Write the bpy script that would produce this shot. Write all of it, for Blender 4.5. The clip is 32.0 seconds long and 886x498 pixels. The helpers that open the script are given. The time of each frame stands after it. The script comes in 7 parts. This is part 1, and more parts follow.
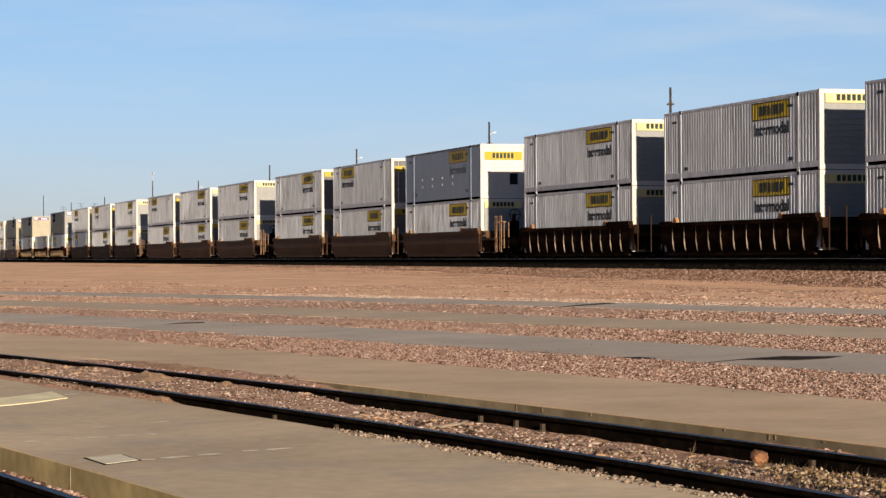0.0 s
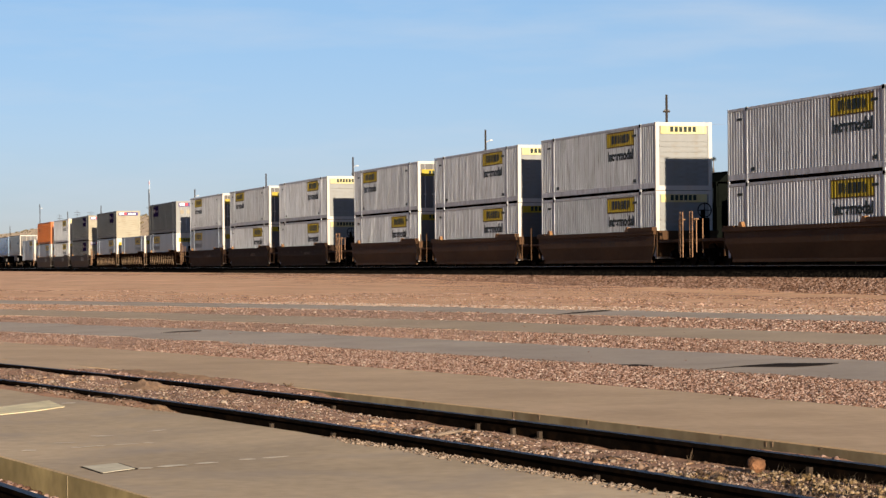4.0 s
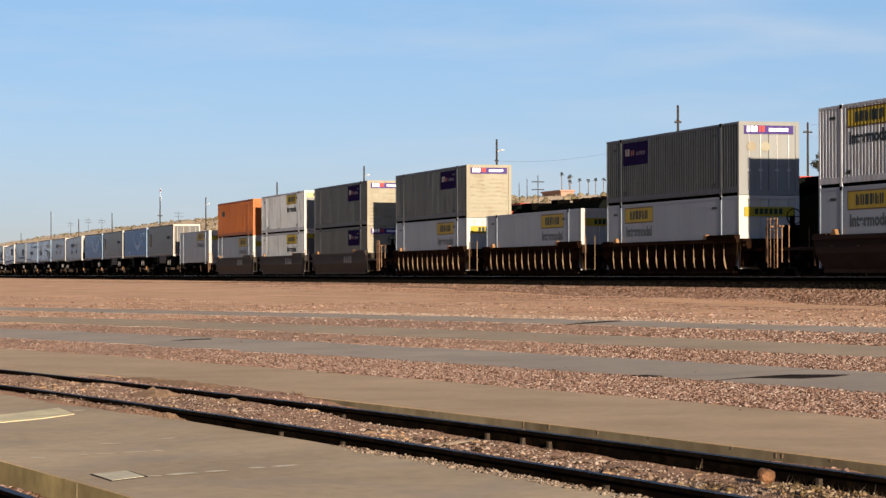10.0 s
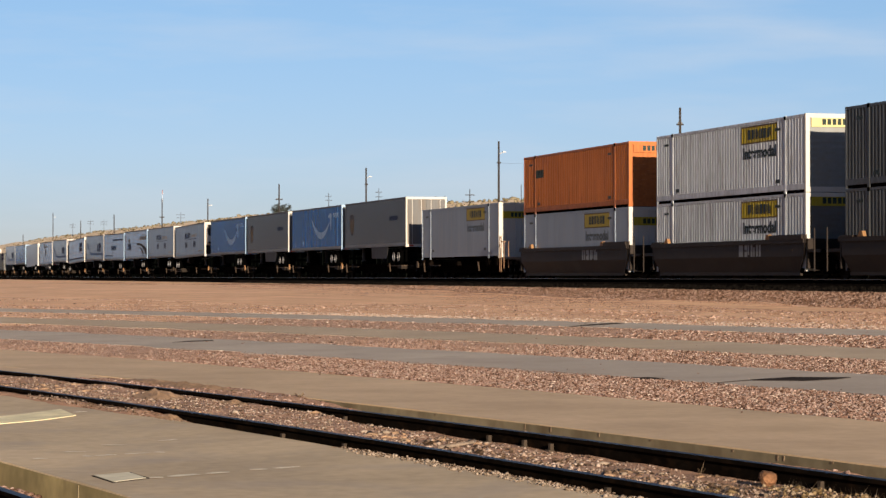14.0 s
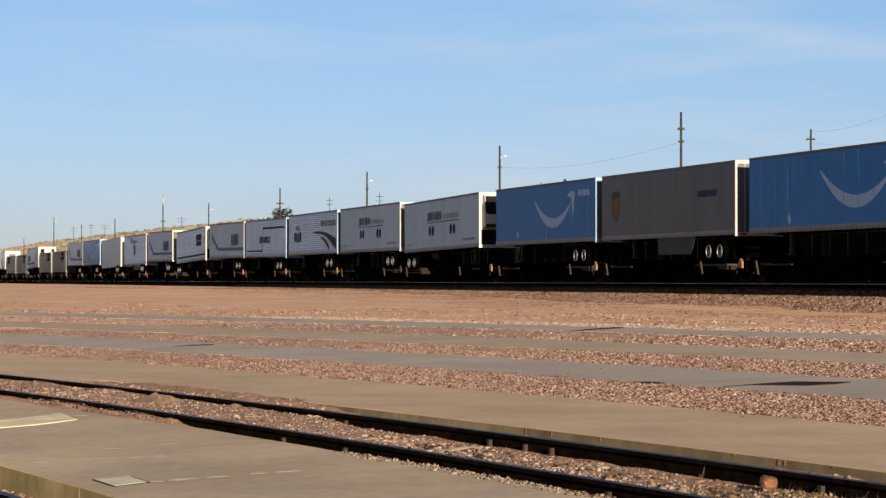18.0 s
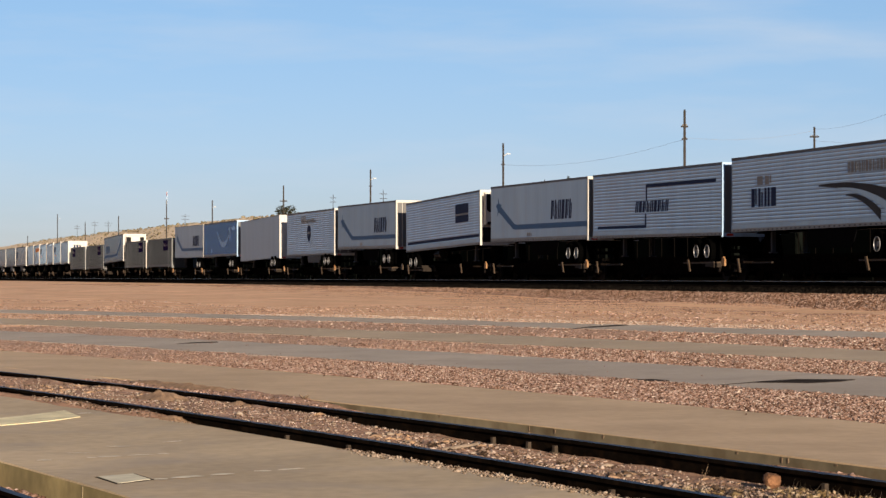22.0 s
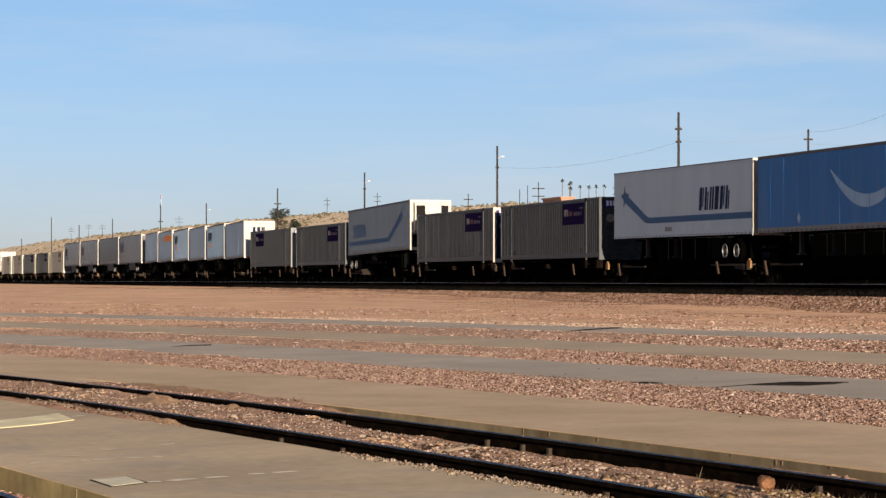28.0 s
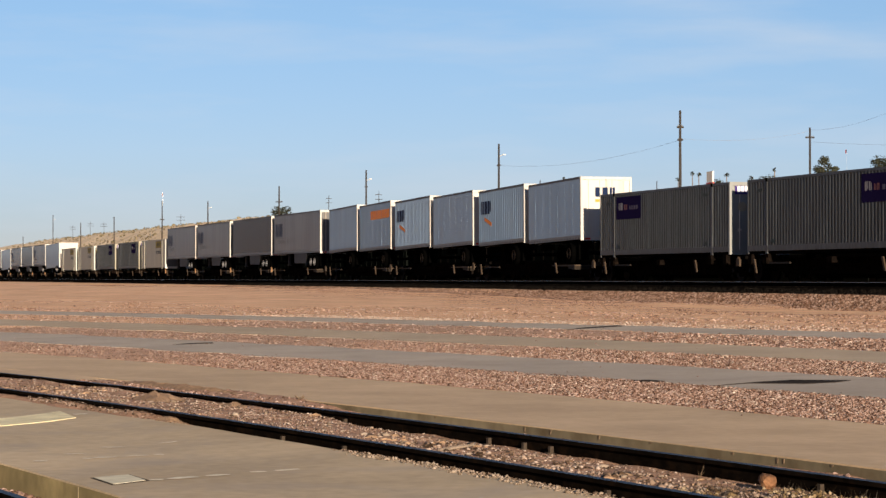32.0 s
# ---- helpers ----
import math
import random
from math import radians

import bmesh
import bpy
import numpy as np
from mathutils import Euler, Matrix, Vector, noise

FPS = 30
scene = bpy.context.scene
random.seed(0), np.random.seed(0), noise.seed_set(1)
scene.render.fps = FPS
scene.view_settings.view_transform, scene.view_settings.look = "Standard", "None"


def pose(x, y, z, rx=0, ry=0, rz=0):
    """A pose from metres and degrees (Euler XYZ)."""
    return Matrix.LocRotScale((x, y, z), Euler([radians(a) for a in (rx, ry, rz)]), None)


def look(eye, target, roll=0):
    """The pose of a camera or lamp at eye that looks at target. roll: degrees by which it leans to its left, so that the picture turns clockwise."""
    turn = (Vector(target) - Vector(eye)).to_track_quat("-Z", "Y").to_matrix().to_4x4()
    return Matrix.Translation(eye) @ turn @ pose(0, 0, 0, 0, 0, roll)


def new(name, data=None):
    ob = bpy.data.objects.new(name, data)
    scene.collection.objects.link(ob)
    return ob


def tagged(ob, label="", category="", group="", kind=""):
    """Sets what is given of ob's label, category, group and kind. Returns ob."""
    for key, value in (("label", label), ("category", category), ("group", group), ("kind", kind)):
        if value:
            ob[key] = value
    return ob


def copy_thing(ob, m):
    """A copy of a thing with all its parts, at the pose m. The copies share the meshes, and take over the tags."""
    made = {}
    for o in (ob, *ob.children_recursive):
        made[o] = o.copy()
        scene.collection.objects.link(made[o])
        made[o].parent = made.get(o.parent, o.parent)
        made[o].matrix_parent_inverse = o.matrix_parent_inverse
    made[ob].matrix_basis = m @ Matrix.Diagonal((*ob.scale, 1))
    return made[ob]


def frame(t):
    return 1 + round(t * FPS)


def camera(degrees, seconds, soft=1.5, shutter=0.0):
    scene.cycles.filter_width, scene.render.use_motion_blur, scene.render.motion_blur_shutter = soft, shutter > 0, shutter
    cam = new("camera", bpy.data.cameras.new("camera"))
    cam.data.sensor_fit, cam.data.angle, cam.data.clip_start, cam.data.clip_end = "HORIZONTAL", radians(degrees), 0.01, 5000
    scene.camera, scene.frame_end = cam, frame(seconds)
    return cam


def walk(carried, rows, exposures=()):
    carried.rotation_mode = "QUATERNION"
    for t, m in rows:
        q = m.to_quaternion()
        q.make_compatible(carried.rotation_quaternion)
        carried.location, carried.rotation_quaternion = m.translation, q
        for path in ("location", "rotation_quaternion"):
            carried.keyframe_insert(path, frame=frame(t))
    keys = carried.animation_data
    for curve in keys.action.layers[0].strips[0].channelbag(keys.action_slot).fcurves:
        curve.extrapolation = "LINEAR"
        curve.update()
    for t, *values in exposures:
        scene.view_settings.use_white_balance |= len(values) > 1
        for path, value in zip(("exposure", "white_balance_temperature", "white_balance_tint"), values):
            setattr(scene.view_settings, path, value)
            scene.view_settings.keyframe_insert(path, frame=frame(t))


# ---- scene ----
EYE = (0.0, 0.0, 1.3)
PATH = [
    (0.0, look(EYE, (-96.488, 26.272, 1.594), -0.296)),
    (0.5, look(EYE, (-96.475, 26.321, 1.615), -0.366)),
    (1.0, look(EYE, (-96.475, 26.319, 1.638), -0.337)),
    (1.5, look(EYE, (-96.448, 26.421, 1.721), -0.427)),
    (2.0, look(EYE, (-96.457, 26.388, 1.742), -0.354)),
    (2.5, look(EYE, (-96.456, 26.391, 1.797), -0.404)),
    (3.0, look(EYE, (-96.448, 26.422, 1.915), -0.354)),
    (3.5, look(EYE, (-96.448, 26.423, 1.929), -0.440)),
    (5.5, look(EYE, (-96.480, 26.302, 1.811), -0.349)),
    (6.0, look(EYE, (-96.497, 26.238, 2.026), -0.182)),
    (6.5, look(EYE, (-96.514, 26.175, 2.096), -0.174)),
    (7.0, look(EYE, (-96.532, 26.108, 2.119), -0.174)),
    (7.5, look(EYE, (-96.549, 26.046, 2.143), -0.081)),
    (8.0, look(EYE, (-96.572, 25.960, 2.136), -0.084)),
    (8.5, look(EYE, (-96.577, 25.941, 2.199), -0.129)),
    (9.0, look(EYE, (-96.572, 25.959, 2.229), -0.122)),
    (9.5, look(EYE, (-96.563, 25.992, 2.268), -0.111)),
    (10.0, look(EYE, (-96.562, 25.997, 2.288), -0.134)),
    (10.5, look(EYE, (-96.564, 25.989, 2.303), -0.119)),
    (11.0, look(EYE, (-96.558, 26.012, 2.269), -0.125)),
    (11.5, look(EYE, (-96.579, 25.933, 2.251), -0.058)),
    (12.0, look(EYE, (-96.577, 25.941, 2.229), 0.002)),
    (12.5, look(EYE, (-96.578, 25.936, 2.250), -0.042)),
    (13.0, look(EYE, (-96.576, 25.945, 2.247), -0.078)),
    (13.5, look(EYE, (-96.588, 25.900, 2.282), -0.059)),
    (14.0, look(EYE, (-96.582, 25.922, 2.366), -0.047)),
    (14.5, look(EYE, (-96.570, 25.967, 2.386), -0.059)),
    (16.5, look(EYE, (-96.573, 25.956, 2.451), -0.070)),
    (17.0, look(EYE, (-96.572, 25.958, 2.462), -0.035)),
    (17.5, look(EYE, (-96.581, 25.927, 2.517), -0.068)),
    (18.0, look(EYE, (-96.591, 25.889, 2.538), 0.001)),
    (18.5, look(EYE, (-96.599, 25.859, 2.518), -0.067)),
    (19.0, look(EYE, (-96.600, 25.855, 2.503), -0.000)),
    (19.5, look(EYE, (-96.609, 25.821, 2.437), 0.013)),
    (20.0, look(EYE, (-96.617, 25.792, 2.468), 0.002)),
    (20.5, look(EYE, (-96.601, 25.851, 2.507), 0.003)),
    (21.0, look(EYE, (-96.608, 25.826, 2.500), -0.008)),
    (21.5, look(EYE, (-96.618, 25.788, 2.468), 0.003)),
    (22.0, look(EYE, (-96.627, 25.753, 2.437), 0.011)),
    (22.5, look(EYE, (-96.615, 25.800, 2.469), -0.006)),
    (23.0, look(EYE, (-96.593, 25.880, 2.491), 0.019)),
    (23.5, look(EYE, (-96.572, 25.958, 2.497), -0.038)),
    (24.0, look(EYE, (-96.570, 25.966, 2.503), 0.006)),
    (24.5, look(EYE, (-96.562, 25.995, 2.512), -0.036)),
    (25.0, look(EYE, (-96.572, 25.959, 2.538), 0.006)),
    (25.5, look(EYE, (-96.573, 25.955, 2.528), -0.054)),
    (27.5, look(EYE, (-96.582, 25.923, 2.525), -0.062)),
    (28.0, look(EYE, (-96.566, 25.983, 2.546), -0.011)),
    (28.5, look(EYE, (-96.581, 25.927, 2.622), -0.068)),
    (29.0, look(EYE, (-96.574, 25.952, 2.573), -0.006)),
    (29.5, look(EYE, (-96.573, 25.956, 2.538), 0.001)),
    (30.0, look(EYE, (-96.575, 25.948, 2.518), -0.001)),
    (30.5, look(EYE, (-96.588, 25.900, 2.507), 0.006)),
    (31.0, look(EYE, (-96.579, 25.933, 2.472), 0.007)),
    (31.5, look(EYE, (-96.564, 25.989, 2.468), 0.003)),
    (32.0, look(EYE, (-96.582, 25.922, 2.468), 0.002)),
]
cam = camera(20.18, 32.0, soft=1.45)
walk(cam, PATH, [(0.0, 1.21, 6250, 12), (32.0, 1.21, 6250, 12)])

# ---- light ----
SUN_EL, SUN_AZ = 10.4, -3.0          # degrees; azimuth from +X towards +Y
world = bpy.data.worlds.new("world")
scene.world = world
world.use_nodes = True
wn, wl = world.node_tree.nodes, world.node_tree.links
sky = wn.new("ShaderNodeTexSky")
sky.sky_type, sky.sun_disc = "NISHITA", False
sky.sun_elevation, sky.sun_rotation = radians(SUN_EL), radians(90.0 - SUN_AZ)
sky.altitude, sky.air_density, sky.dust_density, sky.ozone_density = 600.0, 0.8, 0.1, 3.0
wco = wn.new("ShaderNodeTexCoord")
wmap = wn.new("ShaderNodeMapping")
wmap.inputs["Scale"].default_value = (5.0, 5.0, 34.0)
wmap.inputs["Rotation"].default_value = (radians(3.0), radians(9.0), 0.0)
wnoise = wn.new("ShaderNodeTexNoise")
wnoise.inputs["Scale"].default_value = 1.3
wnoise.inputs["Detail"].default_value = 7.0
wnoise.inputs["Roughness"].default_value = 0.55
wramp = wn.new("ShaderNodeValToRGB")
wramp.color_ramp.elements[0].position, wramp.color_ramp.elements[1].position = 0.5, 0.78
wramp.color_ramp.elements[0].color, wramp.color_ramp.elements[1].color = (0, 0, 0, 1), (0.42, 0.42, 0.42, 1)
wmix = wn.new("ShaderNodeMixRGB")
wmix.inputs["Color2"].default_value = (5.9, 6.4, 6.9, 1)
wl.new(wco.outputs["Generated"], wmap.inputs["Vector"])
wl.new(wmap.outputs["Vector"], wnoise.inputs["Vector"])
wl.new(wnoise.outputs["Fac"], wramp.inputs["Fac"])
# one long thin streak of cirrus among the faint ones
wdot = wn.new("ShaderNodeVectorMath")
wdot.operation = "DOT_PRODUCT"
wdot.inputs[1].default_value = (0.606, 0.0, 1.0)
wside = wn.new("ShaderNodeMath")
wside.operation = "ADD"
wside.inputs[1].default_value = 0.4583
wdist = wn.new("ShaderNodeMath")
wdist.operation = "ABSOLUTE"
wband = wn.new("ShaderNodeMapRange")
wband.interpolation_type = "SMOOTHSTEP"
for wkey, wval in (("From Min", 0.0), ("From Max", 0.0115), ("To Min", 0.32), ("To Max", 0.0)):
    wband.inputs[wkey].default_value = wval
wpart = wn.new("ShaderNodeMath")
wpart.operation = "MULTIPLY"
wsum = wn.new("ShaderNodeMath")
wsum.operation = "ADD"
wl.new(wco.outputs["Generated"], wdot.inputs[0])
wl.new(wdot.outputs["Value"], wside.inputs[0])
wl.new(wside.outputs[0], wdist.inputs[0])
wl.new(wdist.outputs[0], wband.inputs["Value"])
wl.new(wband.outputs["Result"], wpart.inputs[0])
wl.new(wnoise.outputs["Fac"], wpart.inputs[1])
wl.new(wramp.outputs["Color"], wsum.inputs[0])
wl.new(wpart.outputs[0], wsum.inputs[1])
wl.new(wsum.outputs[0], wmix.inputs["Fac"])
wtint = wn.new("ShaderNodeMixRGB")
wtint.blend_type = "MULTIPLY"
wtint.inputs["Fac"].default_value = 1.0
wsep = wn.new("ShaderNodeSeparateXYZ")
wgrad = wn.new("ShaderNodeValToRGB")          # haze by height above the horizon
wgrad.color_ramp.elements[0].color, wgrad.color_ramp.elements[1].color = (0.78, 0.68, 0.81, 1), (0.81, 0.92, 0.98, 1)
for wpos, wcol in ((0.05, (1.00, 0.86, 0.93, 1)), (0.12, (1.15, 1.02, 0.985, 1)), (0.35, (0.96, 0.975, 0.98, 1))):
    wgrad.color_ramp.elements.new(wpos).color = wcol
wl.new(wco.outputs["Generated"], wsep.inputs[0])
wl.new(wsep.outputs["Z"], wgrad.inputs["Fac"])
wl.new(wgrad.outputs["Color"], wtint.inputs["Color2"])
wl.new(sky.outputs["Color"], wtint.inputs["Color1"])
wl.new(wtint.outputs["Color"], wmix.inputs["Color1"])
wl.new(wmix.outputs["Color"], wn["Background"].inputs["Color"])
wn["Background"].inputs["Strength"].default_value = 0.047
sun = new("sun", bpy.data.lights.new("sun", "SUN"))
sun.data.energy, sun.data.angle, sun.data.color = 5.0, radians(0.6), (1.0, 0.81, 0.58)
_sd = Vector((math.cos(radians(SUN_AZ)) * math.cos(radians(SUN_EL)), math.sin(radians(SUN_AZ)) * math.cos(radians(SUN_EL)), math.sin(radians(SUN_EL))))
sun.matrix_world = look(_sd * 200, (0, 0, 0))


# ---- materials ----
def mat(name, color, rough=0.6, metal=0.0, var=0.25, scale=1.0, fine=14.0, bump=0.15, stretch=(1, 1, 1), dirt=None, dirt_amount=0.5, per="", tint=0.12, spec=0.15):
    """Paint or mineral with grain at two scales; dirt: a second colour laid on in streaks or stains; per: 'object' or 'island' variation."""
    m = bpy.data.materials.new(name)
    m.use_nodes = True
    n, l = m.node_tree.nodes, m.node_tree.links
    b = n["Principled BSDF"]
    b.inputs["Roughness"].default_value, b.inputs["Metallic"].default_value = rough, metal
    b.inputs["Specular IOR Level"].default_value = spec
    co = n.new("ShaderNodeTexCoord")
    mp = n.new("ShaderNodeMapping")
    mp.inputs["Scale"].default_value = stretch
    info = n.new("ShaderNodeObjectInfo")
    add = n.new("ShaderNodeVectorMath")
    add.operation = "MULTIPLY_ADD"
    add.inputs[1].default_value = (37.0, 91.0, 53.0)
    comb = n.new("ShaderNodeCombineXYZ")
    for k in range(3):
        l.new(info.outputs["Random"], comb.inputs[k])
    l.new(comb.outputs[0], add.inputs[0])
    l.new(co.outputs["Object"], add.inputs[2])
    l.new(add.outputs[0], mp.inputs["Vector"])
    big = n.new("ShaderNodeTexNoise")
    big.inputs["Scale"].default_value, big.inputs["Detail"].default_value = scale, 5.0
    small = n.new("ShaderNodeTexNoise")
    small.inputs["Scale"].default_value, small.inputs["Detail"].default_value = fine, 4.0
    l.new(mp.outputs["Vector"], big.inputs["Vector"])
    l.new(mp.outputs["Vector"], small.inputs["Vector"])
    lo = tuple(c * (1 - var) for c in color) + (1,)
    hi = tuple(min(1, c * (1 + var)) for c in color) + (1,)
    r1 = n.new("ShaderNodeValToRGB")
    r1.color_ramp.elements[0].position, r1.color_ramp.elements[1].position = 0.3, 0.7
    r1.color_ramp.elements[0].color, r1.color_ramp.elements[1].color = lo, hi
    l.new(big.outputs["Fac"], r1.inputs["Fac"])
    last = r1.outputs["Color"]
    grain = n.new("ShaderNodeMixRGB")
    grain.blend_type = "OVERLAY"
    grain.inputs["Fac"].default_value = min(1.0, var * 1.2)
    l.new(last, grain.inputs["Color1"])
    l.new(small.outputs["Fac"], grain.inputs["Color2"])
    last = grain.outputs["Color"]
    if dirt:
        r2 = n.new("ShaderNodeValToRGB")
        r2.color_ramp.elements[0].position, r2.color_ramp.elements[1].position = 0.5, 0.72
        r2.color_ramp.elements[1].color = (dirt_amount, dirt_amount, dirt_amount, 1)
        d = n.new("ShaderNodeTexNoise")
        d.inputs["Scale"].default_value, d.inputs["Detail"].default_value = scale * 2.7, 8.0
        l.new(mp.outputs["Vector"], d.inputs["Vector"])
        l.new(d.outputs["Fac"], r2.inputs["Fac"])
        mx = n.new("ShaderNodeMixRGB")
        mx.inputs["Color2"].default_value = (*dirt, 1)
        l.new(r2.outputs["Color"], mx.inputs["Fac"])
        l.new(last, mx.inputs["Color1"])
        last = mx.outputs["Color"]
    if per:
        src = info.outputs["Random"]
        if per == "island":
            src = n.new("ShaderNodeNewGeometry").outputs["Random Per Island"]
        hs = n.new("ShaderNodeHueSaturation")
        mr = n.new("ShaderNodeMapRange")
        mr.inputs["To Min"].default_value, mr.inputs["To Max"].default_value = 1 - tint * 3, 1 + tint * 3
        l.new(src, mr.inputs["Value"])
        l.new(mr.outputs["Result"], hs.inputs["Value"])
        mr2 = n.new("ShaderNodeMapRange")
        mr2.inputs["To Min"].default_value, mr2.inputs["To Max"].default_value = 1 + tint * 0.6, 1 - tint * 1.5
        l.new(src, mr2.inputs["Value"])
        l.new(mr2.outputs["Result"], hs.inputs["Saturation"])
        l.new(last, hs.inputs["Color"])
        last = hs.outputs["Color"]
    l.new(last, b.inputs["Base Color"])
    if bump:
        bp = n.new("ShaderNodeBump")
        bp.inputs["Strength"].default_value, bp.inputs["Distance"].default_value = bump, 0.02
        l.new(small.outputs["Fac"], bp.inputs["Height"])
        l.new(bp.outputs["Normal"], b.inputs["Normal"])
    return m


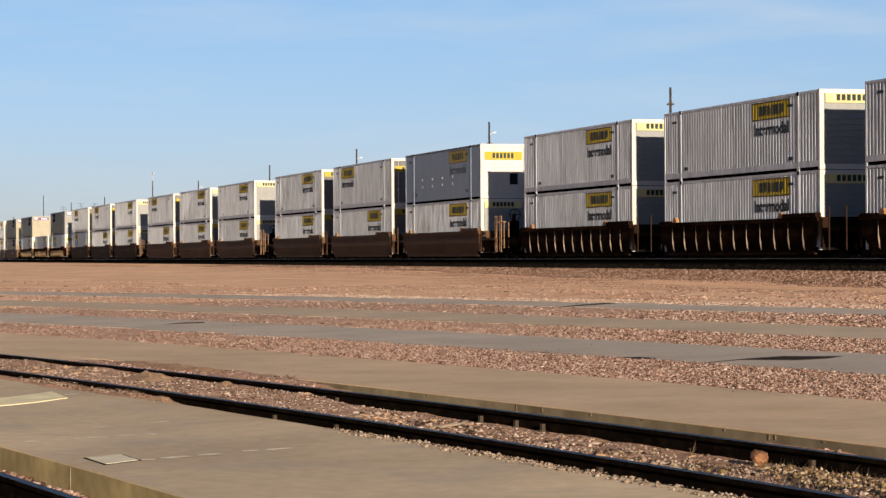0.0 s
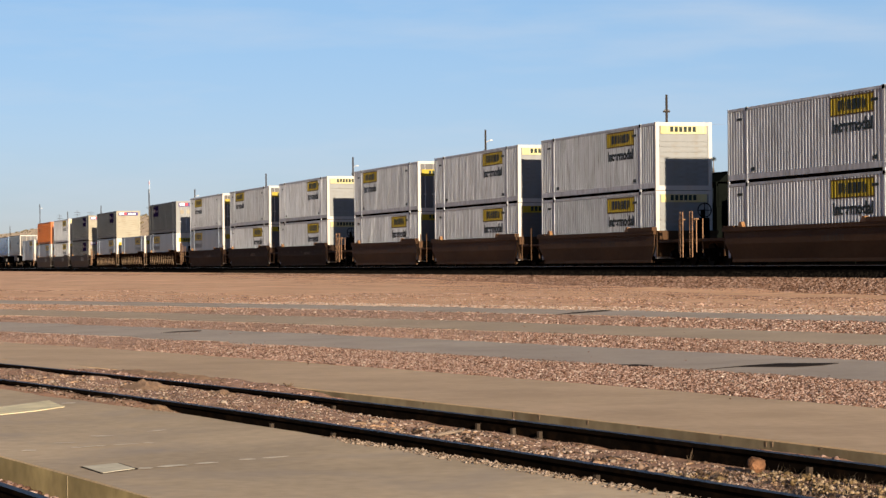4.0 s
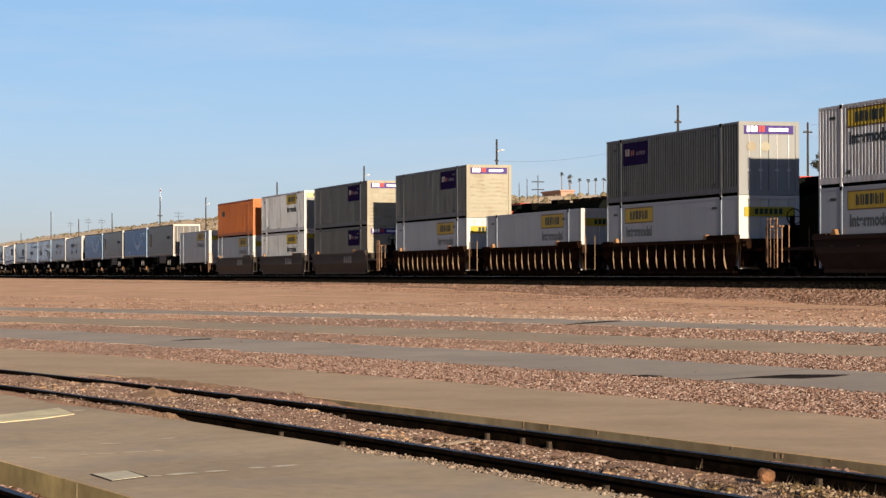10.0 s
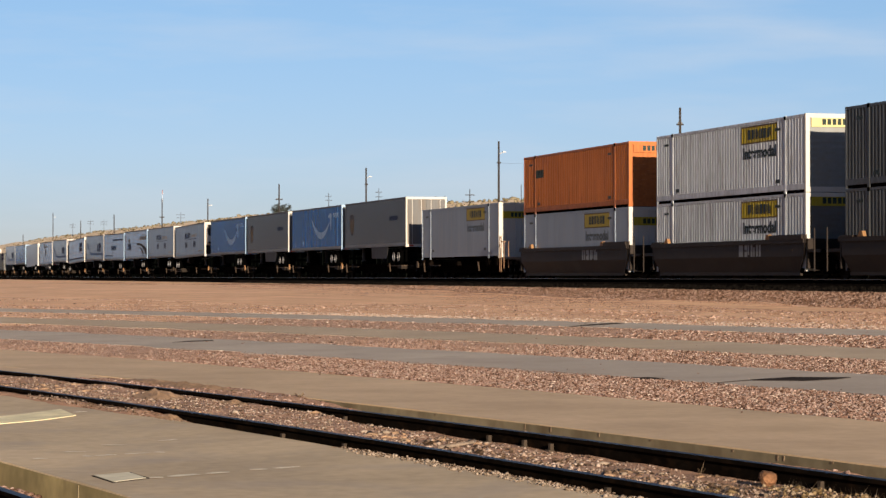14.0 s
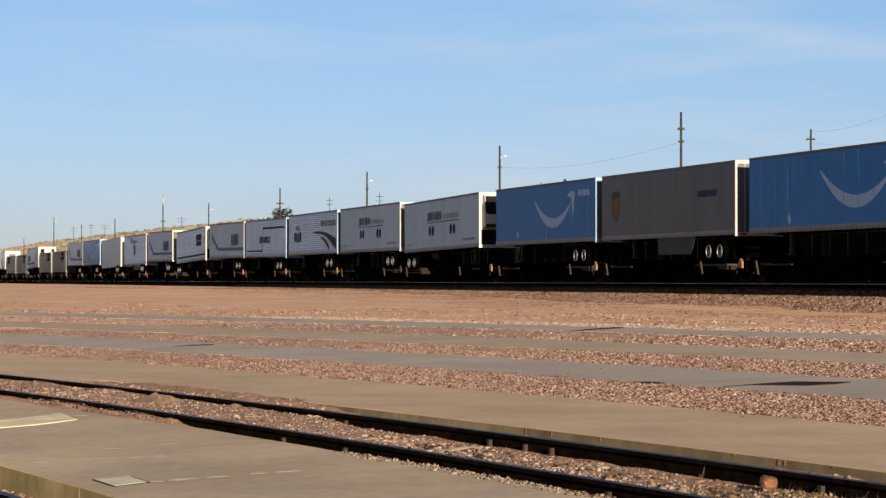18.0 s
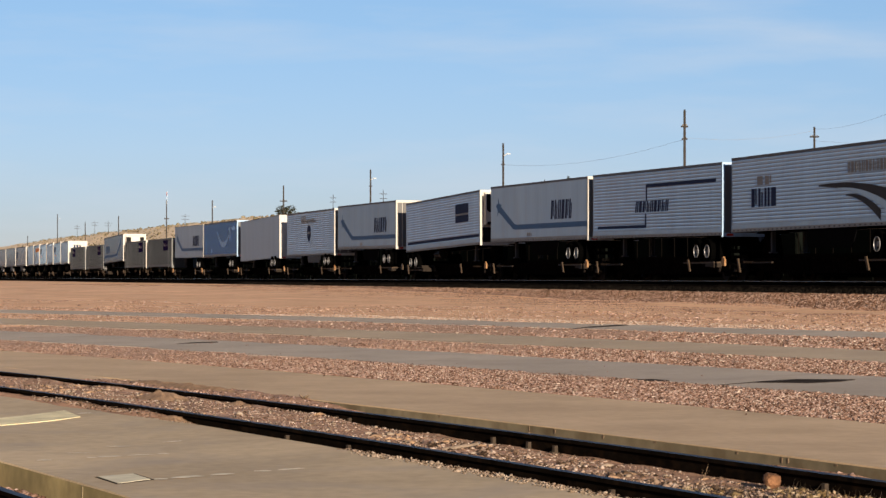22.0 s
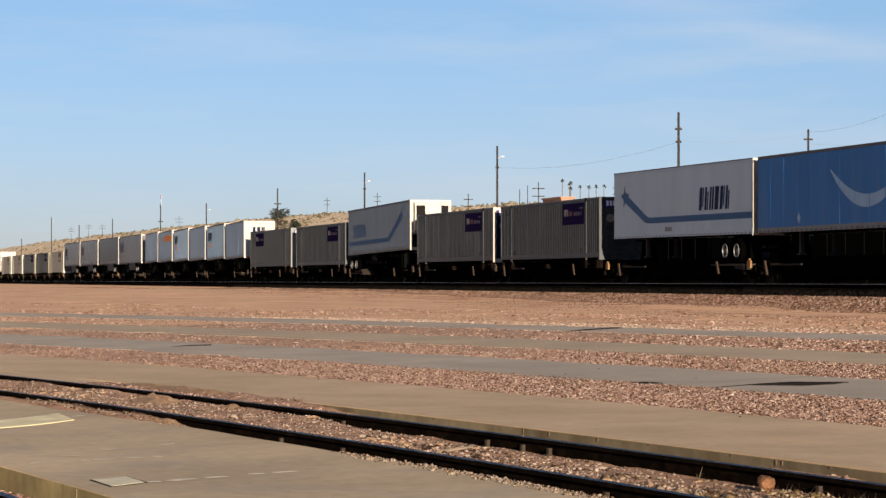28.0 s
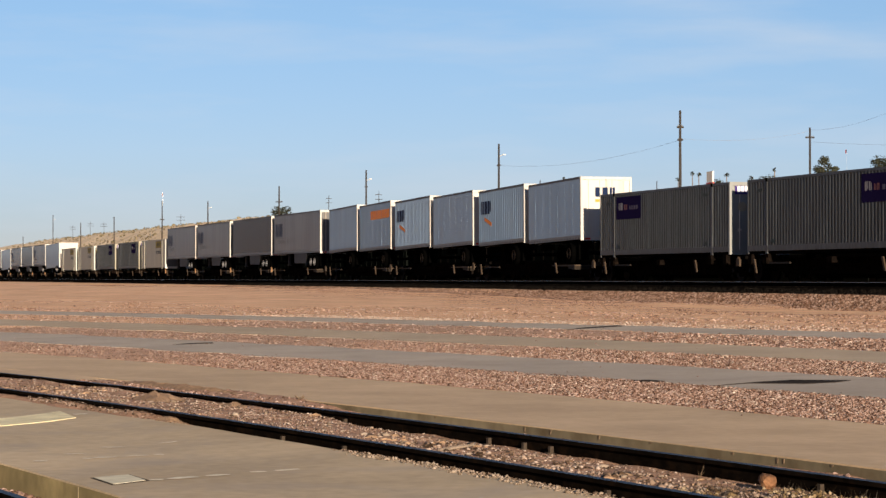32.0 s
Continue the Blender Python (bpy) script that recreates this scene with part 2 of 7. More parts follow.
STREAK = (1.6, 1.6, 0.16)
M = {
    "silver": mat("silver_paint", (0.440, 0.475, 0.510), 0.38, 0.0, 0.20, 1.7, 12, 0.03, STREAK, (0.21, 0.205, 0.20), 0.75, "object", 0.04, 0.3),
    # white plate tinted blue: its shade under open sky is painted in
    "plate": mat("shade_blue_white_plate", (0.245, 0.300, 0.365), 0.2, 0.0, 0.06, 0.6, 5, 0.02, STREAK, (0.30, 0.33, 0.36), 0.45, "object", 0.03, 0.3),
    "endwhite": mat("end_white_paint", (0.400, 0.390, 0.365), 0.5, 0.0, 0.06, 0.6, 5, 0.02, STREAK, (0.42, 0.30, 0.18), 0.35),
    # end panels and doors darkened for the shade between the cars
    "endshade": mat("shade_dark_end_panel", (0.115, 0.116, 0.117), 0.6, 0.0, 0.1, 0.6, 5, 0.02, STREAK, (0.13, 0.10, 0.07), 0.5, spec=0.0),
    "wellgrey": mat("dusty_brown_grey_car_paint", (0.019, 0.0140, 0.0112), 0.5, 0, 0.2, 0.5, 9, 0.05, (0.4, 1, 1), (0.029, 0.023, 0.019), 0.7, spec=0.08),
    "grey": mat("grey_paint", (0.0440, 0.0500, 0.0530), 0.4, 0.0, 0.34, 2.2, 14, 0.03, STREAK, (0.026, 0.027, 0.028), 0.8, "object", 0.05, 0.3),
    "cream": mat("cream_paint", (0.235, 0.220, 0.168), 0.5, 0.0, 0.06, 0.6, 5, 0.02, (1.6, 0.9, 0.35), (0.13, 0.08, 0.035), 0.45),
    "orange": mat("orange_paint", (0.320, 0.098, 0.024), 0.5, 0.0, 0.16, 1.2, 6, 0.03, STREAK, (0.17, 0.052, 0.016), 0.7),
    "bluegrey": mat("blue_grey_plate", (0.2145, 0.2795, 0.3575), 0.15, 0.0, 0.06, 0.6, 5, 0.02, STREAK, (0.23, 0.24, 0.26), 0.4, spec=0.3),
    "blue": mat("blue_paint", (0.012, 0.122, 0.385), 0.13, 0.0, 0.08, 0.5, 5, 0.015, STREAK, (0.035, 0.15, 0.37), 0.5, spec=0.8),
    "dustyblue": mat("dusty_blue_paint", (0.013, 0.115, 0.360), 0.13, 0.0, 0.10, 0.5, 5, 0.015, STREAK, (0.045, 0.14, 0.33), 0.6, spec=0.9),
    "slate": mat("blue_paint_dusty_low", (0.013, 0.122, 0.385), 0.13, 0.0, 0.08, 0.5, 5, 0.015, STREAK, (0.04, 0.15, 0.37), 0.5, spec=0.8),
    "truckgrey": mat("trailer_grey", (0.070, 0.089, 0.108), 0.18, 0.0, 0.10, 0.5, 5, 0.02, STREAK, (0.095, 0.1, 0.105), 0.6, spec=0.3),
    # blue of the skylit shade put into white trailer paint
    "trailerwhite": mat("shade_blue_trailer_white", (0.268, 0.395, 0.545), 0.15, 0.0, 0.07, 0.5, 5, 0.015, STREAK, (0.29, 0.36, 0.44), 0.5, "object", 0.03, 0.8),
    "brownbox": mat("brown_grey_paint", (0.088, 0.080, 0.074), 0.15, 0.0, 0.08, 0.5, 5, 0.02, STREAK, (0.13, 0.115, 0.10), 0.5, spec=0.3),
    "yellow": mat("yellow_decal", (0.290, 0.222, 0.014), 0.5, 0.0, 0.1, 1.2, 8, 0.0, STREAK, (0.38, 0.30, 0.08), 0.4),
    "decaldark": mat("dark_green_decal", (0.012, 0.022, 0.019), 0.5, 0, 0.1, 1, 8, 0),
    "decalpale": mat("worn_white_lettering", (0.240, 0.240, 0.250), 0.6, 0, 0.15, 2, 12, 0),
    "decaldullred": mat("worn_red_lettering", (0.150, 0.055, 0.050), 0.6, 0, 0.15, 2, 12, 0),
    "badgepurple": mat("worn_violet_lettering", (0.075, 0.065, 0.100), 0.6, 0, 0.15, 2, 12, 0),
    "darkramp": mat("dark_deck_steel", (0.014, 0.010, 0.007), 0.8, 0, 0.2, 3, 14, 0.1),
    # darker white side, again with the sky's blue in the paint
    "shadeblue": mat("dull_shade_blue_white_paint", (0.165, 0.228, 0.290), 0.15, 0.0, 0.09, 0.5, 5, 0.015, STREAK, (0.19, 0.215, 0.235), 0.6, "object", 0.03, 0.8),
    "roadgrey": mat("charcoal_decal", (0.026, 0.027, 0.031), 0.6, 0, 0.15, 1, 8, 0, spec=0.05),
    "decalgrey": mat("grey_decal", (0.120, 0.125, 0.130), 0.5, 0, 0.1, 1, 8, 0),
    "textgrey": mat("dark_teal_lettering", (0.055, 0.072, 0.076), 0.5, 0, 0.1, 1, 8, 0),
    "purple": mat("purple_decal", (0.014, 0.010, 0.045), 0.6, 0, 0.08, 1, 8, 0, spec=0.0),
    "violet": mat("violet_band", (0.040, 0.022, 0.125), 0.45, 0, 0.06, 1, 8, 0),
    "decalwhite": mat("white_decal", (0.75, 0.75, 0.76), 0.5, 0, 0.04, 1, 8, 0),
    "decalred": mat("red_decal", (0.38, 0.045, 0.025), 0.5, 0, 0.06, 1, 8, 0),
    "decalorange": mat("orange_decal", (0.70, 0.22, 0.03), 0.5, 0, 0.06, 1, 8, 0),
    "decalblue": mat("blue_decal", (0.0200, 0.0720, 0.1700), 0.5, 0, 0.08, 1, 8, 0),
    "navy": mat("navy_decal", (0.007, 0.015, 0.045), 0.6, 0, 0.08, 1, 8, 0, spec=0.05),
    "wellbrown": mat("brown_car_paint", (0.019, 0.0098, 0.0058), 0.6, 0, 0.2, 0.5, 9, 0.05, (0.4, 1, 1), (0.030, 0.019, 0.013), 0.6, "object", 0.05, 0.03),
    "wellyellow": mat("faded_yellow_car_paint", (0.150, 0.100, 0.055), 0.6, 0, 0.25, 1.2, 9, 0.08, (1, 1, 0.5), (0.07, 0.035, 0.02), 0.9, "object", 0.06),
    "safety": mat("safety_yellow_paint", (0.205, 0.115, 0.052), 0.6, 0, 0.2, 2.0, 12, 0.05, (1, 1, 1), (0.16, 0.065, 0.02), 0.7),
    # rusty side sheets darkened for their shade, unlike the sunlit ribs
    "ribshade": mat("shaded_rust_car_side", (0.014, 0.0075, 0.0045), 0.7, 0, 0.3, 0.6, 9, 0.05, (0.5, 1, 1), (0.045, 0.023, 0.010), 0.5, "object", 0.06, spec=0.0),
    "badge": mat("dull_gold_badge", (0.085, 0.052, 0.016), 0.5, 0, 0.1, 3, 12, 0),
    "dustystone": mat("dusty_brown_stone", (0.150, 0.097, 0.064), 0.95, 0, 0.2, 9, 60, 0.2, (1, 1, 1), None, 0, "island", 0.30),
    # grimy underframe colours sunk near black: shade beneath the cars is in them
    "iron": mat("grimy_shaded_iron", (0.0032, 0.0027, 0.0024), 0.7, 0.0, 0.3, 3, 20, 0.1, spec=0.0),
    "spine": mat("grimy_shaded_spine_paint", (0.0045, 0.0034, 0.0028), 0.7, 0.0, 0.3, 2, 14, 0.1, (1, 1, 1), (0.016, 0.010, 0.007), 0.6, spec=0.0),
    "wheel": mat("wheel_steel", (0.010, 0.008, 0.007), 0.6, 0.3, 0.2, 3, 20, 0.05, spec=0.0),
    "skirt": mat("dusty_skirt", (0.030, 0.031, 0.034), 0.6, 0, 0.15, 1, 8, 0.02, STREAK, (0.04, 0.04, 0.04), 0.5),
    # rubber taken darker still for the shade round the wheels
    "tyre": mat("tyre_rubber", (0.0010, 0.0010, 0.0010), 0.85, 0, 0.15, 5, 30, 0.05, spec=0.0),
    "rim": mat("bright_rim", (0.170, 0.170, 0.175), 0.45, 0.4, 0.08, 5, 30, 0.0),
    "steel": mat("bare_steel", (0.37, 0.37, 0.38), 0.4, 0.7, 0.1, 3, 20, 0.02),
    "blackpanel": mat("black_grille", (0.012, 0.012, 0.013), 0.5, 0, 0.1, 5, 30, 0.0, spec=0.0),
    "glassdark": mat("dark_cab_glass", (0.02, 0.025, 0.03), 0.12, 0, 0.05, 5, 30, 0.0, spec=0.5),
    "rail": mat("near_black_rail", (0.0050, 0.0038, 0.0030), 0.7, 0.0, 0.4, 5, 30, 0.1, (0.5, 1, 1), (0.017, 0.010, 0.006), 0.6, spec=0.0),
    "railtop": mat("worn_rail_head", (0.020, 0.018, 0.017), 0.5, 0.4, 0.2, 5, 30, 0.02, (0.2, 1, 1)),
    # tie colour blackened for the shade under the train
    "shadetie": mat("shade_blackened_tie", (0.012, 0.010, 0.008), 0.9, 0, 0.3, 4, 30, 0.2, spec=0.0),
    "whitestone": mat("pale_pink_stone", (0.30, 0.235, 0.19), 0.85, 0, 0.2, 12, 50, 0.2, (1, 1, 1), None, 0, "island", 0.12),
    "palestone": mat("pale_grey_stone", (0.175, 0.133, 0.098), 0.9, 0, 0.25, 12, 50, 0.3, (1, 1, 1), None, 0, "island", 0.14),
    "tie": mat("weathered_tie", (0.09, 0.065, 0.045), 0.9, 0, 0.35, 4, 30, 0.3, (1, 4, 1)),
    "ground": mat("red_dirt_and_gravel", (0.625, 0.388, 0.232), 0.95, 0, 0.24, 1.0, 20, 0.3, (1.0, 0.3, 1), (0.46, 0.232, 0.130), 0.85),
    "bed": mat("dirty_ballast_bed", (0.335, 0.200, 0.130), 0.95, 0, 0.35, 2.2, 26, 0.9, (1, 1, 1), (0.25, 0.15, 0.10), 0.7),
    "concrete": mat("tan_concrete", (0.495, 0.358, 0.222), 0.85, 0, 0.14, 0.5, 9, 0.2, (1, 1, 1), (0.40, 0.29, 0.175), 0.5),
    "oldconcrete": mat("stained_concrete", (0.495, 0.382, 0.243), 0.8, 0, 0.2, 0.35, 8, 0.2, (1, 1, 1), (0.36, 0.295, 0.222), 0.75),
    "oliveface": mat("olive_concrete_edge", (0.155, 0.130, 0.083), 0.9, 0, 0.25, 0.9, 7, 0.15, (1, 1, 1), (0.085, 0.062, 0.034), 0.8),
    "yellowolive": mat("yellow_olive_concrete_face", (0.265, 0.208, 0.098), 0.9, 0, 0.30, 1.1, 7, 0.08, (1, 1, 1), (0.15, 0.115, 0.055), 0.7),
    "asphalt": mat("grey_paved_strip", (0.385, 0.325, 0.258), 0.85, 0, 0.12, 0.4, 12, 0.2, (1, 1, 1), (0.27, 0.225, 0.18), 0.5),
    "tanpave": mat("tan_paved_strip", (0.405, 0.318, 0.218), 0.85, 0, 0.12, 0.4, 12, 0.2, (1, 1, 1), (0.33, 0.25, 0.18), 0.5),
    "edgegrey": mat("grey_concrete_face", (0.155, 0.140, 0.118), 0.9, 0, 0.2, 0.9, 9, 0.15, (1, 1, 1), (0.10, 0.088, 0.07), 0.6),
    "polished": mat("polished_rail_steel", (0.42, 0.42, 0.43), 0.2, 1.0, 0.05, 5, 30, 0.0),
    "lampwhite": mat("white_lamp_enamel", (0.40, 0.40, 0.39), 0.5, 0, 0.05, 2, 9, 0),
    "shielddark": mat("dark_brown_badge", (0.022, 0.013, 0.008), 0.5, 0, 0.1, 3, 12, 0),
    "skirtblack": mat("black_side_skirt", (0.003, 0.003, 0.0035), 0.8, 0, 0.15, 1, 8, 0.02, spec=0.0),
    "anchor": mat("dusty_rail_clip", (0.035, 0.026, 0.019), 0.9, 0, 0.3, 9, 30, 0.1),
    # unseen slope, coloured to tone the reflections in the train's sides
    "unseenslope": mat("added_reflection_slope", (0.125, 0.121, 0.126), 0.95, 0, 0.25, 0.03, 0.4, 0.2, (1, 1, 1), (0.08, 0.078, 0.08), 0.6),
    "endgrey": mat("grey_white_end_paint", (0.185, 0.195, 0.195), 0.5, 0.0, 0.06, 0.6, 5, 0.02, STREAK, (0.16, 0.14, 0.11), 0.4),
    "paleyellow": mat("faded_yellow_band", (0.42, 0.36, 0.17), 0.5, 0, 0.1, 1.2, 8, 0.0, STREAK, (0.45, 0.42, 0.34), 0.6),
    "wellochre": mat("ochre_brown_car_paint", (0.060, 0.032, 0.016), 0.6, 0, 0.2, 0.5, 9, 0.05, (0.4, 1, 1), (0.070, 0.042, 0.024), 0.6, "object", 0.05, 0.05),
    "ladderrust": mat("rusty_ladder_paint", (0.170, 0.098, 0.052), 0.6, 0, 0.3, 3.0, 12, 0.05, (1, 1, 1), (0.07, 0.03, 0.014), 0.9),
    "lowrail": mat("dark_grey_lower_rail", (0.120, 0.132, 0.145), 0.4, 0, 0.12, 1.2, 8, 0.02, (0.6, 1, 1), (0.075, 0.075, 0.075), 0.6, spec=0.25),
    "creamwall": mat("cream_white_plate", (0.390, 0.372, 0.285), 0.35, 0.0, 0.08, 0.6, 5, 0.02, STREAK, (0.29, 0.265, 0.20), 0.5, "object", 0.03, 0.25),
    "patch": mat("black_tar_patch", (0.035, 0.03, 0.028), 0.6, 0, 0.2, 3, 20, 0.2, spec=0.0),
    "stone": mat("pink_ballast_stone", (0.166, 0.093, 0.065), 0.9, 0, 0.2, 9, 60, 0.2, (1, 1, 1), None, 0, "island", 0.28),
    # dark ballast, blackened further for the shade below the cars
    "darkstone": mat("shade_black_ballast_stone", (0.007, 0.006, 0.005), 0.8, 0, 0.25, 9, 60, 0.2, (1, 1, 1), None, 0, "island", 0.12, spec=0.0),
    "ballast": mat("brown_ballast_stone", (0.152, 0.077, 0.044), 0.9, 0, 0.2, 9, 60, 0.2, (1, 1, 1), None, 0, "island", 0.32),
    # base darkened so that gaps between the stones look shaded
    "shoulder": mat("red_brown_ballast_base", (0.110, 0.060, 0.036), 0.95, 0, 0.3, 1.5, 26, 0.3),
    "gravelbase": mat("pinkish_gravel_base", (0.40, 0.25, 0.165), 0.95, 0, 0.25, 1.2, 30, 0.2),
    # lighter white side, skylight blue put into its colour
    "bright": mat("bright_shade_blue_white", (0.345, 0.435, 0.550), 0.15, 0.0, 0.05, 0.5, 5, 0.015, STREAK, (0.33, 0.39, 0.45), 0.4, spec=0.8),
    "darktrim": mat("dark_roof_trim", (0.075, 0.078, 0.082), 0.5, 0, 0.1, 2, 12, 0),
    "bracket": mat("dull_bracket_paint", (0.040, 0.027, 0.017), 0.7, 0, 0.25, 3, 14, 0.05),
    "palegrey": mat("pale_grey_trailer", (0.215, 0.222, 0.232), 0.2, 0.0, 0.08, 0.5, 5, 0.02, STREAK, (0.17, 0.17, 0.17), 0.5, spec=0.3),
    "ribdull": mat("dull_brown_rib", (0.120, 0.090, 0.062), 0.6, 0, 0.3, 2, 9, 0.08, (1, 1, 0.5), (0.05, 0.03, 0.018), 0.8, "object", 0.14),
    "arrowpale": mat("pale_arrow_decal", (0.20, 0.32, 0.50), 0.4, 0, 0.08, 1, 8, 0, STREAK, (0.10, 0.22, 0.42), 0.5),
    "rock": mat("orange_rock", (0.1300, 0.0640, 0.0320), 0.9, 0, 0.45, 14, 50, 0.6),
    "straw": mat("dry_grass", (0.165, 0.113, 0.056), 0.9, 0, 0.3, 9, 40, 0.0, (1, 1, 1), None, 0, "island", 0.2),
    "bankclod": mat("ochre_dirt_crumb", (0.235, 0.135, 0.086), 0.95, 0, 0.2, 9, 40, 0.3, (1, 1, 1), None, 0, "island", 0.25),
    "clod": mat("tan_dirt_clod", (0.230, 0.150, 0.094), 0.95, 0, 0.25, 9, 40, 0.5),
    "joint": mat("dull_joint_seal", (0.190, 0.155, 0.095), 0.9, 0, 0.2, 8, 30, 0.1),
    "palepatch": mat("pale_worn_plate", (0.620, 0.570, 0.430), 0.7, 0, 0.15, 4, 20, 0.1, spec=0.0),
    "fadedyellow": mat("faded_yellow_board", (0.720, 0.630, 0.390), 0.75, 0, 0.2, 4, 20, 0.1),
    "line": mat("worn_white_line", (0.740, 0.660, 0.500), 0.8, 0, 0.2, 6, 30, 0.1),
    "hill": mat("sandy_hillside", (0.700, 0.540, 0.355), 0.95, 0, 0.2, 0.06, 0.6, 0.2, (1, 1, 1), (0.37, 0.27, 0.17), 0.6),
    "scrub": mat("desert_scrub", (0.125, 0.103, 0.060), 0.95, 0, 0.3, 1, 8, 0.2, (1, 1, 1), None, 0, "island", 0.12),
    "pole": mat("weathered_pole_wood", (0.028, 0.024, 0.021), 0.9, 0, 0.25, 1, 14, 0.2, (3, 3, 0.3)),
    "wire": mat("wire", (0.30, 0.32, 0.35), 0.6, 0.2, 0.1, 3, 9, 0),
    "leaf": mat("dark_tree_leaves", (0.026, 0.029, 0.018), 0.8, 0, 0.3, 3, 9, 0, (1, 1, 1), None, 0, "island", 0.14),
    "bark": mat("tree_bark", (0.12, 0.085, 0.055), 0.9, 0, 0.3, 3, 14, 0.3, (1, 1, 0.3)),
    "adobe": mat("salmon_stucco", (0.300, 0.185, 0.135), 0.9, 0, 0.06, 0.3, 4, 0.05),
    "stucco": mat("white_stucco", (0.66, 0.62, 0.56), 0.9, 0, 0.06, 0.3, 4, 0.05),
    "redroof": mat("red_roof", (0.520, 0.330, 0.240), 0.8, 0, 0.12, 0.3, 4, 0.05),
    "locoblack": mat("black_green_locomotive_paint", (0.0040, 0.0050, 0.0043), 0.6, 0, 0.2, 0.6, 6, 0.03, spec=0.0),
    "locored": mat("faded_red_locomotive_paint", (0.36, 0.045, 0.03), 0.5, 0, 0.15, 0.6, 6, 0.03),
    "locogrey": mat("grey_locomotive_paint", (0.045, 0.047, 0.045), 0.5, 0, 0.12, 0.6, 6, 0.03),
    "locoorange": mat("orange_locomotive_paint", (0.55, 0.16, 0.03), 0.5, 0, 0.12, 0.6, 6, 0.03),
}


# ---- mesh helpers ----
def box(bm, x0, x1, y0, y1, z0, z1):
    v = [bm.verts.new((x, y, z)) for z in (z0, z1) for y in (y0, y1) for x in (x0, x1)]
    for q in ((0, 2, 3, 1), (4, 5, 7, 6), (0, 1, 5, 4), (1, 3, 7, 5), (3, 2, 6, 7), (2, 0, 4, 6)):
        bm.faces.new([v[i] for i in q])


def boxes(*rows):
    bm = bmesh.new()
    for r in rows:
        box(bm, *r)
    return bm


def tube(bm, a, b, r, n=10, r2=None):
    a, b = Vector(a), Vector(b)
    m = Matrix.Translation((a + b) / 2) @ (b - a).to_track_quat("Z", "Y").to_matrix().to_4x4()
    bmesh.ops.create_cone(bm, cap_ends=True, segments=n, radius1=r, radius2=r if r2 is None else r2, depth=(b - a).length, matrix=m)


def prism(bm, pts, y0, y1):
    """A plate with the outline pts (x, z), from y0 to y1."""
    a = [bm.verts.new((x, y0, z)) for x, z in pts]
    b = [bm.verts.new((x, y1, z)) for x, z in pts]
    k = len(pts)
    bm.faces.new(a)
    bm.faces.new(b[::-1])
    for i in range(k):
        bm.faces.new((a[i], b[i], b[(i + 1) % k], a[(i + 1) % k]))


def finish(name, bm, material, smooth=False):
    bmesh.ops.recalc_face_normals(bm, faces=bm.faces)
    me = bpy.data.meshes.new(name)
    bm.to_mesh(me)
    bm.free()
    me.materials.append(M[material] if isinstance(material, str) else material)
    if smooth:
        for p in me.polygons:
            p.use_smooth = True
    return me


def part(name, bm, material, parent, label="", smooth=False):
    me = bm if isinstance(bm, bpy.types.Mesh) else finish(name, bm, material, smooth)
    ob = new(name, me)
    ob.parent = parent
    if label:
        ob["label"] = label
    return ob


def thing(name, label, category, group="", kind=""):
    return tagged(new(name), label, category, group, kind)


def structure(name, bm, material, label, category, smooth=False):
    return tagged(new(name, finish(name, bm, material, smooth)), label, category, kind="structure")


# ---- plan: old platforms lie on arcs round one centre, the main line runs straight along X ----
CX, CY, RAD = 12.68, -190.8, 198.0
MAIN_Y, MAIN_RAIL = 38.5, 1.15


def arc(d, a):
    return CX + (RAD + d) * math.sin(a), CY + (RAD + d) * math.cos(a)


def off(x, y):
    return math.hypot(x - CX, y - CY) - RAD


def angle_of(x, d):
    return math.asin((x - CX) / (RAD + d))


def smooth01(v):
    v = min(1.0, max(0.0, v))
    return v * v * (3 - 2 * v)


def yard_z(x, y):
    """Ground height; the strips climb gently to the main line's ballast."""
    d = off(x, y)
    z = -0.34
    if d > 3.4:
        z = -0.34 + 0.30 * smooth01((d - 4.0) / 1.35) + 0.34 * min(1.0, max(0.0, (d - 5.3) / 14.0))
    n = (noise.noise((x * 0.08, y * 0.08, 3.0)) * 0.14 + 0.05 * noise.noise((x * 0.22, y * 0.5, 6.0))) * smooth01((d - 19.5) / 5)
    n += 0.45 * smooth01((-x - 85) / 60) * smooth01((d - 22) / 6) * (0.7 + 0.3 * noise.noise((x * 0.03, y * 0.05, 9.0)))
    z = z + n
    if y > 32.6:
        k = min(1.0, (y - 32.6) / 3.6)
        z = max(z, 0.20 + (0.72 - 0.20) * k) if y < 36.2 else 0.72 + 0.2 * smooth01((y - 36.2) / 0.8)
    if y > 42.0:
        z = 0.92 - 0.25 * smooth01((y - 42.0) / 3.0)
    if y > 95.0:
        crest = 12.4 + 10.0 * (1 - math.exp(-max(0.0, -x - 330.0) / 300.0))
        k = smooth01((y - 95.0) / 52.0)
        z += (crest - z) * k + 0.6 * k * noise.noise((x * 0.02, y * 0.03, 5.0)) + 0.5 * k * noise.noise((x * 0.08, y * 0.08, 2.0))
        if x > -60:
            z = 0.67 + (z - 0.67) * smooth01(1 - (x + 60) / 200)
    # slope added out of view for the train's glossy sides to reflect
    if y < -70.0:
        z += 105.0 * smooth01((-y - 70.0) / 300.0) + 3.0 * smooth01((-y - 90.0) / 80.0) * noise.noise((x * 0.01, y * 0.01, 7.0))
    if x < -2600 or y > 400:
        z = min(z, 24.0)
    return z


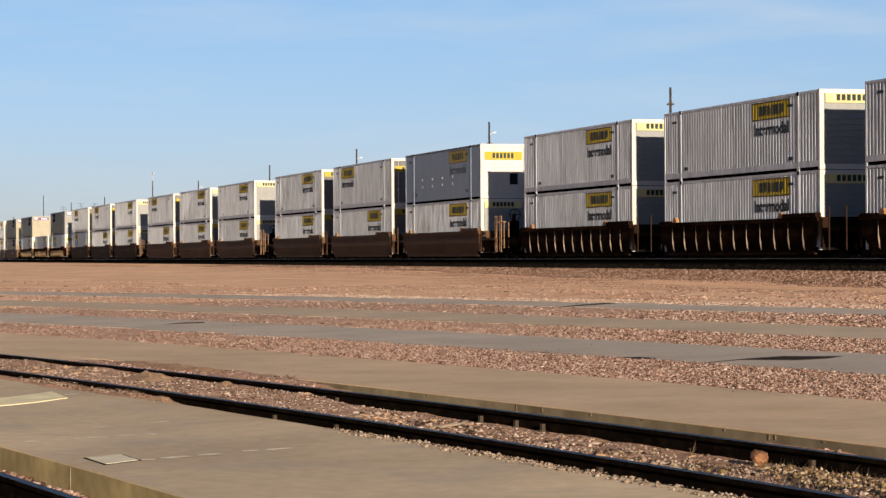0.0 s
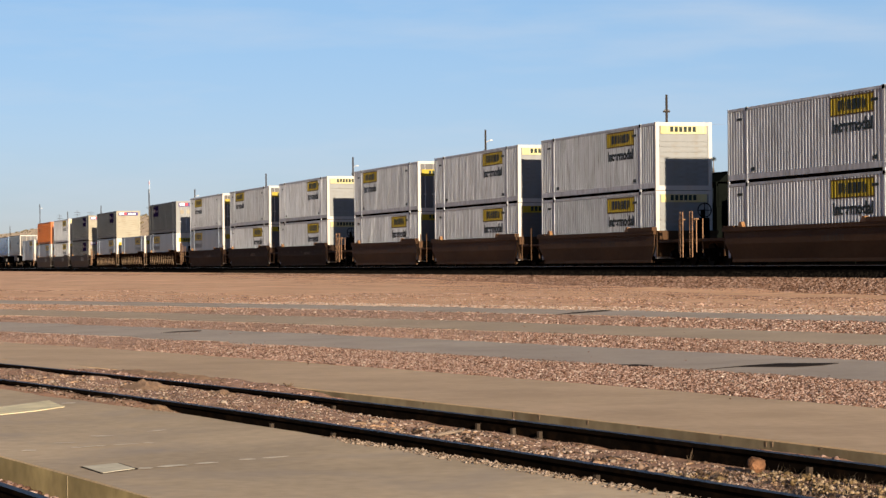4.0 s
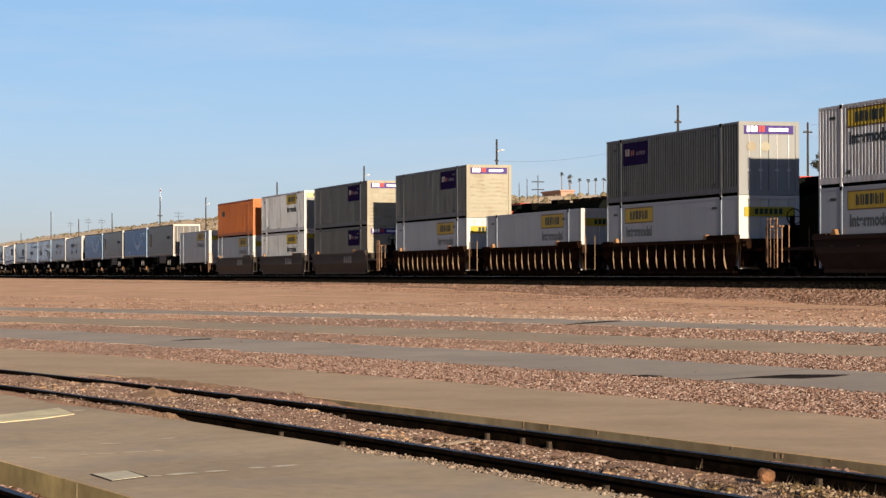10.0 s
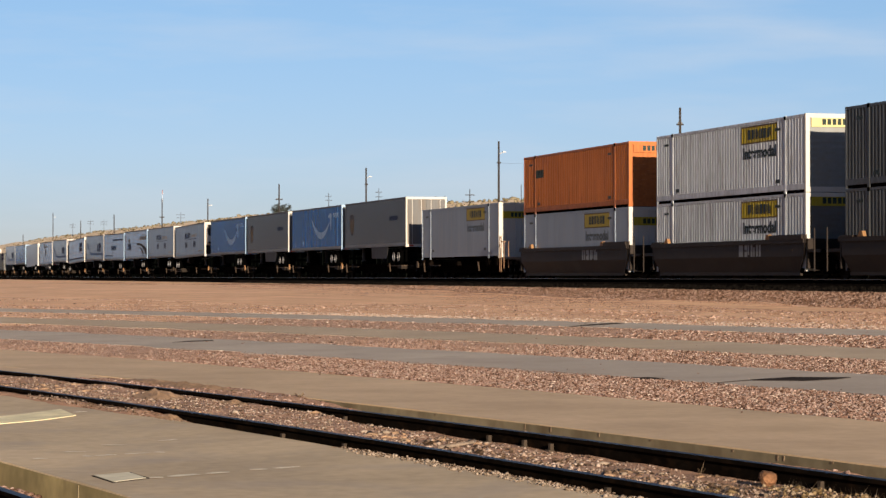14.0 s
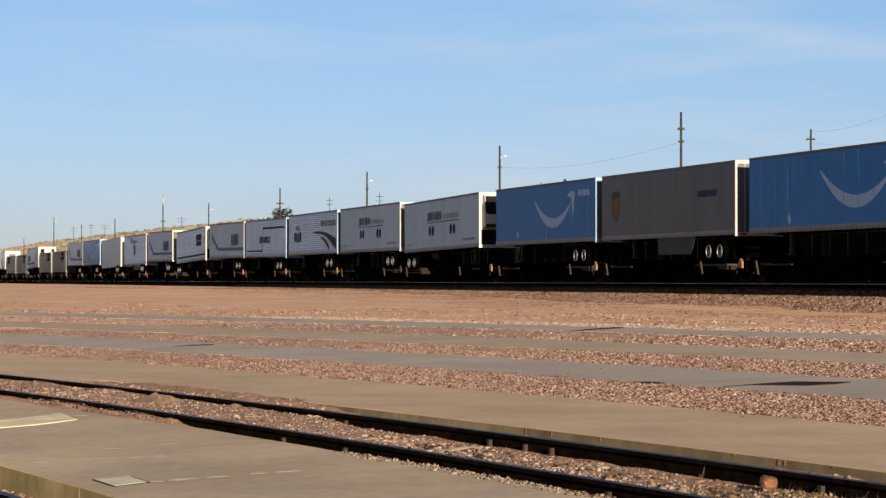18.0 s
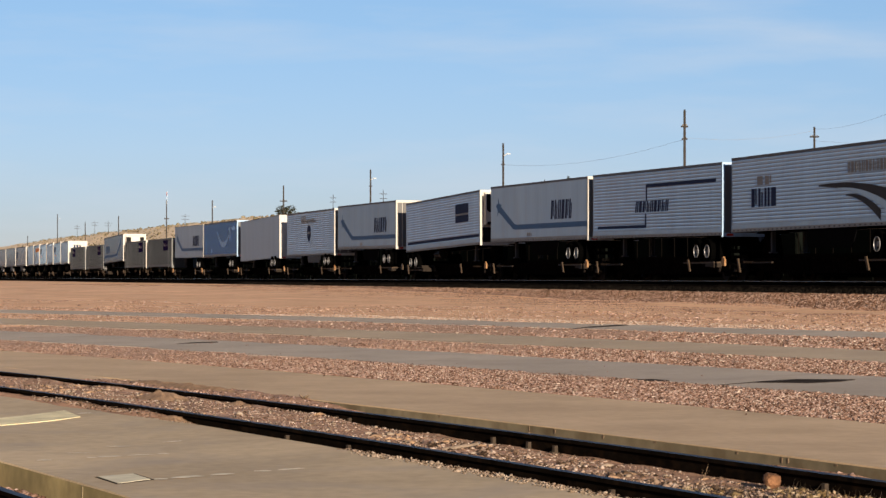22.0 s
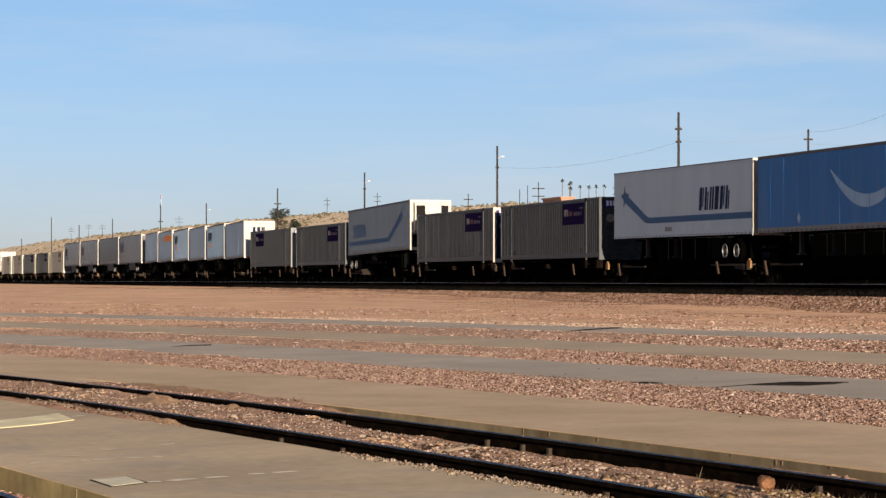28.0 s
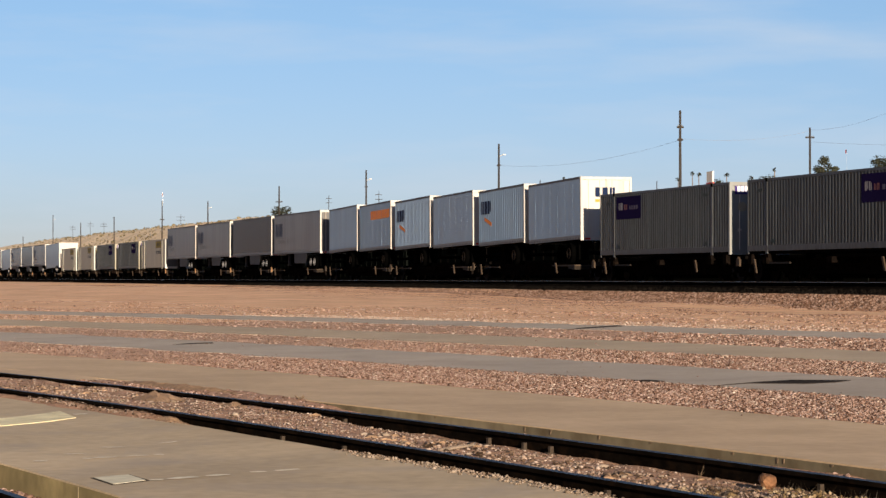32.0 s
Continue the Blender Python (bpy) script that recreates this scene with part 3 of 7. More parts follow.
def steps(*runs):
    out = []
    for a, b, n in runs:
        out += [a + (b - a) * i / n for i in range(n)]
    return out + [runs[-1][1]]


xs = steps((-4500, -2000, 10), (-2000, -900, 40), (-900, -400, 70), (-400, -130, 90), (-130, -8, 150), (-8, 60, 30), (60, 900, 20), (900, 3000, 5))
ys = steps((-3000, -400, 5), (-400, -60, 20), (-60, -12, 6), (-12, 32, 88), (32, 43, 44), (43, 95, 14), (95, 160, 34), (160, 400, 14), (400, 3000, 8))
verts = [(x, y, yard_z(x, y)) for y in ys for x in xs]
nx = len(xs)
faces = [(j * nx + i, j * nx + i + 1, (j + 1) * nx + i + 1, (j + 1) * nx + i) for j in range(len(ys) - 1) for i in range(nx - 1)]
gm = bpy.data.meshes.new("ground")
gm.from_pydata(verts, [], faces)
gm.materials.append(M["ground"])
gm.materials.append(M["hill"])
gm.materials.append(M["shoulder"])
gm.materials.append(M["gravelbase"])
gm.materials.append(M["unseenslope"])
for p in gm.polygons:
    p.use_smooth = True
    if p.center.y > 84:
        p.material_index = 1
    elif p.center.y < -60:
        p.material_index = 4
    elif 33.3 < p.center.y < 37.2 and p.center.x > -120:
        p.material_index = 2
    elif -60 < p.center.x < -10 and 5.4 < off(p.center.x, p.center.y) < 17.3:
        p.material_index = 3
tagged(new("ground", gm), "reddish dirt and gravel yard rising to a sandy scrub hillside", "ground", kind="structure")


def arc_slab(name, d0, d1, z_of, thick, material, label, category, x0=-150.0, x1=30.0, n=240, ragged=0.0, cross=4):
    """A paved strip between two arcs."""
    a0, a1 = angle_of(x0, (d0 + d1) / 2), angle_of(x1, (d0 + d1) / 2)
    bm = bmesh.new()
    rows = []
    for i in range(n + 1):
        a = a0 + (a1 - a0) * i / n
        e0 = d0 + ragged * (noise.noise((a * 130, d0, 1.0)) + 0.5 * noise.noise((a * 500, d0, 1.0)))
        e1 = d1 + ragged * (noise.noise((a * 130, d1, 7.0)) + 0.5 * noise.noise((a * 500, d1, 7.0)))
        row = []
        for k in range(cross + 1):
            d = e0 + (e1 - e0) * k / cross
            x, y = arc(d, a)
            row.append(bm.verts.new((x, y, z_of(x, y, d))))
        for d in (e1, e0):
            x, y = arc(d, a)
            row.append(bm.verts.new((x, y, z_of(x, y, d) - thick)))
        rows.append(row)
    w = cross + 3
    for r0, r1 in zip(rows, rows[1:]):
        for k in range(w):
            bm.faces.new((r0[k], r1[k], r1[(k + 1) % w], r0[(k + 1) % w]))
    bm.faces.new(rows[0])
    bm.faces.new(rows[-1][::-1])
    return structure(name, bm, material, label, category)


def strip_z(x, y, d):
    return -0.04 + 0.34 * max(0.0, (d - 5.3) / 14.0) + 0.005 + 0.005 * noise.noise((x * 0.4, y * 0.4, 0))


def plat_z(x, y, d):
    """The near platform's top: it rises a little towards the rail."""
    return -0.12 + 0.034 * smooth01((d + 1.25) / 1.1) + 0.01 * noise.noise((x * 0.5, y * 0.5, 0))


near_platform = arc_slab("platform", -2.88, -0.13, plat_z, 0.26, "oldconcrete", "long stained concrete platform beside the rails", "platform", -90, 30, 300, cross=9)
far_platform = arc_slab("platform", 2.38, 5.35, lambda x, y, d: -0.04 + 0.008 * noise.noise((x * 0.5, y * 0.5, 4)), 0.24, "concrete", "long tan concrete platform between rails and gravel", "platform", -120, 30, 300, 0.0)
for d0, d1, mt, lb in ((7.5, 9.95, "asphalt", "grey paved strip between reddish gravel beds"), (12.15, 14.5, "tanpave", "tan paved strip between reddish gravel beds"), (17.3, 19.2, "asphalt", "narrow dark grey paved strip before the dirt bank")):
    arc_slab("pavement", d0, d1, strip_z, 0.12, mt, lb, "pavement", -150, 30, 900, 0.24)

# olive and grey faces of the platform edges
for d, z, h, lb, em in ((-2.88, -0.13, 0.21, "yellow-olive concrete platform edge", "yellowolive"), (2.38, -0.05, 0.075, "olive concrete platform edge", "oliveface"), (2.384, -0.125, 0.13, "grey lower face of the platform edge", "edgegrey")):
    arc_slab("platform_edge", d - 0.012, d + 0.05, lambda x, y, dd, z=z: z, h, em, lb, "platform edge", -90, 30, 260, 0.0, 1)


# ---- rails ----
RAIL_PROFILE = [(-0.036, 0.0), (0.036, 0.0), (0.037, -0.016), (0.038, -0.03), (0.012, -0.045), (0.010, -0.14), (0.07, -0.165), (0.07, -0.172), (-0.07, -0.172), (-0.07, -0.165), (-0.010, -0.14), (-0.012, -0.045), (-0.038, -0.03), (-0.037, -0.016)]


def rail_mesh(points, z):
    """A rail along points (x, y, nx, ny): the profile swept, head at z."""
    bm = bmesh.new()
    rows = [[bm.verts.new((x + nx_ * u, y + ny_ * u, z + w)) for u, w in RAIL_PROFILE] for x, y, nx_, ny_ in points]
    k = len(RAIL_PROFILE)
    for a, b in zip(rows, rows[1:]):
        for i in range(k):
            bm.faces.new((a[i], a[(i + 1) % k], b[(i + 1) % k], b[i]))
    bm.faces.new(rows[0])
    bm.faces.new(rows[-1][::-1])
    return bm


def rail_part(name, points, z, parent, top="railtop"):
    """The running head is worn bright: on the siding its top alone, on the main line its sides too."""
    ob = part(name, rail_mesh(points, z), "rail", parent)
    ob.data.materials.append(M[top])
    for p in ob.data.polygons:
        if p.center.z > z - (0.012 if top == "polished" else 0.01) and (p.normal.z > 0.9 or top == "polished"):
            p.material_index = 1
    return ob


def arc_points(d, x0, x1, n):
    a0, a1 = angle_of(x0, d), angle_of(x1, d)
    out = []
    for i in range(n + 1):
        a = a0 + (a1 - a0) * i / n
        x, y = arc(d, a)
        out.append((x, y, math.sin(a), math.cos(a)))
    return out


near_track = thing("railway_track", "old curved siding with near-black rails sunk in reddish ballast", "railway track", kind="structure")
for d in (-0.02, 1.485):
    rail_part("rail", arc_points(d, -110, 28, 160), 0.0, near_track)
tie = boxes((-0.11, 0.11, -1.25, 1.25, -0.36, -0.19))
tie_me = finish("tie", tie, "tie")
for i in range(110):
    a = angle_of(-70, 0.73) + i * 0.0029
    x, y = arc(0.73, a)
    t = part("tie", tie_me, "tie", near_track)
    t.matrix_basis = pose(x, y, 0.008 * noise.noise((i, 0, 0)), 0, 0, -math.degrees(a))
clip_me = finish("rail_clip", boxes((-0.03, 0.03, -0.055, 0.0, -0.17, -0.11), (-0.02, 0.02, -0.03, 0.0, -0.11, -0.06)), "anchor")
clip_rnd = random.Random(21)
for d in (-0.055, 1.45):
    for i in range(46):
        if clip_rnd.random() < 0.3:
            a = angle_of(-42, d) + (i + clip_rnd.uniform(-0.3, 0.3)) * 0.0031
            x, y = arc(d, a)
            t = part("rail_clip", clip_me, "anchor", near_track)
            t.matrix_basis = pose(x, y, 0.0, 0, 0, -math.degrees(a))
front_track = thing("railway_track", "curved siding with bluish worn rails before the platform", "railway track", kind="structure")
for d in (-3.46, -4.97):
    rail_part("rail", arc_points(d, -70, 28, 120), -0.13, front_track)
for i in range(60):
    a = angle_of(-24, -4.2) + i * 0.0031
    x, y = arc(-4.2, a)
    t = part("tie", tie_me, "tie", front_track)
    t.matrix_basis = pose(x, y, -0.105, 0, 0, -math.degrees(a))
main_track = thing("railway_track", "straight main line on a raised ballast bank", "railway track", kind="structure")
for dy in (-0.7525, 0.7525):
    rail_part("rail", [(x, MAIN_Y + dy, 0, 1) for x in (-4000, -900, -400, -200, -100, 0, 300, 900)], MAIN_RAIL, main_track, "polished")
back_track = thing("railway_track", "second main line behind the passing train", "railway track", kind="structure")
for dy in (-0.7525, 0.7525):
    rail_part("rail", [(x, 51.5 + dy, 0, 1) for x in (-4000, -400, -100, 300, 900)], 0.95, back_track)
mt = finish("tie", boxes((-0.11, 0.11, -1.3, 1.3, -0.2, 0.0)), "shadetie")
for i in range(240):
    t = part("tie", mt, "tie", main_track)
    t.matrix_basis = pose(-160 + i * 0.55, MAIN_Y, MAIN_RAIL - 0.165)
# dark bed under the main line, and the sunk bed of the siding
def bed_z(x, y):
    d = off(x, y)
    k, k2 = smooth01((-x - 15) / 10), smooth01((-x - 21) / 5)
    return -0.125 - 0.015 * (1 - k) * smooth01((-0.02 - d) / 0.06) + 0.07 * smooth01((-x - 23.6) / 1.5) * smooth01((-0.05 - d) / 0.04) * smooth01((d + 0.29) / 0.16) - 0.13 * smooth01((-0.06 - d) / 0.05) * smooth01((x + 23.5) / 0.3) * smooth01((-19.3 - x) / 0.6) + 0.075 * k * smooth01((d + 0.12) / 0.09) * smooth01((1.4 + 0.22 * k2 - d) / (0.45 - 0.3 * k2)) + 0.095 * smooth01((-x - 25.0) / 2.5) * smooth01((d - 1.6) / 0.16) * (1 - 0.4 * smooth01((-x - 31.0) / 3.0)) + 0.025 * noise.noise((x * 0.9, y * 0.9, 0)) + 0.015 * noise.noise((x * 4, y * 4, 0))


# bed colour is dark ballast deepened by the shade under the train
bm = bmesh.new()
# last three points: unseen ridge added to hide sunlit ground beyond
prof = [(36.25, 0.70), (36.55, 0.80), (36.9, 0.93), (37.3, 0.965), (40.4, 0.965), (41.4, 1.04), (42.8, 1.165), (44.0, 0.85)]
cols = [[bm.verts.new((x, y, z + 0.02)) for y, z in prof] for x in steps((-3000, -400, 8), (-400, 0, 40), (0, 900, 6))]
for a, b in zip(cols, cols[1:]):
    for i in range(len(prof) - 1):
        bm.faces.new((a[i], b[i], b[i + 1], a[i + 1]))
structure("trackbed", bm, mat("shade_black_trackbed", (0.005, 0.0042, 0.0036), 0.9, 0, 0.3, 1.2, 20, 0.6, spec=0.0), "dark ballast bed under the main line, shade in its colour", "trackbed")
arc_slab("dirt_drift", 1.575, 2.43, lambda x, y, d: -0.036 - 0.06 * smooth01((x + 34.0) / 3.0) + 0.012 * noise.noise((x * 0.7, y * 0.7, 4.0)), 0.08, "concrete", "tan dirt drifted level between rail and platform", "dirt", -100, -31.5, 160, 0.02, 5)
arc_slab("trackbed", -0.3, 2.42, lambda x, y, d: bed_z(x, y), 0.1, "bed", "reddish ballast and dirt filling a curved siding", "trackbed", -100, 28, 500, 0, 14)
arc_slab("trackbed", -9.0, -2.83, lambda x, y, d: -0.31 + 0.02 * noise.noise((x * 2, y * 2, 0)), 0.1, "bed", "gravel bed of the siding before the platform", "trackbed", -80, 28, 200, 0, 12)


# ---- containers: local x runs from the rear end (0) to the leading end (L), the seen side is at -y ----
HW, CH = 1.295, 2.94
PITCH = 0.282


def corrugated(x0, x1, z0, z1, y, depth=0.052, both=True, pitch=PITCH):
    """A pressed wall sheet with upright ribs, outer face at y (seen side: -y outward)."""
    s = -1 if y < 0 else 1
    bm = bmesh.new()
    prof = []
    x = math.floor(x0 / pitch) * pitch
    while x < x1 + pitch:
        for u, o in ((0.0, 0), (0.38, 0), (0.5, 1), (0.88, 1)):
            prof.append((x + u * pitch, y - s * depth * o))
        x += pitch
    pts = [p for p in prof if x0 < p[0] < x1]

    def at(xx):
        for a, b in zip(prof, prof[1:]):
            if a[0] <= xx <= b[0]:
                k = (xx - a[0]) / (b[0] - a[0])
                return (xx, a[1] + (b[1] - a[1]) * k)
    pts = [at(x0)] + pts + [at(x1)]
    lo = [bm.verts.new((px, py, z0)) for px, py in pts]
    hi = [bm.verts.new((px, py, z1)) for px, py in pts]
    for i in range(len(pts) - 1):
        bm.faces.new((lo[i], lo[i + 1], hi[i + 1], hi[i]))
    return bm


def text_mesh(body, size, material, width=None):
    cu = bpy.data.curves.new("lettering", "FONT")
    cu.body, cu.size, cu.align_x, cu.offset = body, size, "LEFT", 0.024
    tmp = bpy.data.objects.new("lettering", cu)
    scene.collection.objects.link(tmp)
    bpy.context.view_layer.update()
    me = bpy.data.meshes.new_from_object(tmp.evaluated_get(bpy.context.evaluated_depsgraph_get()))
    bpy.data.objects.remove(tmp)
    bpy.data.curves.remove(cu)
    co = np.zeros(len(me.vertices) * 3)
    me.vertices.foreach_get("co", co)
    co = co.reshape(-1, 3)
    co[:, 0] -= co[:, 0].min()
    if width:
        co[:, 0] *= width / co[:, 0].max()
    # stand it up on the seen side: x stays, y becomes z
    co = np.stack([co[:, 0], co[:, 2] * 0, co[:, 1]], 1)
    me.vertices.foreach_set("co", co.ravel())
    me.materials.clear()
    me.materials.append(M[material])
    me.update()
    return me


INTERMODAL = {"dark": text_mesh("Intermodal", 0.6, "decaldark", 3.35), "grey": text_mesh("Intermodal", 0.6, "textgrey", 3.35)}


def glyphs(x0, x1, z0, z1, y, seed, n=7, slant=0.0):
    """Plain bars, uneven in width and height, in place of a firm's name."""
    bm = bmesh.new()
    w, h = (x1 - x0) / n, z1 - z0

    def bar(a, b, za, zb):
        prism(bm, [(a + slant * (za - z0), za), (b + slant * (za - z0), za), (b + slant * (zb - z0), zb), (a + slant * (zb - z0), zb)], y - 0.0008, y)
    for i in range(n):
        a, k = x0 + i * w, (i * 7 + seed) % 4
        if n < 2 or k == 0:
            bar(a, a + 0.72 * w, z0, z1)
        elif k == 1:
            bar(a, a + 0.3 * w, z0, z1)
            bar(a + 0.46 * w, a + 0.78 * w, z0, z1)
        elif k == 2:
            bar(a + 0.06 * w, a + 0.4 * w, z0, z1)
            bar(a + 0.52 * w, a + 0.74 * w, z0, z0 + 0.8 * h)
        else:
            bar(a, a + 0.5 * w, z0, z1)
            bar(a + 0.6 * w, a + 0.8 * w, z0 + 0.15 * h, z1)
    return bm


def end_glyphs(y0, y1, z0, z1, x, n):
    bm = bmesh.new()
    w = (y1 - y0) / n
    for i in range(n):
        a = y0 + i * w
        box(bm, x, x + 0.004, a, a + 0.72 * w, z0, z1)
    return bm


def container(L, wall, end, label, logo="", logo_at="front", smooth=False, band="", doors=False, seed=1, dots=False, panel="endshade", band_z=0.5):
    """band_z: how far below the roof the painted end band stops."""
    c = thing("shipping_container", label, "container", "containers on the train")
    hw = HW
    inset = 0.012
    zb, zt = (0.33, CH - 0.11)
    if smooth:
        part("side_wall", boxes((0.09, L - 0.09, -hw + inset, -hw + inset + 0.03, 0.16, zt)), wall, c)
        part("side_wall", boxes((0.09, L - 0.09, hw - inset - 0.03, hw - inset, 0.16, zt)), wall, c)
        zb = 0.16
    else:
        part("side_wall", corrugated(0.1, L - 0.1, zb, zt, -hw + 0.006), wall, c)
        part("side_wall", corrugated(0.1, L - 0.1, zb, zt, hw - 0.006), wall, c)
    for s in (-1, 1):
        part("bottom_rail", boxes((0.1, L - 0.1, min(s * hw, s * (hw - 0.09)), max(s * hw, s * (hw - 0.09)), 0.11, zb)), wall, c)
        # near-black strip stands in for the shaded gap under the box
        part("under_rail", boxes((0.1, L - 0.1, min(s * (hw - 0.06), s * (hw - 0.12)), max(s * (hw - 0.06), s * (hw - 0.12)), 0.0, 0.11)), "iron", c)
        part("top_rail", boxes((0.1, L - 0.1, min(s * hw, s * (hw - 0.08)), max(s * hw, s * (hw - 0.08)), zt, CH - 0.01)), "brownbox" if dots else wall, c)
    roof = boxes((0.05, L - 0.05, -hw + 0.03, hw - 0.03, CH - 0.07, CH - 0.03))
    for i in range(1, 26):
        box(roof, L * i / 26 - 0.05, L * i / 26 + 0.05, -hw + 0.1, hw - 0.1, CH - 0.03, CH - 0.012)
    part("roof", roof, wall, c)
    part("floor", boxes((0.05, L - 0.05, -hw + 0.05, hw - 0.05, 0.06, 0.16)), "iron", c)
    for x0, x1 in ((0, 0.13), (L - 0.13, L)):
        for s in (-1, 1):
            y0, y1 = (-hw - 0.002, -hw + 0.16) if s < 0 else (hw - 0.16, hw + 0.002)
            part("corner_post", boxes((x0, x1, y0, y1, 0.0, CH)), end if x0 > 1 else wall, c)
    # lifting posts at the inner corner-casting positions
    for x in (1.98, L - 1.98):
        b = boxes((x - 0.07, x + 0.07, -hw - 0.006, -hw + 0.02, 0.0, CH))
        box(b, x - 0.1, x + 0.1, -hw - 0.01, -hw + 0.03, CH - 0.12, CH + 0.012)
        box(b, x - 0.1, x + 0.1, -hw - 0.01, -hw + 0.03, -0.005, 0.14)
        part("lifting_post", b, wall, c)
        part("corner_casting", boxes((x - 0.11, x + 0.11, -hw - 0.014, -hw - 0.008, CH - 0.14, CH + 0.004)), "iron", c)
        part("marking", glyphs(x - 1.0, x - 0.25, CH - 0.5, CH - 0.4, -hw, seed + 2, 1), "decaldark", c)
    # leading end: recessed panel with level ribs, or doors with lock rods
    part("end_header", boxes((L - 0.1, L - 0.004, -hw + 0.16, hw - 0.16, CH - 0.16, CH - 0.004)), end, c)
    part("end_sill", boxes((L - 0.1, L - 0.004, -hw + 0.16, hw - 0.16, 0.0, 0.2)), end, c)
    pan = boxes((L - 0.1, L - 0.06, -hw + 0.16, hw - 0.16, 0.2, CH - 0.16))
    if doors:
        pan.free()
        for ya, yb in ((-hw + 0.16, -0.012), (0.012, hw - 0.16)):
            part("door", boxes((L - 0.1, L - 0.06, ya, yb, 0.2, CH - 0.16)), panel, c)
        for y in (-0.85, -0.35, 0.35, 0.85):
            b = bmesh.new()
            tube(b, (L - 0.03, y, 0.1), (L - 0.03, y, CH - 0.08), 0.022, 8)
            box(b, L - 0.06, L - 0.01, y - 0.07, y + 0.07, 0.95, 1.05)
            part("lock_rod", b, "steel", c)
    else:
        for i in range(9):
            z = 0.3 + i * 0.225
            part("end_rib", boxes((L - 0.06, L - 0.022, -hw + 0.2, hw - 0.2, z, z + 0.1)), panel, c)
        part("end_panel", pan, panel, c)
    part("rear_end", boxes((0.02, 0.07, -hw + 0.13, hw - 0.13, 0.0, CH - 0.02)), "endshade", c)
    if band:
        bc, gc = {"yellow": ("yellow", "decaldark"), "pale": ("paleyellow", "decaldark"), "violet": ("violet", "decalwhite"), "orange": ("orange", "decaldark")}[band]
        z0, z1 = CH - band_z - (0.06 if dots else 0.0), CH - band_z + 0.38
        part("end_band", boxes((L - 0.062, L - 0.008, -hw + 0.24, hw - 0.24, z0, z1)), bc, c, bc + " painted band")
        if band == "violet":
            part("lettering", end_glyphs(-0.95, -0.45, z0 + 0.08, z1 - 0.06, L - 0.008, 3), gc, c)
            part("lettering", end_glyphs(-0.43, -0.15, z0 + 0.08, z1 - 0.06, L - 0.008, 2), "decalred", c)
            part("lettering", end_glyphs(0.0, 0.85, z0 + 0.1, z1 - 0.14, L - 0.008, 9), gc, c)
        else:
            part("lettering", end_glyphs(-0.62, 0.62, z0 + 0.08, z1 - 0.07, L - 0.008, 6), gc, c)
    yo = -hw + (0.012 if smooth else 0.006)
    if logo == "yellow":
        x1 = L - 2.75 if logo_at == "front" else 6.2
        x0 = x1 - 3.7
        z1 = CH - 0.17
        z0 = z1 - 0.7
        if smooth:
            p = part("logo_panel", boxes((x0, x1, yo - 0.0014, yo - 0.0006, z0, z1)), "yellow", c, "yellow logo panel")
        else:
            p = part("logo_panel", corrugated(x0, x1, z0, z1, yo - 0.0012), "yellow", c, "yellow logo panel")
        part("lettering", glyphs(x0 + 0.7, x1 - 0.6, z0 + 0.17, z1 - 0.15, yo - 0.0032, seed, 6), "decaldark", p)
        part("logo_frame", boxes((x0, x1, yo - 0.0028, yo - 0.002, z0, z0 + 0.05), (x0, x1, yo - 0.0028, yo - 0.002, z1 - 0.05, z1), (x0, x0 + 0.06, yo - 0.0028, yo - 0.002, z0 + 0.05, z1 - 0.05), (x1 - 0.06, x1, yo - 0.0028, yo - 0.002, z0 + 0.05, z1 - 0.05)), "badge", p, "dull olive frame")
        tx = part("lettering", INTERMODAL["grey" if smooth else "dark"], "decaldark", c, "Intermodal lettering")
        tx.matrix_basis = pose(x0 + 0.2, yo - 0.003, z0 - 0.57)
    elif logo == "purple":
        x1 = L - 2.3 if logo_at == "front" else 5.6
        x0 = x1 - 3.3
        z1 = CH - 0.2
        z0 = z1 - 1.02
        p = part("logo_panel", boxes((x0, x1, yo - 0.003, yo - 0.001, z0, z1)), "purple", c, "dark purple logo panel")
        part("lettering", glyphs(x0 + 0.3, x0 + 0.95, z0 + 0.42, z1 - 0.28, yo - 0.0036, seed, 2), "decalpale", p)
        part("lettering", glyphs(x0 + 1.05, x0 + 1.55, z0 + 0.42, z1 - 0.36, yo - 0.0036, seed + 3, 2), "decaldullred", p)
        part("lettering", glyphs(x0 + 1.75, x1 - 0.3, z0 + 0.42, z1 - 0.42, yo - 0.0036, seed + 5, 4), "badgepurple", p)
    elif logo == "dark":
        part("logo_panel", corrugated(1.9, 3.4, CH - 1.15, CH - 0.75, yo - 0.005), "decaldark", c, "small black logo")
    for x in (2.4, L - 2.9):
        part("marking", glyphs(x, x + 0.55, 0.42, 0.56, yo - 0.006, seed + int(x), 1), "decaldark", c)
    if dots:
        b = bmesh.new()
        for i in range(4):
            for z in (0.95, 1.35):
                tube(b, (4.0 + i * 2.2, yo - 0.006, z), (4.0 + i * 2.2, yo, z), 0.07, 8)
        part("rivet_plates", b, "decalwhite", c)
        part("hatch", boxes((L - 0.03, L - 0.012, 0.35, 0.8, 0.75, 1.35)), "blackpanel", c, "small black square hatch")
    if logo == "purple":
        for y in (-0.75, -0.15):
            b = bmesh.new()
            prism(b, [(y + 0.2 * math.cos(q * math.tau / 14), 2.06 + 0.2 * math.sin(q * math.tau / 14)) for q in range(14)], L - 0.01, L - 0.005)
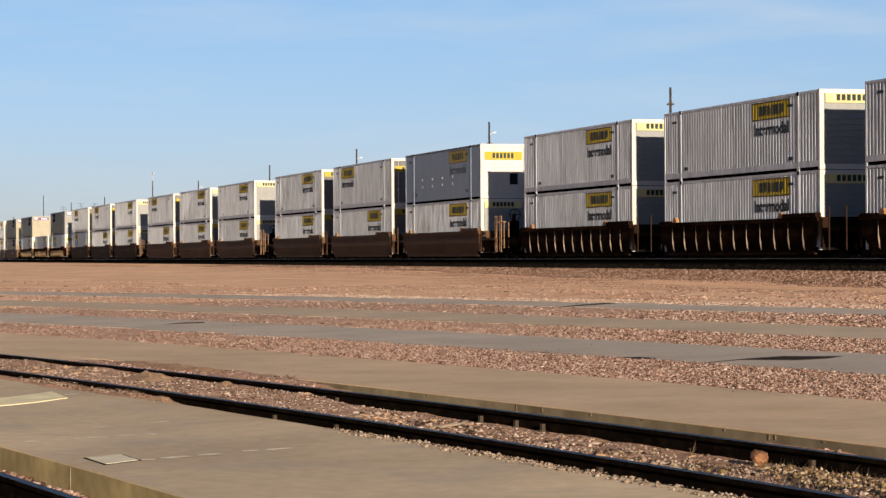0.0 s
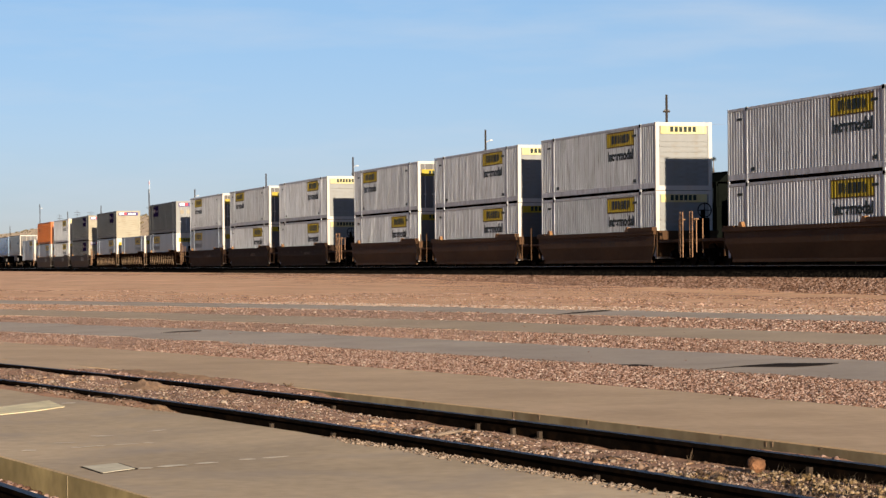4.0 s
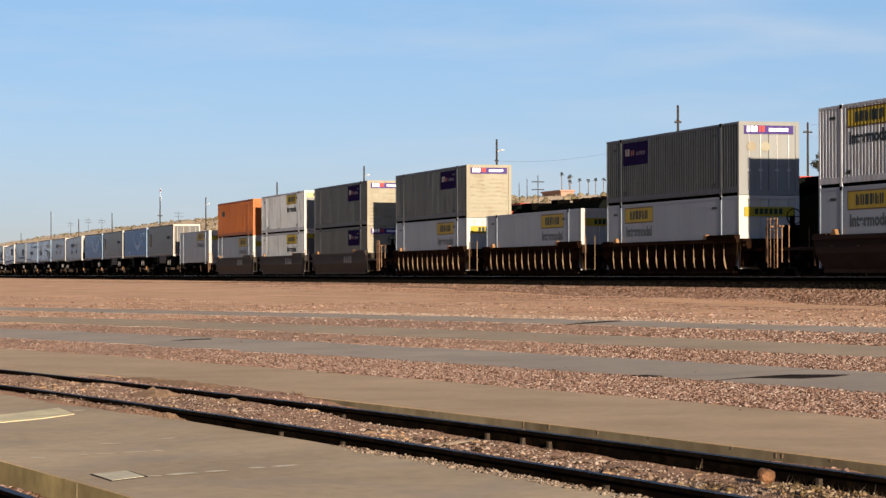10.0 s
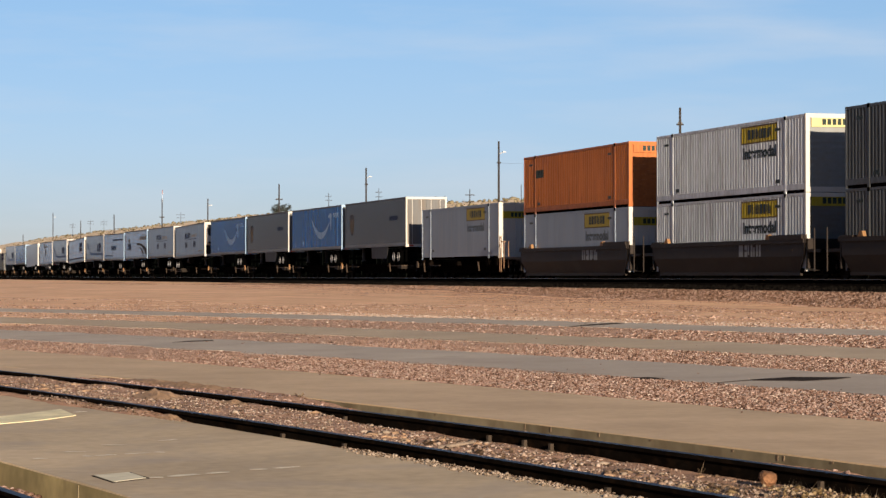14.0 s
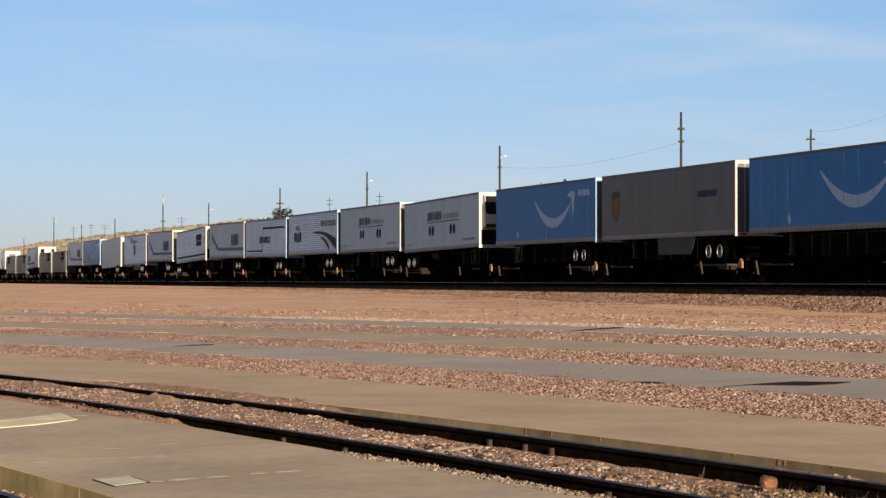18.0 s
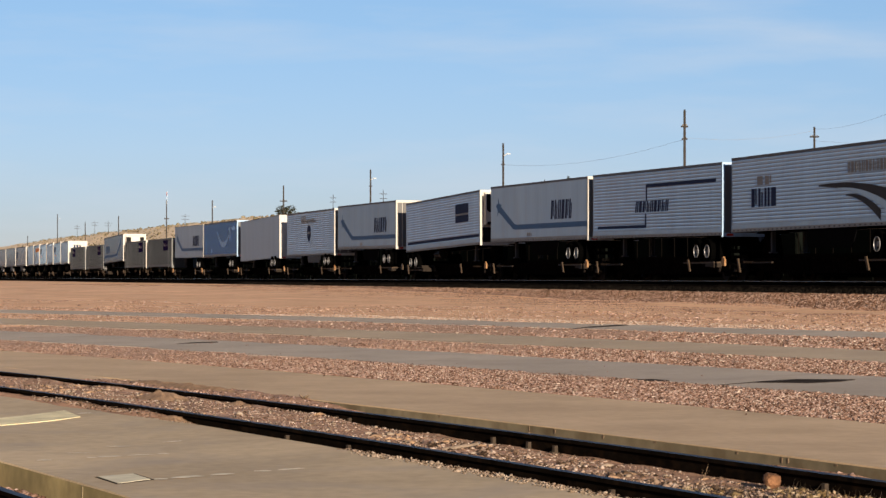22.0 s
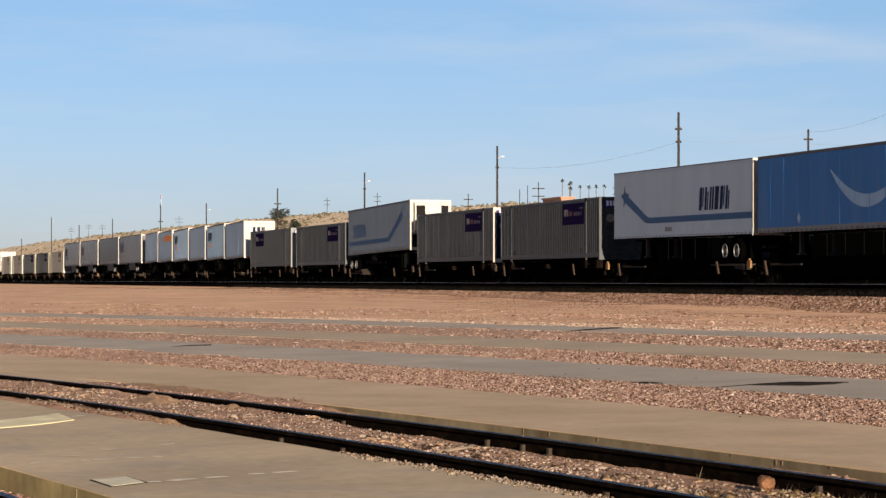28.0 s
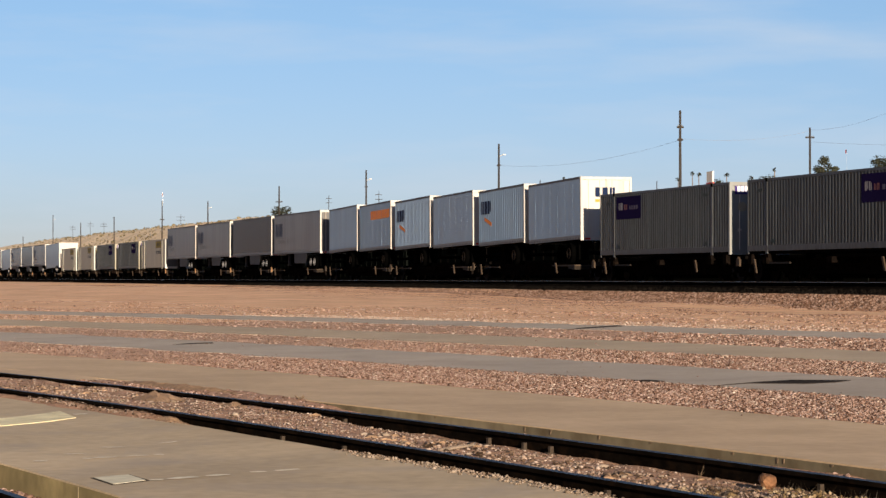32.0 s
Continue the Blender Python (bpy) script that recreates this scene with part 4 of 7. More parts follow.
            bmesh.ops.rotate(b, verts=b.verts, matrix=Matrix.Rotation(0, 3, "Z"))
            for v in b.verts:
                v.co = Vector((v.co.y, v.co.x, v.co.z - 0.12))
            part("placard", b, "cream", c, "small pale round placard")
    return c


# ---- trailers: local x from the leading end (0) backwards is -x; origin on the deck, at the leading end ----
def trailer(L, wall, end, label, kind="smooth", decals=(), reverse=False, reefer=False, skirt=False, pup=False, seed=1, low=0.0):
    """reverse: the nose leads and the wheels are at the trailing end."""
    t = thing("semi_trailer", label, "trailer", "trailers on the train")
    hw, z0, z1 = 1.29, 1.17 - low, 4.16
    ly = -hw
    if kind == "ribbed":
        bm = bmesh.new()
        prof = []
        z = z0 + 0.3
        while z < z1 - 0.12:
            prof += [(ly + 0.012, z), (ly, z + 0.022), (ly, z + 0.085), (ly + 0.012, z + 0.118)]
            z += 0.145
        rows = [[bm.verts.new((x, y, zz)) for y, zz in prof] for x in (-L + 0.06, -0.06)]
        for i in range(len(prof) - 1):
            bm.faces.new((rows[0][i], rows[1][i], rows[1][i + 1], rows[0][i + 1]))
        part("side_wall", bm, wall, t)
    elif kind == "corrugated":
        part("side_wall", corrugated(-L + 0.06, -0.06, z0 + 0.2, z1 - 0.1, ly, 0.02, pitch=0.34), wall, t)
    else:
        part("side_wall", boxes((-L + 0.05, -0.05, ly, ly + 0.03, z0 + 0.18, z1 - 0.08)), wall, t)
    if kind == "seamed":
        b = bmesh.new()
        n = 13 if not pup else 7
        for i in range(1, n):
            x = -L * i / n
            box(b, x - 0.014, x + 0.014, ly - 0.002, ly, z0 + 0.2, z1 - 0.1)
        part("panel_seams", b, wall, t)
    part("side_wall", boxes((-L + 0.05, -0.05, hw - 0.03, hw, z0 + 0.18, z1 - 0.08)), wall, t)
    for s in (-1, 1):
        a, b_ = sorted((s * (hw + 0.006), s * (hw - 0.06)))
        part("bottom_rail", boxes((-L + 0.02, -0.02, a, b_, z0, z0 + (0.13 if kind == "ribbed" else 0.2))), wall if wall == "bright" else "lowrail", t)
        if kind == "ribbed":
            part("lower_panel", boxes((-L + 0.02, -0.02, *sorted((s * (hw + 0.002), s * (hw - 0.06))), z0 + 0.13, z0 + 0.3)), wall, t)
        part("top_rail", boxes((-L + 0.02, -0.02, a, b_, z1 - 0.1, z1)), wall if wall == "bright" else "darktrim", t)
        part("roof_edge", boxes((-L + 0.02, -0.02, min(s * (hw + 0.012), s * (hw - 0.05)), max(s * (hw + 0.012), s * (hw - 0.05)), z1 - 0.035, z1 + 0.004)), "darktrim", t)
    bolts = bmesh.new()
    for i in range(int(L / 0.45)):
        box(bolts, -0.34 - i * 0.45, -0.21 - i * 0.45, -hw - 0.012, -hw - 0.004, z0 + 0.03, z0 + 0.085)
    tagged(part("rail_bolts", bolts, "skirt", t), kind="stuff")
    roof = bmesh.new()
    prism(roof, [(-L + 0.03, z1 - 0.04), (-0.03, z1 - 0.04), (-0.03, z1 - 0.005), (-L + 0.03, z1 - 0.005)], -hw + 0.05, hw - 0.05)
    part("roof", roof, "trailerwhite", t)
    part("floor", boxes((-L + 0.1, -0.1, -hw + 0.07, hw - 0.07, z0 + 0.02, z0 + 0.14)), "iron", t)
    # leading end
    fr = boxes((-0.12, 0.0, -hw, -hw + 0.1, z0 - 0.06, z1), (-0.12, 0.0, hw - 0.1, hw, z0 - 0.06, z1), (-0.12, 0.0, -hw + 0.1, hw - 0.1, z1 - 0.14, z1 - 0.002), (-0.12, 0.0, -hw + 0.1, hw - 0.1, z0 - 0.06, z0 + 0.1))
    part("end_frame", fr, end, t)
    if reverse:
        part("front_wall", boxes((-0.08, -0.03, -hw + 0.1, hw - 0.1, z0 + 0.1, z1 - 0.14)), end if reefer else "endshade", t)
        if reefer:
            b = bmesh.new()
            prism(b, [(0.0, 2.2), (0.36, 2.25), (0.44, 2.4), (0.44, 3.75), (0.34, 3.98), (0.0, 4.0)], -1.08, 1.08)
            r = part("cooling_unit", b, end, t, "boxy white cooling unit on the nose")
            if reefer == "dark":
                g = bmesh.new()
                prism(g, [(-1.04, 3.92), (1.04, 3.92), (1.04, 3.05), (0.9, 2.92), (-0.9, 2.92), (-1.04, 3.05)], 0.44, 0.456)
                for v in g.verts:
                    v.co = Vector((v.co.y, v.co.x, v.co.z))
                part("grille", g, "blackpanel", r, "wide black louvred grille")
                part("grille", boxes((0.3, 0.455, -1.0, 1.0, 2.24, 2.4)), "blackpanel", r)
                part("latch", boxes((0.44, 0.47, -0.1, 0.1, 2.52, 2.64)), "blackpanel", r)
            else:
                part("grille", boxes((0.44, 0.455, -1.0, -0.45, 2.75, 3.8)), "blackpanel", r)
                part("grille", boxes((0.44, 0.455, 0.55, 1.0, 2.95, 3.8)), "blackpanel", r)
                part("grille", boxes((0.3, 0.455, -0.9, 0.9, 2.3, 2.5)), "blackpanel", r)
            part("nose_base", boxes((-0.02, 0.02, -1.15, 1.15, z0 + 0.12, 2.1)), "blackpanel", t, "black panel under the cooling unit")
    else:
        for a, b_ in ((-hw + 0.11, -0.01), (0.01, hw - 0.11)):
            d = part("rear_door", boxes((-0.09, -0.03, a, b_, z0 + 0.1, z1 - 0.15)), end if pup or wall == "bright" else "endshade", t)
            for y in (a + 0.3, b_ - 0.3):
                r = bmesh.new()
                tube(r, (-0.012, y, z0 + 0.05), (-0.012, y, z1 - 0.1), 0.018, 6)
                part("lock_rod", r, end, d)
        part("bumper", boxes((-0.1, -0.02, -1.0, 1.0, 0.5, 0.6), (-0.1, -0.04, -0.7, -0.6, 0.6, z0), (-0.1, -0.04, 0.6, 0.7, 0.6, z0)), "iron", t)
        part("tail_lamp", boxes((-0.02, 0.004, -1.1, -0.8, z0 - 0.03, z0 + 0.07)), "decalred", t)
    part("rear_end", boxes((-L, -L + 0.06, -hw + 0.01, hw - 0.01, z0, z1 - 0.02)), "endshade", t)
    if pup and not decals:
        part("lettering", end_glyphs(-0.55, 0.55, 3.2, 3.65, -0.01, 3), "navy", t)
        part("lettering", boxes((-0.01, -0.006, -0.55, 0.2, 2.95, 3.08)), "decalorange", t)

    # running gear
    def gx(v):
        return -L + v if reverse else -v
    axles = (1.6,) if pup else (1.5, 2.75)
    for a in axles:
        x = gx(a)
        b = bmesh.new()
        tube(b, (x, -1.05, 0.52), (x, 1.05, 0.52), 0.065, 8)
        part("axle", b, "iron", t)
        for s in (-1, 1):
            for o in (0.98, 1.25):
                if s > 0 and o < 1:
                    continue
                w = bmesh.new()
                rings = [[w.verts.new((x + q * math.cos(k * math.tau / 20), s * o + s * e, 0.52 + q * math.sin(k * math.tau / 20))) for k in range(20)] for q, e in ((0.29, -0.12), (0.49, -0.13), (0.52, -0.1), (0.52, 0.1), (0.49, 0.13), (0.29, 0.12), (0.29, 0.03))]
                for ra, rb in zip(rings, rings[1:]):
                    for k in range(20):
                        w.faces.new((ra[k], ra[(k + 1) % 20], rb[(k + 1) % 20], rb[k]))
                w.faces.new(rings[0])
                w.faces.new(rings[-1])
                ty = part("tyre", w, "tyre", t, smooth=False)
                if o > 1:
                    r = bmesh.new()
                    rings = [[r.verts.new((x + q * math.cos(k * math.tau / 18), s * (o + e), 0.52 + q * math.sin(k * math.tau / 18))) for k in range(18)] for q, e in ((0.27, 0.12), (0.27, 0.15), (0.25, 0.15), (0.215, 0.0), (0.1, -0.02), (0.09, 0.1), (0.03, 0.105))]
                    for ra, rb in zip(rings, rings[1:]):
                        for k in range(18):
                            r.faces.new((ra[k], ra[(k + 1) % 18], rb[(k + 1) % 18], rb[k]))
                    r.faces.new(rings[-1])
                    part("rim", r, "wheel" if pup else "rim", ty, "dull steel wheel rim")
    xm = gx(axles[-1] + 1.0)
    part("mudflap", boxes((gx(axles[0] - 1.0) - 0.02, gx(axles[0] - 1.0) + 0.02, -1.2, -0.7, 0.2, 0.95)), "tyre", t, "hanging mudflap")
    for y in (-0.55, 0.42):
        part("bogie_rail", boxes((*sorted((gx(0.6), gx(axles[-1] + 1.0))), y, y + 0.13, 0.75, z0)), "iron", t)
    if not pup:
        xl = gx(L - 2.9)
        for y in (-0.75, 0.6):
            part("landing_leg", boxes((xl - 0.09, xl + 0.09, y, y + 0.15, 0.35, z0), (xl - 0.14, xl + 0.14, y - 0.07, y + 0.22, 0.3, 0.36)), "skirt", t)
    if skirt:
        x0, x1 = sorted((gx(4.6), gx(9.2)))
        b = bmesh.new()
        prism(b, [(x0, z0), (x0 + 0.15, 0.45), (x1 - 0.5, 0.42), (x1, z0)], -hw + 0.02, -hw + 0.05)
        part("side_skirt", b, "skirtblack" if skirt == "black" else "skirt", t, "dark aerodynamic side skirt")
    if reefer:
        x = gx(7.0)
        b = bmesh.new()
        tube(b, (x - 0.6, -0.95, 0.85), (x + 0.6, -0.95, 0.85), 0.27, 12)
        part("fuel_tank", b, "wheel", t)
    for k, (dname, mt_, make) in enumerate(decals):
        b = make(L, ly - 0.0008 - 0.001 * k, z0 + low, z1)
        tagged(part(dname, b, mt_, t), kind="stuff" if dname == "lettering" else "")
    return t


def d_rect(x0, x1, za, zb):
    return lambda L, y, z0, z1: boxes((-x1, -x0, y - 0.0008, y, z0 + za, z0 + zb))


def d_glyph(x0, x1, za, zb, n, seed, slant=0.0):
    return lambda L, y, z0, z1: glyphs(-x1, -x0, z0 + za, z0 + zb, y, seed, n, slant)


def d_poly(*pts):
    def make(L, y, z0, z1):
        b = bmesh.new()
        prism(b, [(-x, z0 + z) for x, z in pts], y - 0.0008, y)
        return b
    return make


def d_band(fn, x0, x1, w0, w1=0.1, n=18):
    """A curved band along z = fn(x), its width running from w0 to w1."""
    def make(L, y, z0, z1):
        b = bmesh.new()
        prev = None
        for i in range(n + 1):
            k = i / n
            x = x0 + (x1 - x0) * k
            w = w0 + (w1 - w0) * k if not callable(w0) else w0(k)
            z = z0 + fn(k)
            cur = [b.verts.new((-x, yy, zz)) for yy in (y - 0.0008, y) for zz in (z - w / 2, z + w / 2)]
            if prev:
                for q in ((0, 1), (1, 3), (3, 2), (2, 0)):
                    b.faces.new((prev[q[0]], prev[q[1]], cur[q[1]], cur[q[0]]))
            prev = cur
        return b
    return make


def d_ovals(*xz):
    def make(L, y, z0, z1):
        b = bmesh.new()
        for x, z, rx, rz in xz:
            prism(b, [(-x + rx * math.cos(a), z0 + z + rz * math.sin(a)) for a in [k * math.tau / 16 for k in range(16)]], y - 0.0008, y)
        return b
    return make


ARROW = (("emblem", "arrowpale", d_band(lambda k: 2.2 - 1.08 * (1 - (2 * k - 1) ** 2) - 0.26 * k, 9.8, 3.75, lambda k: 0.05 + 0.44 * (1 - (2 * k - 1) ** 2) ** 0.8 * (1.05 - 0.2 * k), n=26)),
         ("emblem", "arrowpale", d_poly((4.35, 2.24), (4.1, 2.4), (3.5, 2.5), (3.2, 2.46), (3.16, 2.3), (3.42, 1.2), (3.62, 1.7), (3.66, 2.12), (3.9, 2.2))),
         ("lettering", "arrowpale", d_glyph(0.9, 2.6, 2.2, 2.5, 6, 3)), ("emblem", "arrowpale", d_poly((12.85, 0.5), (12.7, 0.72), (12.55, 0.5), (12.7, 0.28))))
BENT_ARROW = (("stripe", "decalblue", d_rect(0.1, 12.0, 0.62, 0.88)), ("stripe", "decalblue", d_poly((11.9, 0.88), (12.0, 0.62), (12.5, 0.66), (15.2, 1.62), (14.85, 1.92), (12.3, 0.94))),
          ("stripe", "decalblue", d_poly((14.6, 1.98), (15.0, 1.72), (15.45, 1.38), (15.4, 1.72), (15.75, 1.95), (15.35, 2.05), (15.3, 2.42), (15.1, 2.05))),
          ("lettering", "navy", d_glyph(2.4, 5.9, 1.05, 2.0, 6, 11, 0.14)), ("lettering", "decalgrey", d_glyph(9.05, 9.95, 0.24, 0.44, 3, 8)))
BENT_ARROW_R = (("stripe", "decalblue", d_rect(5.4, 16.4, 0.6, 0.88)), ("stripe", "decalblue", d_poly((5.7, 0.88), (5.2, 0.6), (2.2, 1.85), (2.6, 2.15))), ("stripe", "decalblue", d_poly((2.8, 2.2), (2.45, 1.95), (1.9, 1.55), (1.95, 1.95), (1.55, 2.15), (1.98, 2.25), (2.05, 2.7), (2.3, 2.25))),
            ("lettering", "decalblue", d_glyph(11.6, 15.2, 1.1, 1.95, 6, 11, 0.14)))
OVALS = (("lettering", "navy", d_glyph(7.9, 11.2, 1.75, 2.25, 8, 21, 0.16)), ("lettering", "decalgrey", d_glyph(4.2, 7.7, 1.78, 2.08, 12, 23)), ("stripe", "navy", d_rect(4.3, 11.3, 1.62, 1.66)),
            *(("emblem", "navy", d_ovals((x, 1.15, 0.28, 0.3))) for x in (10.6, 9.9, 5.9, 5.2)), ("lettering", "decalgrey", d_glyph(0.8, 3.4, 0.42, 0.55, 9, 25)), ("lettering", "decalgrey", d_glyph(14.4, 16.2, 0.4, 0.5, 6, 26)))
ROAD = (("emblem", "roadgrey", d_band(lambda k: 0.62 + 0.95 * (1 - k ** 2), 8.0, 0.3, 0.05, 0.75)), ("emblem", "trailerwhite", d_band(lambda k: 0.42 + 1.0 * (1 - k ** 2), 6.6, 1.4, 0.03, 0.35)),
        ("emblem", "roadgrey", d_band(lambda k: 0.36 + 0.8 * (1 - k ** 2), 5.6, 2.6, 0.04, 0.4)),
        ("lettering", "navy", d_glyph(11.9, 14.6, 0.95, 1.68, 4, 31)), ("lettering", "decalgrey", d_glyph(12.4, 14.0, 1.8, 2.15, 2, 32)), ("lettering", "decalgrey", d_glyph(0.5, 5.4, 1.95, 2.35, 16, 33)))
ZED = (("stripe", "navy", d_poly((0.7, 2.2), (9.1, 2.2), (9.1, 1.6), (9.3, 1.6), (9.3, 2.36), (0.7, 2.36))), ("stripe", "navy", d_poly((9.4, 1.05), (9.4, 0.55), (16.0, 0.55), (16.0, 0.42), (9.2, 0.42), (9.2, 1.05))),
       ("lettering", "navy", d_glyph(6.3, 10.7, 1.12, 1.62, 9, 41, 0.2)))
SHIELD = (("emblem", "navy", d_poly((8.0, 1.75), (8.3, 1.95), (8.9, 1.95), (9.2, 1.75), (9.2, 1.15), (8.6, 0.7), (8.0, 1.15))), ("emblem", "decalgrey", d_rect(8.15, 9.05, 1.35, 1.5)), ("lettering", "decalgrey", d_glyph(6.2, 11.2, 2.15, 2.4, 12, 45)), ("lettering", "decalgrey", d_glyph(9.6, 11.4, 2.3, 2.7, 3, 46)))
SQUARE = (("emblem", "navy", d_rect(2.4, 5.2, 1.35, 2.4)), ("emblem", "decalgrey", d_rect(2.4, 5.2, 1.75, 1.85)), ("stripe", "navy", d_rect(0.2, 16.3, 0.42, 0.58)))
BROWN = (("emblem", "shielddark", d_poly((14.1, 2.15), (14.7, 2.25), (15.3, 2.15), (15.3, 1.35), (15.05, 1.0), (14.7, 0.8), (14.35, 1.0), (14.1, 1.35))), ("emblem", "badge", d_poly((14.2, 1.95), (14.7, 1.9), (15.2, 1.8), (15.2, 1.4), (15.0, 1.1), (14.7, 0.92), (14.4, 1.1), (14.2, 1.4))),
         ("lettering", "navy", d_glyph(2.0, 4.2, 1.62, 1.9, 9, 51)))
PUPLOGO = (("lettering", "navy", d_glyph(6.1, 8.0, 1.7, 2.4, 3, 61)), ("emblem", "decalorange", d_poly((6.0, 1.0), (7.4, 1.35), (7.4, 1.55), (6.0, 1.2))))
PUPORANGE = (("stripe", "decalorange", d_rect(0.3, 5.4, 1.95, 2.5)),)
PARCEL = (("lettering", "navy", d_glyph(13.4, 16.2, 1.3, 2.3, 5, 71)), ("lettering", "decalgrey", d_glyph(11.8, 16.0, 0.8, 1.15, 9, 72)))


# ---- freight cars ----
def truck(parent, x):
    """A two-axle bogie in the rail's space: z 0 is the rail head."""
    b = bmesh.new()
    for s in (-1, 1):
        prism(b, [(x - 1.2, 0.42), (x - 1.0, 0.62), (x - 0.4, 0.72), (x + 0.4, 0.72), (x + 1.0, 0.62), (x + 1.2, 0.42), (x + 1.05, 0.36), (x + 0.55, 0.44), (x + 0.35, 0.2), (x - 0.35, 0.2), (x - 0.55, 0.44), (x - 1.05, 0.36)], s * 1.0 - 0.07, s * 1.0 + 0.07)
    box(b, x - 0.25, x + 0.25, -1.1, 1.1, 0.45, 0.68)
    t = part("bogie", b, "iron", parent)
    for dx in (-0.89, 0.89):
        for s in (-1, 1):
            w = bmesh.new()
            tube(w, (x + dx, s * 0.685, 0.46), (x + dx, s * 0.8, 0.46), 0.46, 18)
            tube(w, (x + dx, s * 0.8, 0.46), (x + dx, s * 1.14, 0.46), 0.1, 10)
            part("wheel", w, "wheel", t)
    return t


def handrail(parent, x, z0, z1, y=-1.5, mt_="ladderrust"):
    b = bmesh.new()
    for dx in (-0.14, 0.14):
        box(b, x + dx - 0.018, x + dx + 0.018, y - 0.02, y + 0.02, z0, z1)
    for k in range(5):
        z = z0 + 0.1 + (z1 - z0 - 0.2) * k / 4
        box(b, x - 0.14, x + 0.14, y - 0.018, y + 0.018, z - 0.018, z + 0.018)
    return part("ladder", b, mt_, parent)


def well_car(ribbed, front_end, rear_end, mt_, label, seed):
    """One unit; local x 0 is the leading edge of its well, the well runs back to -16.6. front_end, rear_end: 'joint' or 'coupler'."""
    L = 16.7
    c = thing("well_car", label, "freight car", "well cars of the train")
    for s in (-1, 1):
        # side sheet with a crease: upright above, leaning inward below
        b = bmesh.new()
        rings = []
        for z, o, cut in ((1.38, 1.42, 0.1), (0.86, 1.42, 0.16), (0.24, 1.31, 0.75)):
            rings.append([b.verts.new((x, s * q, z)) for x, q in ((-cut, o), (-L + cut, o), (-L + cut, o - 0.03), (-cut, o - 0.03))])
        for ra, rb in zip(rings, rings[1:]):
            for k in range(4):
                b.faces.new((ra[k], ra[(k + 1) % 4], rb[(k + 1) % 4], rb[k]))
        b.faces.new(rings[0])
        b.faces.new(rings[-1][::-1])
        w = part("well_side", b, "ribshade" if ribbed else mt_, c)
        ya, yb = sorted((s * 1.5, s * 1.32))
        part("top_chord", boxes((-L, 0.0, ya, yb, 1.36, 1.52)), "ribshade" if ribbed else mt_, w)
        part("bottom_chord", boxes((-L + 0.7, -0.7, *sorted((s * 1.34, s * 1.2)), 0.14, 0.27)), "ribshade" if ribbed else mt_, w)
        if ribbed and s < 0:
            n, deep = (13, 1.25) if mt_ == "wellyellow" else (11, 1.0)
            for i in range(n):
                x = -1.5 - (L - 3.0) * i / (n - 1)
                r = bmesh.new()
                prof = [(1.34, -1.425), (1.34, -1.44), (1.1, -1.42 - 0.022 * deep), (0.7, -1.41 - 0.038 * deep), (0.42, -1.36 - 0.042 * deep), (0.3, -1.35), (0.3, -1.3), (0.86, -1.41)]
                lo = [r.verts.new((x - 0.015, y, z)) for z, y in prof]
                hi = [r.verts.new((x + 0.015, y, z)) for z, y in prof]
                r.faces.new(lo)
                r.faces.new(hi[::-1])
                for k in range(8):
                    r.faces.new((lo[k], hi[k], hi[(k + 1) % 8], lo[(k + 1) % 8]))
                part("rib", r, "wellyellow" if mt_ == "wellyellow" else "ribdull", w)
        elif s < 0:
            b = bmesh.new()
            for i in range(7):
                x = -1.3 - i * 2.3
                box(b, x - 0.12, x + 0.12, -1.424, -1.42, 1.08, 1.14)
            part("reflector", b, "bracket", w)
            tagged(part("lettering", glyphs(-6.6, -4.2, 0.88, 1.34, -1.42, seed, 4) if mt_ == "wellgrey" else glyphs(-7.2, -5.2, 0.9, 1.1, -1.42, seed, 5), "endgrey" if mt_ == "wellgrey" else "bracket", w), kind="stuff")
    part("well_floor", boxes((-L + 0.6, -0.6, -1.3, 1.3, 0.24, 0.31)), "iron", c)
    for x0, x1, z1 in ((-3.2, -0.1, 1.68), (-L + 0.2, -L + 1.3, 1.58)):
        part("cover_plate", boxes((x0, x1, -1.53, -1.3, 1.52, z1)), "ribshade" if ribbed else mt_, c)
    for x in (-3.5, -L + 1.9):
        b = bmesh.new()
        prism(b, [(x - 0.25, 1.52), (x + 0.25, 1.52), (x + 0.14, 1.72), (x - 0.06, 1.72)], -1.5, -1.36)
        part("container_guide", b, "safety", c, "faded yellow container guide")
    # end platforms and hooks
    for x0, x1, kind, sgn in ((0.0, 1.85 if front_end == "joint" else 3.9, front_end, 1), (-L - (1.85 if rear_end == "joint" else 3.9), -L, rear_end, -1)):
        b = boxes((x0, x1, -0.5, 0.5, 0.72, 1.12))
        prism(b, [(x0, 1.0), (x1, 1.0), (x1, 1.12), (x0, 1.12)], -1.35, 1.35)
        if sgn > 0:
            box(b, x0, x0 + 0.1, -1.38, 1.38, 0.4, 1.52)
        else:
            box(b, x1 - 0.1, x1, -1.38, 1.38, 0.4, 1.52)
        part("end_platform", b, "ribshade" if ribbed else mt_, c)
